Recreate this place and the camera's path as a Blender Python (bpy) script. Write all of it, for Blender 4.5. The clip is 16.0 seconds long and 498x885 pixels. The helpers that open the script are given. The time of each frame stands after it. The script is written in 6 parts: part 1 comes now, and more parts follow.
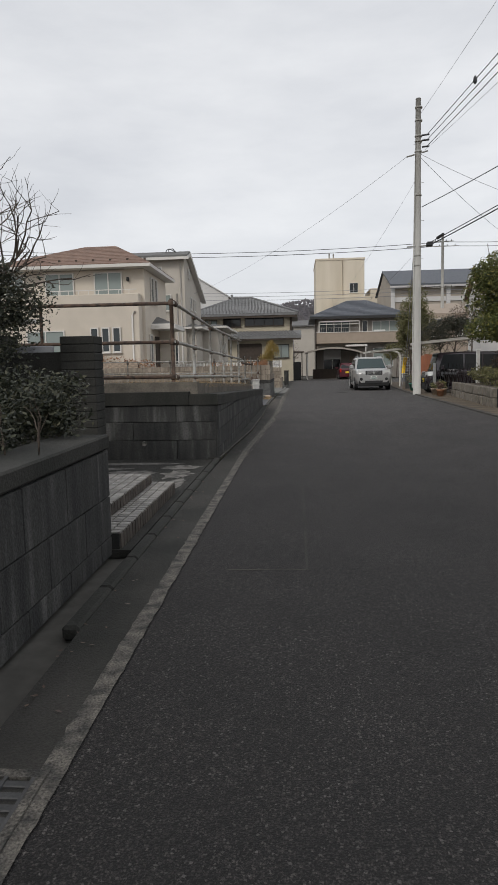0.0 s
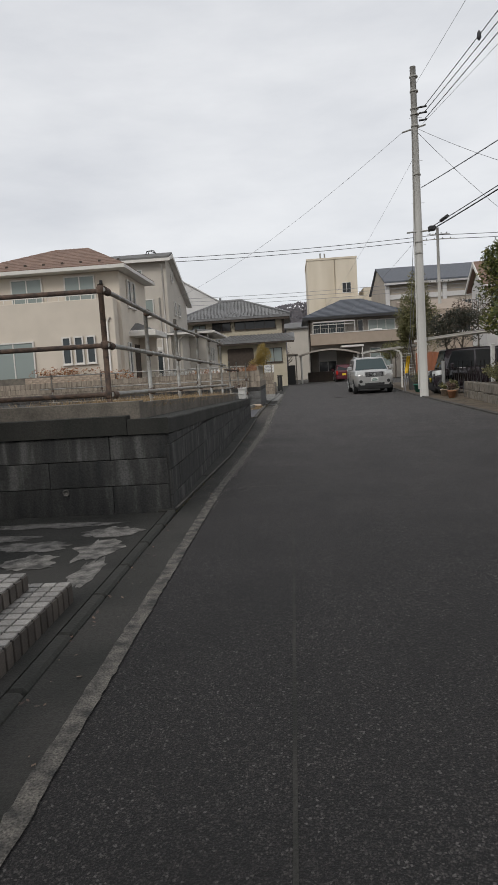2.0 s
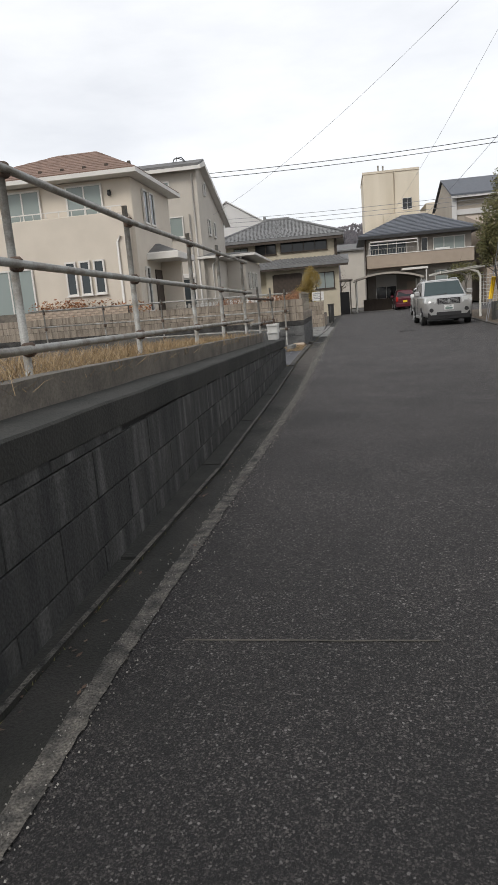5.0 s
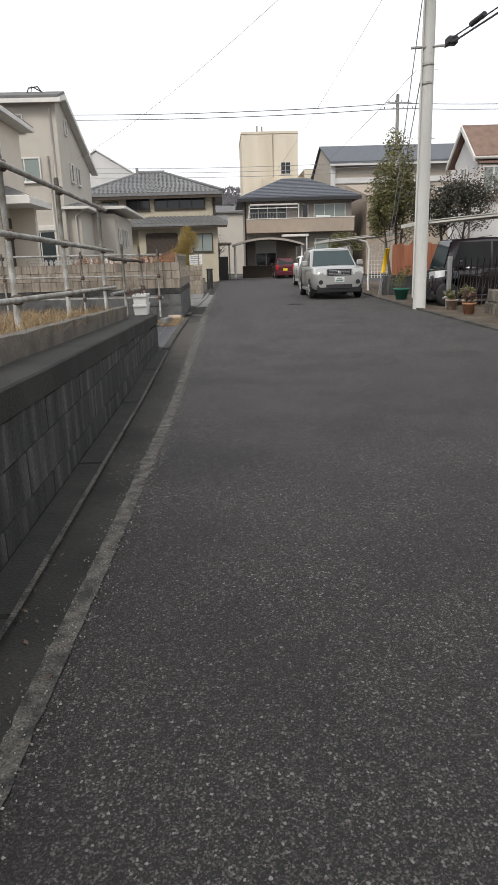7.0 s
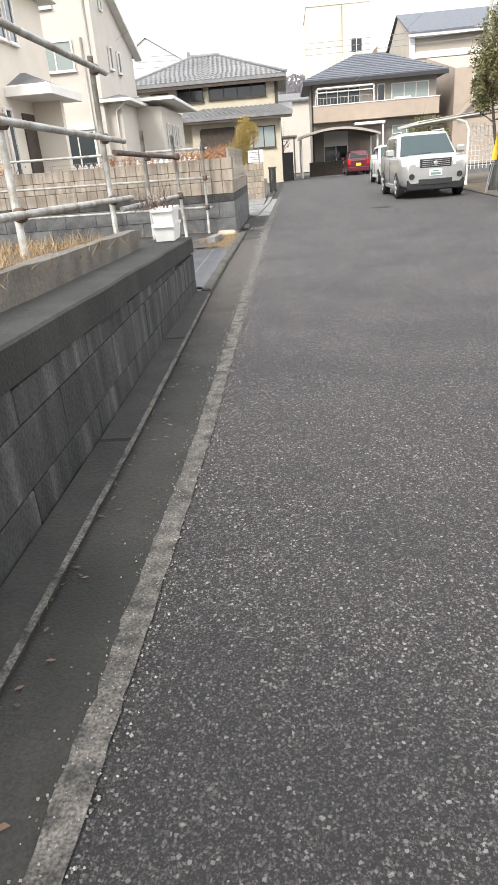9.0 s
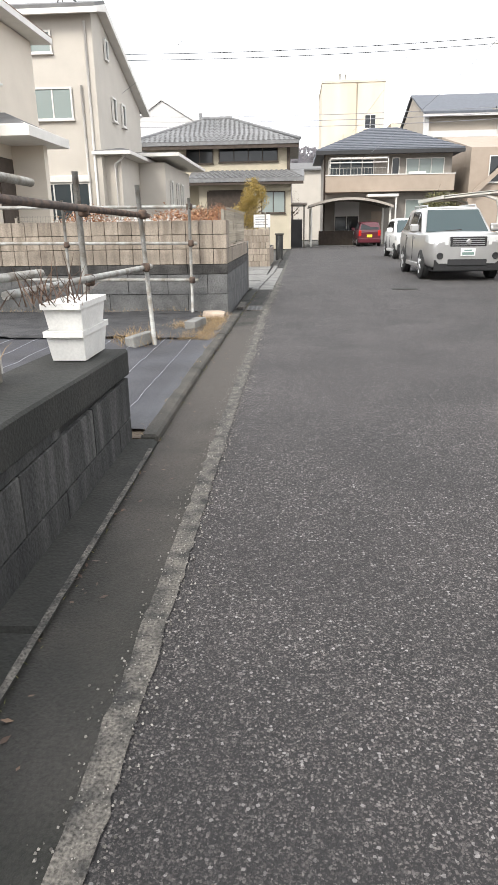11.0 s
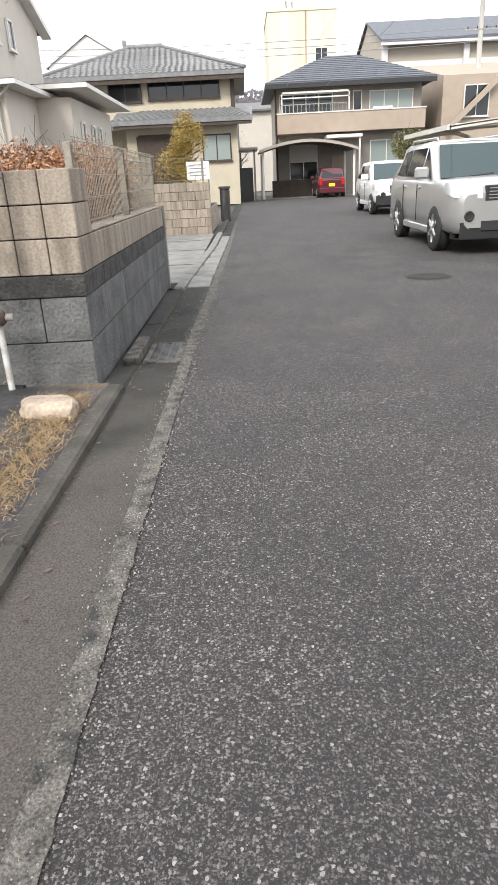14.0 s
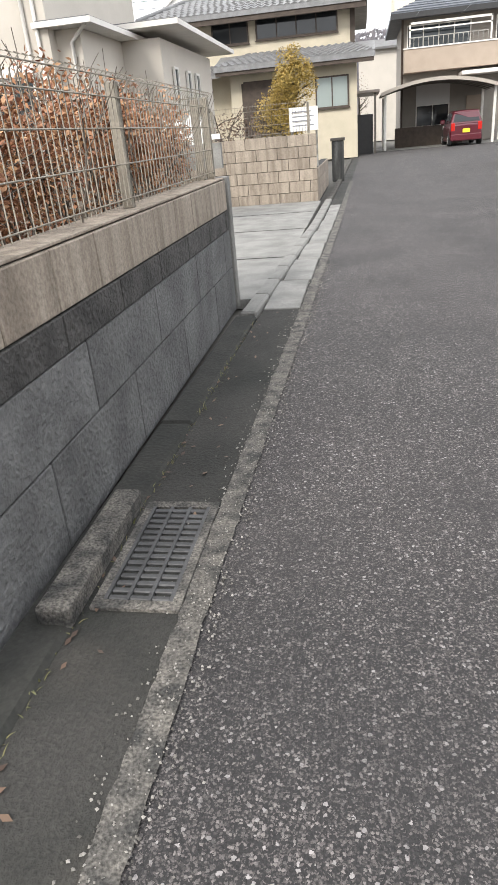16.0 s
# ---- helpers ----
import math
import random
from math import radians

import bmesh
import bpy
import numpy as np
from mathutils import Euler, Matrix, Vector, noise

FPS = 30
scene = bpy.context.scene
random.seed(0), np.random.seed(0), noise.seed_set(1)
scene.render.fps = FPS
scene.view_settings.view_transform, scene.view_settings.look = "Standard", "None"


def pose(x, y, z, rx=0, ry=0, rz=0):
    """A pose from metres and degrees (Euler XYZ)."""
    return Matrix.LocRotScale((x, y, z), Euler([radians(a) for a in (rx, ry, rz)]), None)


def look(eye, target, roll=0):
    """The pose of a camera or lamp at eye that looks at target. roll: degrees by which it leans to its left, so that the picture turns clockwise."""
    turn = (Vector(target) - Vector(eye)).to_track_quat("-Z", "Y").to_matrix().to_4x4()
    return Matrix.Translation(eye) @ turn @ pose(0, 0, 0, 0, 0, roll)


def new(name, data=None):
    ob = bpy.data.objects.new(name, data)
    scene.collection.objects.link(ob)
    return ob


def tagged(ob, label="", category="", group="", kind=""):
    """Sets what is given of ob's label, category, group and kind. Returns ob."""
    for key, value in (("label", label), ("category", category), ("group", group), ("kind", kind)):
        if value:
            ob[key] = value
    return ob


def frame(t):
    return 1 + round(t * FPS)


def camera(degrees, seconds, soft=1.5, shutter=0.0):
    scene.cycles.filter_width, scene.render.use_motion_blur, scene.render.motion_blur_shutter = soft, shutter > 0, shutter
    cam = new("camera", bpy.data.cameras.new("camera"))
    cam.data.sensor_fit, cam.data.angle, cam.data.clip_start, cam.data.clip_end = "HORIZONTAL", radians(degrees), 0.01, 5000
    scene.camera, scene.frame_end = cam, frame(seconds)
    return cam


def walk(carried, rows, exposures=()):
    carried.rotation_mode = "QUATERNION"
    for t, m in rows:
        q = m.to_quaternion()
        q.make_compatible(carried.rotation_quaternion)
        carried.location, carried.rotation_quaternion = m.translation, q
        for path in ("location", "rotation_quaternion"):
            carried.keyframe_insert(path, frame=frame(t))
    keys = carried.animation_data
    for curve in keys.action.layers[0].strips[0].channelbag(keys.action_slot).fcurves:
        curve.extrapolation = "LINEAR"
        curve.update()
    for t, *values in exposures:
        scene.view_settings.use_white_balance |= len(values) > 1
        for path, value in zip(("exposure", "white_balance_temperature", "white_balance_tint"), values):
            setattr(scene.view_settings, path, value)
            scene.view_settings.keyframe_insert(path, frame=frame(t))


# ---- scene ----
cam = camera(42.1, 16.0)
PATH = [
    (0, (-0.041, -0.004, 1.290), (-0.191, 1.977, 1.059), -1.2),
    (0.5, (-0.016, 0.639, 1.300), (-0.136, 2.624, 1.080), -3.4),
    (1, (0.016, 1.341, 1.316), (-0.169, 3.320, 1.095), -1.9),
    (1.5, (0.020, 2.100, 1.310), (-0.157, 4.082, 1.106), -3.2),
    (2, (0.068, 2.855, 1.313), (-0.077, 4.838, 1.098), -3.5),
    (2.5, (0.066, 3.628, 1.321), (-0.076, 5.611, 1.104), -3.2),
    (3, (0.089, 4.356, 1.326), (-0.089, 6.338, 1.129), -2.5),
    (3.5, (0.044, 5.158, 1.329), (-0.128, 7.136, 1.094), -2.0),
    (3.7, (0.108, 5.467, 1.347), (-0.162, 7.433, 1.092), -4.7),
    (5.8, (0.108, 9.094, 1.285), (-0.219, 11.013, 0.826), -4.5),
    (6, (0.142, 9.306, 1.313), (-0.126, 11.234, 0.853), -5.9),
    (6.5, (-0.019, 10.044, 1.339), (-0.120, 11.991, 0.892), -2.4),
    (7, (-0.107, 10.724, 1.338), (-0.045, 12.648, 0.798), -1.7),
    (7.5, (-0.276, 11.655, 1.316), (-0.462, 13.557, 0.726), -0.2),
    (8, (-0.242, 12.419, 1.280), (-0.546, 14.289, 0.638), -4.6),
    (8.5, (-0.194, 13.363, 1.268), (-0.313, 15.222, 0.538), -0.8),
    (9, (-0.151, 14.105, 1.235), (-0.306, 15.936, 0.445), -4.7),
    (9.2, (-0.187, 14.443, 1.220), (-0.295, 16.315, 0.524), -1.7),
    (11.3, (-0.162, 17.839, 1.280), (-0.308, 19.732, 0.649), -0.5),
    (11.5, (-0.152, 18.262, 1.312), (-0.324, 20.126, 0.608), 0.2),
    (12, (-0.162, 19.311, 1.276), (-0.391, 21.164, 0.559), -3.6),
    (12.5, (-0.219, 20.355, 1.255), (-0.435, 22.224, 0.576), -1.6),
    (13, (-0.123, 21.309, 1.228), (-0.217, 23.071, 0.286), -1.7),
    (13.5, (-0.125, 22.134, 1.237), (-0.215, 23.947, 0.398), -0.5),
    (14, (-0.107, 22.916, 1.269), (-0.131, 24.766, 0.509), -2.9),
    (14.5, (-0.157, 23.676, 1.259), (-0.167, 25.514, 0.471), -2.4),
    (15, (-0.118, 24.473, 1.294), (-0.310, 26.288, 0.478), -5.5),
    (15.5, (-0.126, 25.333, 1.293), (-0.347, 27.183, 0.565), -3.2),
    (16, (-0.112, 26.202, 1.255), (-0.466, 27.976, 0.401), -5.3),
]
walk(cam, [(t, look(eye, target, roll)) for t, eye, target, roll in PATH],
     exposures=[(0, -0.16), (3.5, -0.18), (6, 0.4), (7, 0.42), (8, 1.15), (8.5, 1.22), (9, 1.62), (11.5, 1.15), (12, 0.97), (12.5, 1.2), (13, 1.42), (13.5, 1.75), (14, 1.38), (14.5, 1.3), (15, 1.47), (15.5, 1.65), (16, 1.5)])

# ---- world and sun ----
SUN_EL, SUN_AZ = radians(38), radians(205)      # from behind the walker, a little to the left
world = bpy.data.worlds.new("overcast")
scene.world = world
world.use_nodes = True
wn, wl = world.node_tree.nodes, world.node_tree.links
wn.clear()
w_out = wn.new("ShaderNodeOutputWorld")
w_bg = wn.new("ShaderNodeBackground")
w_sky = wn.new("ShaderNodeTexSky")
w_sky.sky_type, w_sky.sun_disc = "NISHITA", False
w_sky.sun_elevation, w_sky.sun_rotation = SUN_EL, SUN_AZ
w_scale = wn.new("ShaderNodeMix"); w_scale.data_type = "RGBA"; w_scale.blend_type = "MULTIPLY"
w_scale.inputs["Factor"].default_value = 1.0
w_scale.inputs[7].default_value = (0.09, 0.09, 0.09, 1)
w_co = wn.new("ShaderNodeTexCoord")
w_map = wn.new("ShaderNodeMapping")
w_map.inputs["Scale"].default_value = (1.0, 1.0, 3.2)
w_noise = wn.new("ShaderNodeTexNoise")
w_noise.inputs["Scale"].default_value = 2.2
w_noise.inputs["Detail"].default_value = 7
w_noise.inputs["Roughness"].default_value = 0.55
w_ramp = wn.new("ShaderNodeValToRGB")
w_ramp.color_ramp.elements[0].position, w_ramp.color_ramp.elements[0].color = 0.3, (0.75, 0.77, 0.815, 1)
w_ramp.color_ramp.elements[1].position, w_ramp.color_ramp.elements[1].color = 0.68, (1.03, 1.04, 1.06, 1)
w_mix = wn.new("ShaderNodeMix"); w_mix.data_type = "RGBA"
w_mix.inputs["Factor"].default_value = 0.9
wl.new(w_sky.outputs[0], w_scale.inputs[6])
wl.new(w_co.outputs["Generated"], w_map.inputs[0])
wl.new(w_map.outputs[0], w_noise.inputs["Vector"])
wl.new(w_noise.outputs[0], w_ramp.inputs[0])
wl.new(w_scale.outputs[2], w_mix.inputs[6])
wl.new(w_ramp.outputs[0], w_mix.inputs[7])
wl.new(w_mix.outputs[2], w_bg.inputs[0])
wl.new(w_bg.outputs[0], w_out.inputs[0])
sun_data = bpy.data.lights.new("sun", "SUN")
sun_data.energy, sun_data.angle, sun_data.color = 1.3, radians(18), (1.0, 0.955, 0.89)
sun = new("sun", sun_data)
sun.matrix_world = look((0, 0, 0), (0.32, 0.72, -0.62))

# ---- materials ----
def mat(name, color, rough=0.85, vary=0.25, scale=6.0, fine=60.0, bump=0.3, metal=0.0, stain=None, streak=False, jitter=0.0, dist=0.01, pale=None):
    """A surface with large stains, fine grain, a little relief and, for pieces, a random shade."""
    m = bpy.data.materials.new(name)
    m.use_nodes = True
    n, l = m.node_tree.nodes, m.node_tree.links
    b = n["Principled BSDF"]
    b.inputs["Roughness"].default_value, b.inputs["Metallic"].default_value = rough, metal
    co = n.new("ShaderNodeTexCoord")
    mp = n.new("ShaderNodeMapping")
    where = co.outputs["Object"]
    if jitter:
        own, shift = n.new("ShaderNodeObjectInfo"), n.new("ShaderNodeVectorMath")
        shift.operation = "MULTIPLY_ADD"
        shift.inputs[1].default_value = (61, 47, 83)
        l.new(own.outputs["Random"], shift.inputs[0]); l.new(where, shift.inputs[2])
        where = shift.outputs[0]
    l.new(where, mp.inputs[0])
    if streak:
        mp.inputs["Scale"].default_value = (1, 1, 0.12)
    big, small = n.new("ShaderNodeTexNoise"), n.new("ShaderNodeTexNoise")
    big.inputs["Scale"].default_value, big.inputs["Detail"].default_value = scale, 5
    small.inputs["Scale"].default_value, small.inputs["Detail"].default_value = fine, 4
    l.new(mp.outputs[0], big.inputs["Vector"])
    l.new(where, small.inputs["Vector"])
    dark = stain or tuple(c * (1 - vary) for c in color)
    r1 = n.new("ShaderNodeValToRGB")
    r1.color_ramp.elements[0].position, r1.color_ramp.elements[1].position = 0.34, 0.62
    r1.color_ramp.elements[0].color, r1.color_ramp.elements[1].color = (*dark, 1), (*color, 1)
    if pale:
        r1.color_ramp.elements[1].position = 0.55
        e3 = r1.color_ramp.elements.new(0.70); e3.color = (*pale, 1)
    l.new(big.outputs[0], r1.inputs[0])
    mul = n.new("ShaderNodeMix"); mul.data_type, mul.blend_type = "RGBA", "MULTIPLY"
    mul.inputs["Factor"].default_value = 1.0
    r2 = n.new("ShaderNodeMapRange")
    r2.inputs["From Min"].default_value, r2.inputs["From Max"].default_value = 0.3, 0.7
    r2.inputs["To Min"].default_value, r2.inputs["To Max"].default_value = 1 - vary * 0.6, 1 + vary * 0.4
    l.new(small.outputs[0], r2.inputs[0])
    l.new(r1.outputs[0], mul.inputs[6])
    l.new(r2.outputs[0], mul.inputs[7])
    out = mul.outputs[2]
    if jitter:
        info, r3 = n.new("ShaderNodeObjectInfo"), n.new("ShaderNodeMapRange")
        r3.inputs["To Min"].default_value, r3.inputs["To Max"].default_value = 1 - jitter, 1 + jitter
        l.new(info.outputs["Random"], r3.inputs[0])
        m2 = n.new("ShaderNodeMix"); m2.data_type, m2.blend_type = "RGBA", "MULTIPLY"
        m2.inputs["Factor"].default_value = 1.0
        l.new(out, m2.inputs[6]); l.new(r3.outputs[0], m2.inputs[7])
        out = m2.outputs[2]
    l.new(out, b.inputs["Base Color"])
    if bump:
        bp = n.new("ShaderNodeBump")
        bp.inputs["Strength"].default_value, bp.inputs["Distance"].default_value = bump, dist
        l.new(small.outputs[0], bp.inputs["Height"])
        l.new(bp.outputs[0], b.inputs["Normal"])
    return m


def mat_asphalt():
    """Worn asphalt: dark binder, angular chips of three sizes, stains; darker with fainter chips at y 6, paler by y 21.
    """
    m = mat("asphalt", (0.032, 0.0295, 0.0295), 0.92, 0.3, 0.55, 45, 0.0, stain=(0.021, 0.0205, 0.0205))
    n, l = m.node_tree.nodes, m.node_tree.links
    b = n["Principled BSDF"]
    last = b.inputs["Base Color"].links[0].from_socket
    co = next(k for k in n if k.type == "TEX_COORD")
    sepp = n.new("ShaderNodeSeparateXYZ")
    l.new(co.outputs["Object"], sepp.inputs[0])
    patch = n.new("ShaderNodeTexNoise"); patch.inputs["Scale"].default_value = 1.3; patch.inputs["Detail"].default_value = 4
    l.new(co.outputs["Object"], patch.inputs["Vector"])
    pr = n.new("ShaderNodeMapRange")
    pr.inputs["From Min"].default_value, pr.inputs["From Max"].default_value, pr.inputs["To Min"].default_value = 0.34, 0.62, 0.55
    l.new(patch.outputs[0], pr.inputs[0])
    # ramp along y: base tone and chip strength both rise from 6 to 21
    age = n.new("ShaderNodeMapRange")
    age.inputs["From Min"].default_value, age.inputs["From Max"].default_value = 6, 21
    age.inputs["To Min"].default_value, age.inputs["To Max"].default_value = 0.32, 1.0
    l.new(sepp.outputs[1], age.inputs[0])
    toned = n.new("ShaderNodeMix"); toned.data_type, toned.blend_type = "RGBA", "MULTIPLY"
    toned.inputs[0].default_value = 1.0
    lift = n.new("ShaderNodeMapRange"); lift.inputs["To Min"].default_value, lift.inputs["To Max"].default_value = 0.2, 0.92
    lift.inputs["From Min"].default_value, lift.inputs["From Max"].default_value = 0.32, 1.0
    l.new(age.outputs[0], lift.inputs[0]); l.new(last, toned.inputs[6]); l.new(lift.outputs[0], toned.inputs[7])
    last = toned.outputs[2]
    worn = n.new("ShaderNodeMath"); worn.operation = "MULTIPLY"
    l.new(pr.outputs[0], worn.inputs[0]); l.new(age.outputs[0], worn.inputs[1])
    wob = n.new("ShaderNodeTexNoise"); wob.inputs["Scale"].default_value = 160; wob.inputs["Detail"].default_value = 1
    l.new(co.outputs["Object"], wob.inputs["Vector"])
    off = n.new("ShaderNodeVectorMath"); off.operation = "MULTIPLY_ADD"
    off.inputs[1].default_value = (0.009, 0.009, 0.009)
    l.new(wob.outputs["Color"], off.inputs[0]); l.new(co.outputs["Object"], off.inputs[2])
    heights = []
    for scale, cut, near, colour in ((200, 0.43, 0.62, (0.118, 0.104, 0.100, 1)), (125, 0.68, 0.5, (0.21, 0.19, 0.18, 1)), (88, 0.90, 0.45, (0.33, 0.31, 0.30, 1))):
        v = n.new("ShaderNodeTexVoronoi")
        v.inputs["Scale"].default_value = scale
        l.new(off.outputs[0], v.inputs["Vector"])
        sep = n.new("ShaderNodeSeparateColor")
        l.new(v.outputs["Color"], sep.inputs[0])
        gt = n.new("ShaderNodeMath"); gt.operation = "GREATER_THAN"; gt.inputs[1].default_value = cut
        l.new(sep.outputs[0], gt.inputs[0])
        lt = n.new("ShaderNodeMath"); lt.operation = "LESS_THAN"; lt.inputs[1].default_value = near
        l.new(v.outputs["Distance"], lt.inputs[0])
        both = n.new("ShaderNodeMath"); both.operation = "MULTIPLY"
        l.new(gt.outputs[0], both.inputs[0]); l.new(lt.outputs[0], both.inputs[1])
        tone = n.new("ShaderNodeMath"); tone.operation = "MULTIPLY"
        l.new(both.outputs[0], tone.inputs[0]); l.new(sep.outputs[1], tone.inputs[1])
        amt = n.new("ShaderNodeMath"); amt.operation = "MULTIPLY"
        l.new(tone.outputs[0], amt.inputs[0]); l.new(worn.outputs[0], amt.inputs[1])
        mx = n.new("ShaderNodeMix"); mx.data_type = "RGBA"
        mx.inputs[7].default_value = colour
        l.new(amt.outputs[0], mx.inputs[0]); l.new(last, mx.inputs[6])
        last = mx.outputs[2]
        heights.append(v.outputs["Distance"])
    l.new(last, b.inputs["Base Color"])
    bp = n.new("ShaderNodeBump"); bp.inputs["Strength"].default_value, bp.inputs["Distance"].default_value = 0.7, 0.006
    bp.invert = True
    l.new(heights[1], bp.inputs["Height"]); l.new(bp.outputs[0], b.inputs["Normal"])
    return m


def mat_leaf(name, c1, c2, c3, rough=0.6):
    """Leaves: each island takes a shade between three colours."""
    m = bpy.data.materials.new(name)
    m.use_nodes = True
    n, l = m.node_tree.nodes, m.node_tree.links
    b = n["Principled BSDF"]
    b.inputs["Roughness"].default_value = rough
    g = n.new("ShaderNodeNewGeometry")
    r = n.new("ShaderNodeValToRGB")
    r.color_ramp.elements[0].color, r.color_ramp.elements[1].color = (*c1, 1), (*c3, 1)
    e = r.color_ramp.elements.new(0.5); e.color = (*c2, 1)
    l.new(g.outputs["Random Per Island"], r.inputs[0])
    l.new(r.outputs[0], b.inputs["Base Color"])
    return m


def mat_glass(name, color=(0.05, 0.065, 0.07), rough=0.06):
    m = bpy.data.materials.new(name)
    m.use_nodes = True
    b = m.node_tree.nodes["Principled BSDF"]
    b.inputs["Base Color"].default_value, b.inputs["Roughness"].default_value = (*color, 1), rough
    b.inputs["Specular IOR Level"].default_value = 0.45
    return m


def mat_paint(name, color, rough=0.3, metal=0.0, coat=0.6):
    m = mat(name, color, rough, 0.08, 3, 300, 0.0, metal)
    b = m.node_tree.nodes["Principled BSDF"]
    b.inputs["Coat Weight"].default_value, b.inputs["Coat Roughness"].default_value = coat, 0.08
    return m


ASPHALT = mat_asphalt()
CONCRETE = mat("concrete", (0.225, 0.22, 0.205), 0.92, 0.35, 3, 70, 0.4)
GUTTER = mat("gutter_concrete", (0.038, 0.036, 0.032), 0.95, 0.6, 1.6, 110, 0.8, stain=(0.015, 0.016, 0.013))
CEMENT = mat("worn_cement", (0.20, 0.19, 0.175), 0.95, 0.6, 9, 60, 0.5, stain=(0.05, 0.048, 0.044))
def add_silt(m, y0, y1, colour):
    """Brown silt lying on a stretch of the gutter, with a ragged outline."""
    n, l = m.node_tree.nodes, m.node_tree.links
    b = n["Principled BSDF"]
    base = b.inputs["Base Color"].links[0].from_socket
    co, sep, wob = n.new("ShaderNodeTexCoord"), n.new("ShaderNodeSeparateXYZ"), n.new("ShaderNodeTexNoise")
    wob.inputs["Scale"].default_value, wob.inputs["Detail"].default_value = 2.5, 6
    l.new(co.outputs["Object"], sep.inputs[0]); l.new(co.outputs["Object"], wob.inputs["Vector"])
    add = n.new("ShaderNodeMath"); add.operation = "MULTIPLY_ADD"; add.inputs[1].default_value = 4.0
    l.new(wob.outputs[0], add.inputs[0]); l.new(sep.outputs[1], add.inputs[2])
    up, down, both = n.new("ShaderNodeMapRange"), n.new("ShaderNodeMapRange"), n.new("ShaderNodeMath")
    up.inputs["From Min"].default_value, up.inputs["From Max"].default_value = y0 + 1, y0 + 3.5
    down.inputs["From Min"].default_value, down.inputs["From Max"].default_value = y1 + 1, y1 + 3
    down.inputs["To Min"].default_value, down.inputs["To Max"].default_value = 1, 0
    both.operation = "MULTIPLY"
    l.new(add.outputs[0], up.inputs[0]); l.new(add.outputs[0], down.inputs[0])
    l.new(up.outputs[0], both.inputs[0]); l.new(down.outputs[0], both.inputs[1])
    grit = n.new("ShaderNodeTexNoise"); grit.inputs["Scale"].default_value, grit.inputs["Detail"].default_value = 150, 3
    l.new(co.outputs["Object"], grit.inputs["Vector"])
    ramp = n.new("ShaderNodeValToRGB")
    ramp.color_ramp.elements[0].position, ramp.color_ramp.elements[1].position = 0.35, 0.68
    ramp.color_ramp.elements[0].color = (*[c * 0.55 for c in colour], 1)
    ramp.color_ramp.elements[1].color = (*[c * 1.35 for c in colour], 1)
    l.new(grit.outputs[0], ramp.inputs[0])
    mx = n.new("ShaderNodeMix"); mx.data_type = "RGBA"
    l.new(both.outputs[0], mx.inputs[0]); l.new(base, mx.inputs[6]); l.new(ramp.outputs[0], mx.inputs[7])
    l.new(mx.outputs[2], b.inputs["Base Color"])


add_silt(GUTTER, 19.8, 26.2, (0.076, 0.067, 0.058))
STRIP = mat("worn_concrete_strip", (0.15, 0.138, 0.121), 0.95, 1.2, 13, 110, 1.0, stain=(0.04, 0.039, 0.037))
KERB = mat("kerb_concrete", (0.095, 0.085, 0.072), 0.95, 0.45, 2.2, 70, 0.6, stain=(0.035, 0.034, 0.029))
BLOCK_DARK = mat("weathered_block", (0.045, 0.045, 0.043), 0.95, 0.6, 8.0, 60, 0.6, stain=(0.022, 0.023, 0.023), streak=True, jitter=0.12, pale=(0.10, 0.10, 0.096))
JOINT_DARK = mat("dark_joint", (0.028, 0.028, 0.027), 1.0, 0.3, 4, 60, 0.3)
CAP_DARK = mat("mossy_cap", (0.034, 0.033, 0.029), 0.95, 0.5, 3, 60, 0.5, stain=(0.018, 0.019, 0.016), streak=True)
LEDGE = mat("soil_stained_concrete", (0.17, 0.15, 0.125), 0.95, 0.4, 4, 60, 0.5, stain=(0.10, 0.09, 0.075))
BLOCK_GREY = mat("grey_block", (0.135, 0.135, 0.133), 0.95, 0.4, 4, 45, 0.8, stain=(0.085, 0.085, 0.084), jitter=0.12, dist=0.02)
BLOCK_BEIGE = mat("beige_split_block", (0.33, 0.28, 0.225), 0.93, 0.4, 11, 60, 0.6, stain=(0.20, 0.165, 0.13), streak=True, jitter=0.08)
BAND_BROWN = mat("brown_block_band", (0.072, 0.069, 0.065), 0.95, 0.55, 6, 40, 1.0, dist=0.02, jitter=0.1)
SOIL = mat("soil", (0.13, 0.10, 0.07), 1.0, 0.4, 2, 30, 0.8, dist=0.03)
GROUND = mat("earth", (0.10, 0.095, 0.085), 1.0, 0.35, 0.3, 10, 0.5)
WEED_MAT = mat("woven_weed_sheet", (0.042, 0.043, 0.052), 0.5, 0.4, 2.2, 90, 0.35, stain=(0.02, 0.02, 0.025))
OLD_SHEET = mat("dusty_weed_sheet", (0.055, 0.053, 0.054), 0.7, 0.5, 6, 90, 0.5, stain=(0.022, 0.022, 0.024), dist=0.02)
MAT_LINE = mat("pale_thread", (0.5, 0.51, 0.55), 0.8, 0.1, 10, 50, 0)
PIPE = mat("galvanised_pipe", (0.36, 0.36, 0.34), 0.5, 0.35, 9, 90, 0.15, metal=0.1, stain=(0.2, 0.18, 0.15))
RUST = mat("rusty_pipe", (0.13, 0.085, 0.06), 0.85, 0.5, 14, 120, 0.4, stain=(0.045, 0.033, 0.028))
WHITE_PVC = mat("white_plastic", (0.74, 0.73, 0.70), 0.55, 0.12, 8, 80, 0.1)
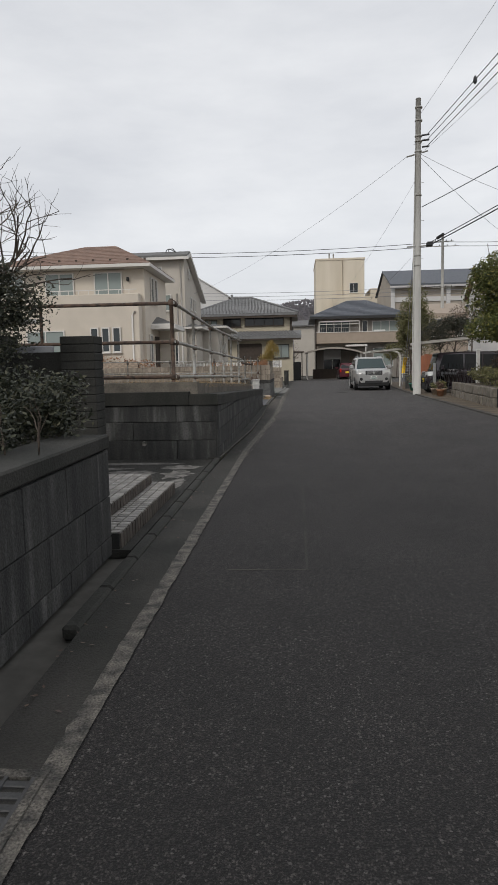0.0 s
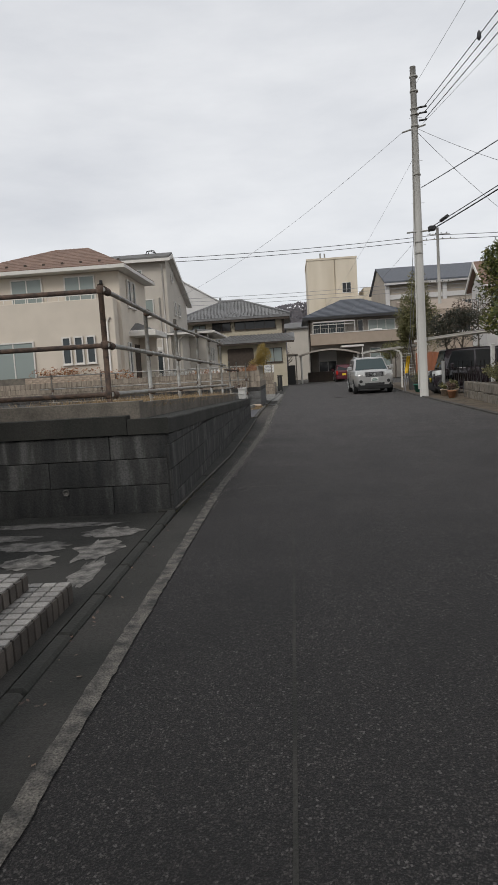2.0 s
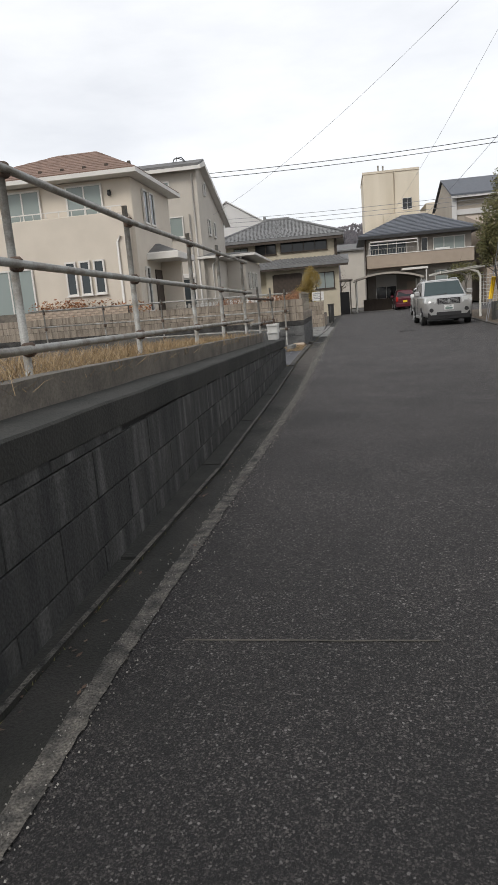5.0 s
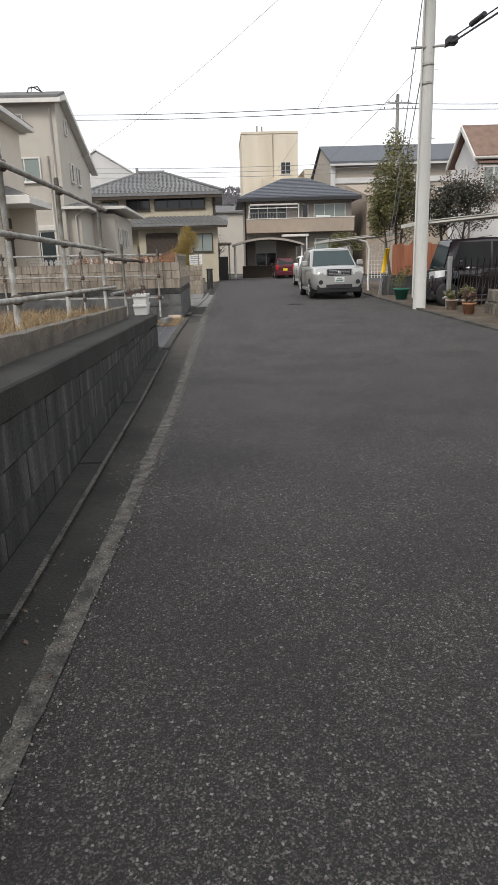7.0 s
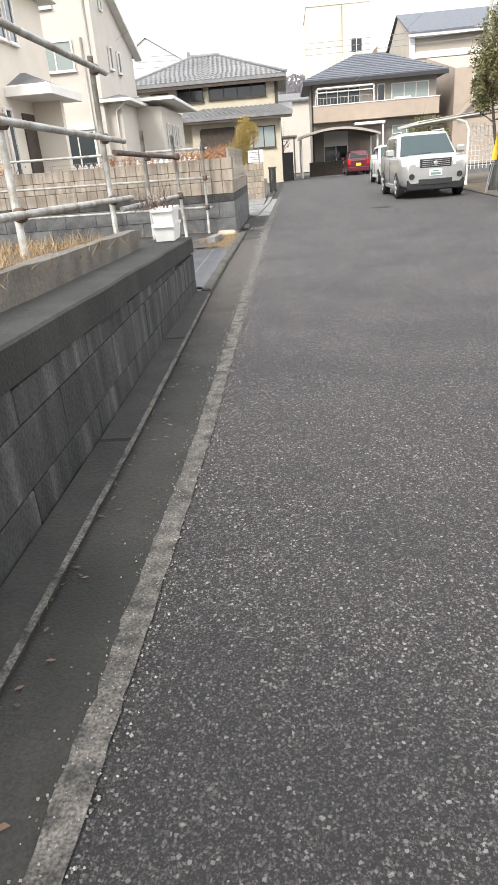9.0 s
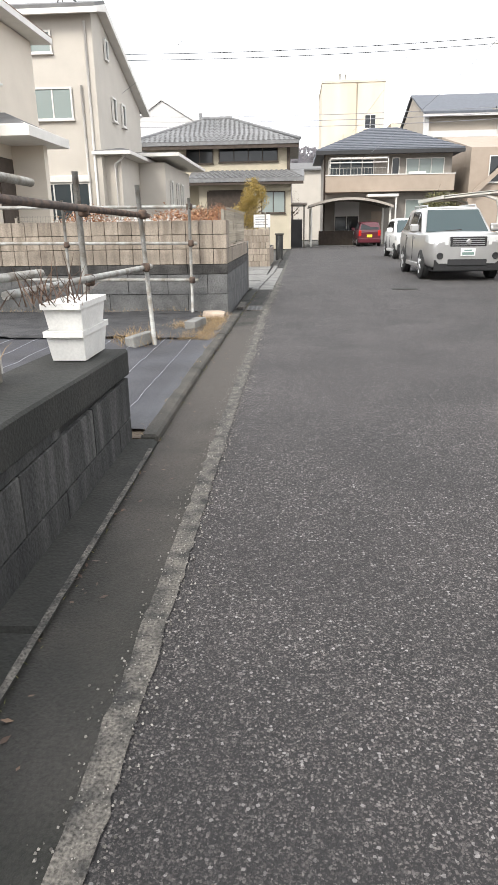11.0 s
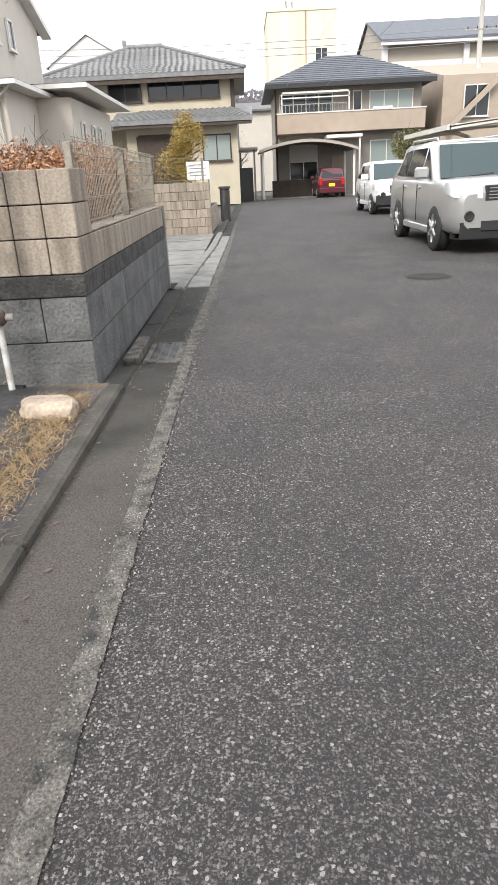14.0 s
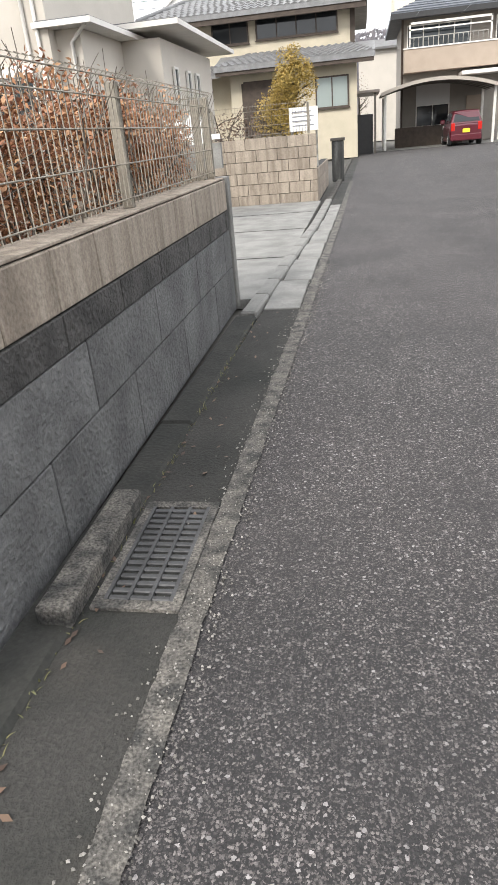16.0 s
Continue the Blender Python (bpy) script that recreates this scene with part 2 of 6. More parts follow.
TILE_PALE = mat("pale_paving_tile", (0.31, 0.295, 0.275), 0.7, 0.4, 5, 90, 0.2, jitter=0.15)
TILE_DARK = mat("brown_edge_tile", (0.085, 0.072, 0.062), 0.7, 0.3, 7, 90, 0.2, jitter=0.25)
STONE = mat("pale_stone", (0.45, 0.36, 0.28), 0.95, 0.4, 6, 40, 0.7)
ROCK = mat("rough_rock", (0.21, 0.185, 0.15), 0.95, 0.4, 5, 30, 0.9, jitter=0.2)
STUCCO = mat("cream_stucco", (0.62, 0.555, 0.47), 0.95, 0.07, 1.2, 120, 0.3)
STUCCO2 = mat("beige_stucco", (0.50, 0.46, 0.405), 0.95, 0.07, 1.2, 120, 0.3)
WHITE_TRIM = mat("white_trim", (0.66, 0.635, 0.595), 0.6, 0.08, 3, 80, 0.05)
ROOF_BROWN = mat("brown_shingle", (0.23, 0.15, 0.115), 0.9, 0.25, 3, 40, 0.4)
ROOF_GREY = mat("grey_roof", (0.15, 0.148, 0.145), 0.8, 0.2, 3, 40, 0.3)
KAWARA = mat("grey_roof_tile", (0.20, 0.20, 0.20), 0.6, 0.25, 4, 40, 0.2, jitter=0.12)
SLATE = mat("blue_grey_slate", (0.115, 0.125, 0.145), 0.7, 0.2, 3, 30, 0.2, jitter=0.12)
DARK_WOOD = mat("dark_brown_timber", (0.07, 0.052, 0.04), 0.8, 0.3, 5, 60, 0.2)
YELLOW_WALL = mat("pale_yellow_render", (0.50, 0.445, 0.34), 0.95, 0.1, 2, 90, 0.2)
TAN_WALL = mat("tan_render", (0.36, 0.295, 0.235), 0.95, 0.08, 2, 90, 0.2)
GREY_WALL = mat("grey_brown_siding", (0.27, 0.245, 0.215), 0.9, 0.1, 2, 90, 0.2)
TOWER_WALL = mat("streaked_cream_concrete", (0.66, 0.59, 0.48), 0.95, 0.15, 0.5, 10, 0.1, stain=(0.56, 0.49, 0.385), streak=True)
PALE_WALL = mat("pale_render", (0.60, 0.585, 0.57), 0.95, 0.08, 0.6, 40, 0.1)
SCHOOL_WALL = mat("school_render", (0.38, 0.335, 0.28), 0.95, 0.1, 0.4, 20, 0.1)
POLE_MAT = mat("pole_concrete", (0.50, 0.49, 0.46), 0.9, 0.2, 3, 70, 0.2, streak=True)
CABLE = mat("black_cable", (0.05, 0.05, 0.055), 0.7, 0.1, 8, 50, 0)
CABLE_PALE = mat("grey_cable", (0.22, 0.225, 0.24), 0.7, 0.1, 8, 50, 0)
GLASS = mat_glass("window_glass", (0.04, 0.05, 0.055))
GLASS_GREEN = mat_glass("curtained_glass", (0.25, 0.29, 0.275), 0.12)
SCREEN = mat_glass("windscreen_glass", (0.03, 0.05, 0.052), 0.04)
GLASS_DARK = mat_glass("dark_glass", (0.02, 0.022, 0.024))
SILVER = mat_paint("silver_paint", (0.41, 0.405, 0.395), 0.3, 0.4)
WHITE_CAR = mat_paint("white_paint", (0.78, 0.78, 0.76), 0.3)
RED_CAR = mat_paint("dark_red_paint", (0.085, 0.008, 0.016), 0.3)
BLACK_CAR = mat_paint("black_violet_paint", (0.022, 0.016, 0.02), 0.25)
TRIM_BLACK = mat("black_plastic", (0.025, 0.025, 0.026), 0.6, 0.2, 9, 90, 0.1)
TYRE = mat("tyre_rubber", (0.028, 0.028, 0.028), 0.9, 0.3, 10, 90, 0.2)
ALLOY = mat("alloy_rim", (0.5, 0.5, 0.5), 0.35, 0.1, 10, 90, 0.0, metal=0.7)
LAMP_GLASS = mat_glass("lamp_lens", (0.62, 0.63, 0.62), 0.12)
LAMP_RED = mat_glass("red_lens", (0.45, 0.02, 0.015), 0.15)
PLATE_WHITE = mat("white_plate", (0.75, 0.75, 0.73), 0.5, 0.05, 9, 90, 0)
PLATE_YELLOW = mat("yellow_plate", (0.80, 0.60, 0.03), 0.5, 0.05, 9, 90, 0)
PLATE_INK = mat("plate_green_ink", (0.16, 0.24, 0.21), 0.6, 0.05, 9, 90, 0)
INK = mat("black_ink", (0.03, 0.03, 0.04), 0.7, 0.05, 9, 90, 0)
YELLOW = mat("yellow_plastic", (0.85, 0.52, 0.01), 0.5, 0.1, 9, 60, 0.05)
TERRACOTTA = mat("terracotta", (0.40, 0.20, 0.11), 0.9, 0.25, 8, 60, 0.2)
GREEN_POT = mat("green_pot", (0.03, 0.16, 0.11), 0.6, 0.15, 8, 60, 0.1)
BARK = mat("bark", (0.09, 0.07, 0.055), 0.95, 0.4, 8, 50, 0.7)
BARK_PALE = mat("pale_bark", (0.17, 0.145, 0.12), 0.95, 0.4, 8, 50, 0.6)
WIRE_MESH = mat("weathered_wire", (0.30, 0.27, 0.22), 0.6, 0.3, 9, 60, 0, metal=0.3)
CARPORT_METAL = mat("bronze_aluminium", (0.15, 0.135, 0.115), 0.5, 0.15, 5, 60, 0.0, metal=0.4)
CARPORT_SHEET = mat("smoked_polycarbonate", (0.26, 0.22, 0.19), 0.35, 0.15, 3, 50, 0.0)
GRATE_STEEL = mat("dull_grate_steel", (0.085, 0.085, 0.086), 0.55, 0.3, 12, 90, 0.1, metal=0.4)
BEAM_TAN = mat("tan_aluminium", (0.36, 0.32, 0.275), 0.5, 0.1, 6, 60, 0.0)
IVORY_METAL = mat("ivory_metal", (0.66, 0.64, 0.58), 0.45, 0.1, 6, 60, 0.0)
CURTAIN = mat("pale_curtain", (0.62, 0.60, 0.56), 0.95, 0.15, 6, 40, 0.2)
RUST_WALL = mat("reddish_boarding", (0.34, 0.13, 0.07), 0.9, 0.3, 4, 60, 0.3, streak=True)
GRIT = mat_leaf("pale_grit", (0.06, 0.056, 0.05), (0.16, 0.15, 0.135), (0.36, 0.34, 0.31), 0.95)
LEAF_DEEP = mat_leaf("deep_green_leaves", (0.016, 0.022, 0.014), (0.034, 0.038, 0.022), (0.075, 0.06, 0.038))
LEAF_DARK = mat_leaf("dark_leaves", (0.014, 0.018, 0.012), (0.028, 0.034, 0.019), (0.06, 0.058, 0.03))
LEAF_GREEN = mat_leaf("green_leaves", (0.03, 0.045, 0.012), (0.085, 0.10, 0.02), (0.17, 0.155, 0.03))
LEAF_OLIVE = mat_leaf("olive_leaves", (0.07, 0.075, 0.025), (0.13, 0.125, 0.045), (0.21, 0.19, 0.08))
LEAF_BROWN = mat_leaf("brown_red_leaves", (0.05, 0.032, 0.025), (0.10, 0.06, 0.042), (0.15, 0.095, 0.06))
LEAF_DRY = mat_leaf("dry_orange_leaves", (0.17, 0.065, 0.035), (0.31, 0.14, 0.065), (0.45, 0.27, 0.14))
LEAF_YELLOW = mat_leaf("yellow_leaves", (0.16, 0.12, 0.025), (0.32, 0.22, 0.045), (0.42, 0.30, 0.09))
STRAW = mat_leaf("straw", (0.17, 0.11, 0.055), (0.30, 0.21, 0.11), (0.43, 0.32, 0.19), 0.9)
# distant woods: the air's haze is mixed into these pale grey colours
HAZED_WOODS = mat_leaf("hazed_winter_woods", (0.12, 0.115, 0.125), (0.15, 0.14, 0.15), (0.18, 0.165, 0.17), 1.0)


# ---- building blocks ----
def link(name, bm, material, parent=None, label="", smooth=False):
    me = bpy.data.meshes.new(name)
    if smooth:
        for f in bm.faces:
            f.smooth = True
    bm.to_mesh(me)
    bm.free()
    me.materials.append(material)
    ob = new(name, me)
    if parent is not None:
        ob.parent = parent
    if label:
        ob["label"] = label
    return ob


def part(name, bm, material, parent, label="", smooth=False):
    return link(name, bm, material, parent, label, smooth)


def thing(name, label, category, m=None, group=""):
    ob = new(name)
    ob.empty_display_size = 0.1
    if m is not None:
        ob.matrix_basis = m
    return tagged(ob, label, category, group)


def structure(name, bm, material, label, category):
    return tagged(link(name, bm, material), label, category, kind="structure")


def piece(name, mesh, parent, m):
    ob = new(name, mesh)
    ob.parent = parent
    ob.matrix_basis = m
    return ob


def box(x0, y0, z0, x1, y1, z1, bevel=0.0, bm=None):
    """A box between two corners, with softened edges if bevel is given."""
    own = bm is None
    bm = bm or bmesh.new()
    v = [bm.verts.new((x, y, z)) for z in (z0, z1) for y in (y0, y1) for x in (x0, x1)]
    fs = [bm.faces.new([v[i] for i in q]) for q in ((0, 2, 3, 1), (4, 5, 7, 6), (0, 1, 5, 4), (1, 3, 7, 5), (3, 2, 6, 7), (2, 0, 4, 6))]
    if bevel and own:
        bmesh.ops.bevel(bm, geom=bm.edges[:], offset=bevel, segments=1, affect="EDGES")
    return bm


def prism(points, a, b, axis="x", bm=None):
    """A polygon of (u, v) swept along an axis from a to b: u, v are y, z along x; x, z along y; x, y along z."""
    bm = bm or bmesh.new()
    put = {"x": lambda u, v, w: (w, u, v), "y": lambda u, v, w: (u, w, v), "z": lambda u, v, w: (u, v, w)}[axis]
    lo = [bm.verts.new(put(u, v, a)) for u, v in points]
    hi = [bm.verts.new(put(u, v, b)) for u, v in points]
    bm.faces.new(lo[::-1]); bm.faces.new(hi)
    for i in range(len(lo)):
        j = (i + 1) % len(lo)
        bm.faces.new((lo[i], lo[j], hi[j], hi[i]))
    bmesh.ops.recalc_face_normals(bm, faces=bm.faces[:])
    return bm


def tube(path, r0, r1=None, sides=8, bm=None):
    """A tapered round bar along a list of points."""
    bm = bm or bmesh.new()
    r1 = r0 if r1 is None else r1
    pts = [Vector(p) for p in path]
    rings = []
    for i, p in enumerate(pts):
        d = (pts[min(i + 1, len(pts) - 1)] - pts[max(i - 1, 0)]).normalized()
        a = d.cross(Vector((0, 0, 1)))
        a = a.normalized() if a.length > 0.05 else Vector((1, 0, 0))
        b = d.cross(a)
        r = r0 + (r1 - r0) * i / max(1, len(pts) - 1)
        rings.append([bm.verts.new(p + r * (math.cos(k * math.tau / sides) * a + math.sin(k * math.tau / sides) * b)) for k in range(sides)])
    for q, s in zip(rings, rings[1:]):
        for k in range(sides):
            bm.faces.new((q[k], q[(k + 1) % sides], s[(k + 1) % sides], s[k])).smooth = True
    bm.faces.new(rings[0]); bm.faces.new(rings[-1][::-1])
    return bm


def lathe(profile, sides=20, bm=None, at=(0, 0, 0)):
    """A profile of (radius, z) turned about z."""
    bm = bm or bmesh.new()
    rings = [[bm.verts.new((at[0] + r * math.cos(k * math.tau / sides), at[1] + r * math.sin(k * math.tau / sides), at[2] + z)) for k in range(sides)] for r, z in profile]
    for q, s in zip(rings, rings[1:]):
        for k in range(sides):
            bm.faces.new((q[k], q[(k + 1) % sides], s[(k + 1) % sides], s[k])).smooth = True
    bm.faces.new(rings[0][::-1]); bm.faces.new(rings[-1])
    return bm


def sheet(f, us, vs, bm=None):
    bm = bm or bmesh.new()
    g = [[bm.verts.new(f(u, v)) for v in vs] for u in us]
    for i in range(len(us) - 1):
        for j in range(len(vs) - 1):
            bm.faces.new((g[i][j], g[i + 1][j], g[i + 1][j + 1], g[i][j + 1]))
    return bm


def leaves(rng, centre, radii, n, size, lumps=9, hollow=0.55, bm_data=None):
    """Many small leaf blades in an uneven crown made of overlapping lumps."""
    verts, faces = bm_data if bm_data else ([], [])
    c = Vector(centre)
    blobs = []
    for _ in range(lumps):
        d = Vector((rng.gauss(0, 1), rng.gauss(0, 1), rng.gauss(0, 0.9))).normalized()
        blobs.append((Vector((d.x * radii[0], d.y * radii[1], d.z * radii[2])) * rng.uniform(0.35, 0.72), rng.uniform(0.3, 0.55)))
    for _ in range(n):
        o, r = rng.choice(blobs)
        d = Vector((rng.gauss(0, 1), rng.gauss(0, 1), rng.gauss(0, 1))).normalized() * (r * rng.uniform(hollow, 1.08))
        p = c + o + Vector((d.x * radii[0], d.y * radii[1], d.z * radii[2]))
        a = Vector((rng.gauss(0, 1), rng.gauss(0, 1), rng.gauss(0, 0.7))).normalized()
        b = a.cross(Vector((rng.gauss(0, 1), rng.gauss(0, 1), rng.gauss(0, 1)))).normalized()
        s = size * rng.uniform(0.6, 1.3)
        i = len(verts)
        verts += [p - a * s, p + b * s * 0.45, p + a * s, p - b * s * 0.45]
        faces.append((i, i + 1, i + 2, i + 3))
    return verts, faces


def from_lists(name, data, material, parent=None, label=""):
    me = bpy.data.meshes.new(name)
    me.from_pydata([tuple(v) for v in data[0]], [], data[1])
    me.materials.append(material)
    ob = new(name, me)
    if parent is not None:
        ob.parent = parent
    if label:
        ob["label"] = label
    return ob


def blades(rng, n, spot, length, width, lean, data=None):
    """Thin grass blades; spot() gives a root."""
    verts, faces = data if data else ([], [])
    for _ in range(n):
        p = Vector(spot())
        h = length * rng.uniform(0.5, 1.2)
        a = rng.uniform(0, math.tau)
        side = Vector((math.cos(a), math.sin(a), 0)) * width
        tip = p + Vector((rng.gauss(0, lean), rng.gauss(0, lean), 1)).normalized() * h
        midp = (p + tip) / 2 + Vector((0, 0, h * 0.1))
        i = len(verts)
        verts += [p - side, p + side, midp + side * 0.7, midp - side * 0.7, tip]
        faces += [(i, i + 1, i + 2, i + 3), (i + 3, i + 2, i + 4)]
    return verts, faces


def branches(bm, rng, start, way, length, radius, depth, tips=None, spread=0.6, up=0.15):
    """A limb that bends and forks."""
    pts = [Vector(start)]
    d = Vector(way).normalized()
    for _ in range(4):
        d = (d + Vector((rng.gauss(0, 0.16), rng.gauss(0, 0.16), rng.gauss(0, 0.12) + up * 0.3))).normalized()
        pts.append(pts[-1] + d * length / 4)
    tube(pts, radius, radius * 0.55, 6 if depth > 1 else 4, bm)
    if tips is not None:
        tips.append(pts[-1])
    if depth > 0:
        for _ in range(3 if depth > 1 else 2):
            nd = (d + Vector((rng.gauss(0, spread), rng.gauss(0, spread), rng.gauss(up, spread * 0.7)))).normalized()
            branches(bm, rng, pts[rng.choice((2, 3, 4))], nd, length * rng.uniform(0.55, 0.8), radius * 0.5, depth - 1, tips, spread, up)


# ---- ground, road, gutter ----
def out_x(y):
    return float(np.interp(y, (10, 14, 17, 28, 36, 56), (-0.80, -0.66, -0.585, -0.57, -0.44, -0.25)))


def in_x(y):
    return float(np.interp(y, (9, 13, 17, 22, 28, 31, 36, 56), (-1.135, -0.97, -0.96, -1.01, -0.955, -0.92, -0.73, -0.55)))


def right_x(y):
    return float(np.interp(y, (-20, 16, 28, 34, 44, 58), (4.3, 4.65, 4.9, 5.15, 5.77, 6.33)))


structure("ground", sheet(lambda u, v: (u, v, -0.06), [-900, -40, 40, 900], [-600, -20, 80, 1500]), GROUND, "bare grey-brown earth reaching to the distance", "ground")
ys = [-30 + 2.5 * i for i in range(39)]
road = bmesh.new()
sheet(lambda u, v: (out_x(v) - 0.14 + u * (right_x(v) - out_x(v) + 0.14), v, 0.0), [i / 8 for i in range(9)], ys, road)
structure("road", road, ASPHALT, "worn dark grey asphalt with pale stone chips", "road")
structure("road_junction", box(right_x(55) - 1, 48, -0.05, 30, 63.2, -0.004), ASPHALT, "dark asphalt of the crossing lane", "road")
STRIP_W = 0.085
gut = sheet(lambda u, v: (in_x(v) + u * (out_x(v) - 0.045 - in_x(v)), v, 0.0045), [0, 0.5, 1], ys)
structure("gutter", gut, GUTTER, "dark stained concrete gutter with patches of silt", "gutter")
ridge = sheet(lambda u, v: (in_x(v) - 0.012 + 0.026 * u + 0.005 * noise.noise((v * 8, u, 2)), v, 0.04), [0, 1], [9 + 0.1 * i for i in range(119)])
structure("kerb_ridge", ridge, STRIP, "worn pale edge of the kerb", "kerb")
rng = random.Random(4)
strip = bmesh.new()
edge = [-6 + 0.05 * i for i in range(1000)]
sheet(lambda u, v: (out_x(v) - STRIP_W * (1 - u) + 0.012 * noise.noise((v * 24, u * 9, 0)) + 0.007 * noise.noise((v * 4, u * 3, 5)), v, 0.009 + 0.003 * noise.noise((v * 9, u, 3))), [0, 0.5, 1], edge, strip)
structure("gutter_edge", strip, STRIP, "worn pale concrete edge of the gutter", "kerb")


def kerb_run(y0, y1, height, wide, material, name, label, stone=0.6):
    """Separate kerb stones along the inner side of the gutter."""
    root = thing(name, label, "kerb")
    root["kind"] = "structure"
    n = max(1, round((y1 - y0) / stone))
    step = (y1 - y0) / n
    bm = box(-wide, 0.004, -0.05, 0, step - 0.004, height, 0.016)
    me = bpy.data.meshes.new("kerb_stone")
    bm.to_mesh(me); bm.free(); me.materials.append(material)
    for i in range(n):
        y = y0 + i * step
        piece("kerb_stone", me, root, pose(in_x(y), y, 0, 0, 0, -math.degrees(math.atan((in_x(y + step) - in_x(y)) / step))))
    return root


kerb_run(3.0, 9.0, 0.03, 0.09, CAP_DARK, "kerb_steps", "dark stained concrete kerb by the steps")
kerb_run(9.0, 21.0, 0.035, 0.19, CAP_DARK, "kerb_wall", "dark mossy concrete kerb under the retaining wall", 2.0)
kerb_run(21.0, 27.0, 0.055, 0.11, KERB, "kerb_plot", "brown stained concrete kerb beside the sheeted plot", 2.0)
kerb_run(27.0, 31.0, 0.022, 0.17, CAP_DARK, "kerb_fence", "dark mossy kerb under the garden wall", 2.0)
kerb_run(31.0, 39.4, 0.05, 0.13, CONCRETE, "kerb_drive", "pale concrete kerb of the driveway")
kerb_run(39.4, 56.0, 0.05, 0.12, KERB, "kerb_far", "grey concrete kerb near the junction")
EDGE_Y = (-20, 16, 28, 34, 44, 58)
structure("kerb_right", prism([(right_x(y), y) for y in EDGE_Y] + [(right_x(y) + 0.14, y) for y in EDGE_Y[::-1]], -0.05, 0.035, "z"), KERB, "brown stained kerb along the road", "kerb")
structure("verge_right", prism([(40, -20), (40, 47.9)] + [(right_x(y) + 0.14, y) for y in (47.9, 44, 34, 28, 16, -20)], -0.05, 0.02, "z"), SOIL, "brown soil verge with plots behind it", "ground")
structure("seam_patch", sheet(lambda u, v: (0.0 + u * 0.016 + 0.006 * noise.noise((v * 3, 1, 1)), v, 0.0035), [0, 1], [4 + 0.1 * i for i in range(46)]), GUTTER, "worn dark seam of a trench patch", "road")
for y0, x0, x1 in ((4.0, -0.5, 0.02), (10.2, -0.6, 0.4)):
    structure("seam_cross", sheet(lambda u, v: (u, y0 + v * 0.012 + 0.012 * noise.noise((u * 4, y0, 2)), 0.0035), [x0 + (x1 - x0) * i / 10 for i in range(11)], [0, 1]), KERB, "faint cross seam in the asphalt", "road")

# ---- houses ----
def window(parent, x, y, z, w, h, face="y-", glass=None, cols=2, sill=True, frame_mat=None):
    """A framed window with panes, centred at x (or y) with its foot at z, on a wall that faces one way."""
    fm = frame_mat or WHITE_TRIM
    turn = {"y-": pose(x, y, z), "x+": pose(x, y, z, 0, 0, 90), "x-": pose(x, y, z, 0, 0, -90)}[face]
    t = 0.06
    win = part("window", box(-w / 2, -0.03, 0, w / 2, 0.02, h), glass or GLASS, parent, "glazed window")
    win.matrix_basis = turn
    bm = bmesh.new()
    for a in ((-w / 2 - t, -t, w / 2 + t, 0), (-w / 2 - t, h, w / 2 + t, h + t), (-w / 2 - t, 0, -w / 2, h), (w / 2, 0, w / 2 + t, h)):
        box(a[0], -0.07, a[1], a[2], 0.0, a[3], bm=bm)
    for i in range(1, cols):
        xx = -w / 2 + w * i / cols
        box(xx - 0.025, -0.055, 0, xx + 0.025, 0.0, h, bm=bm)
    part("window_frame", bm, fm, win)
    if sill:
        part("window_sill", box(-w / 2 - 0.1, -0.11, -t - 0.04, w / 2 + 0.1, 0, -t), fm, win)
    return win


def hip_roof(x0, x1, y0, y1, z, zr, rx0, rx1, ry, thick=0.12):
    """A hipped roof with a closed underside; the ridge runs along x from rx0 to rx1."""
    bm = bmesh.new()
    lo = [bm.verts.new(p) for p in ((x0, y0, z - thick), (x1, y0, z - thick), (x1, y1, z - thick), (x0, y1, z - thick))]
    hi = [bm.verts.new(p) for p in ((x0, y0, z), (x1, y0, z), (x1, y1, z), (x0, y1, z))]
    a, b = bm.verts.new((rx0, ry, zr)), bm.verts.new((rx1, ry, zr))
    bm.faces.new(lo[::-1])
    for i in range(4):
        bm.faces.new((lo[i], lo[(i + 1) % 4], hi[(i + 1) % 4], hi[i]))
    bm.faces.new((hi[0], hi[1], b, a)); bm.faces.new((hi[1], hi[2], b)); bm.faces.new((hi[2], hi[3], a, b)); bm.faces.new((hi[3], hi[0], a))
    return bm


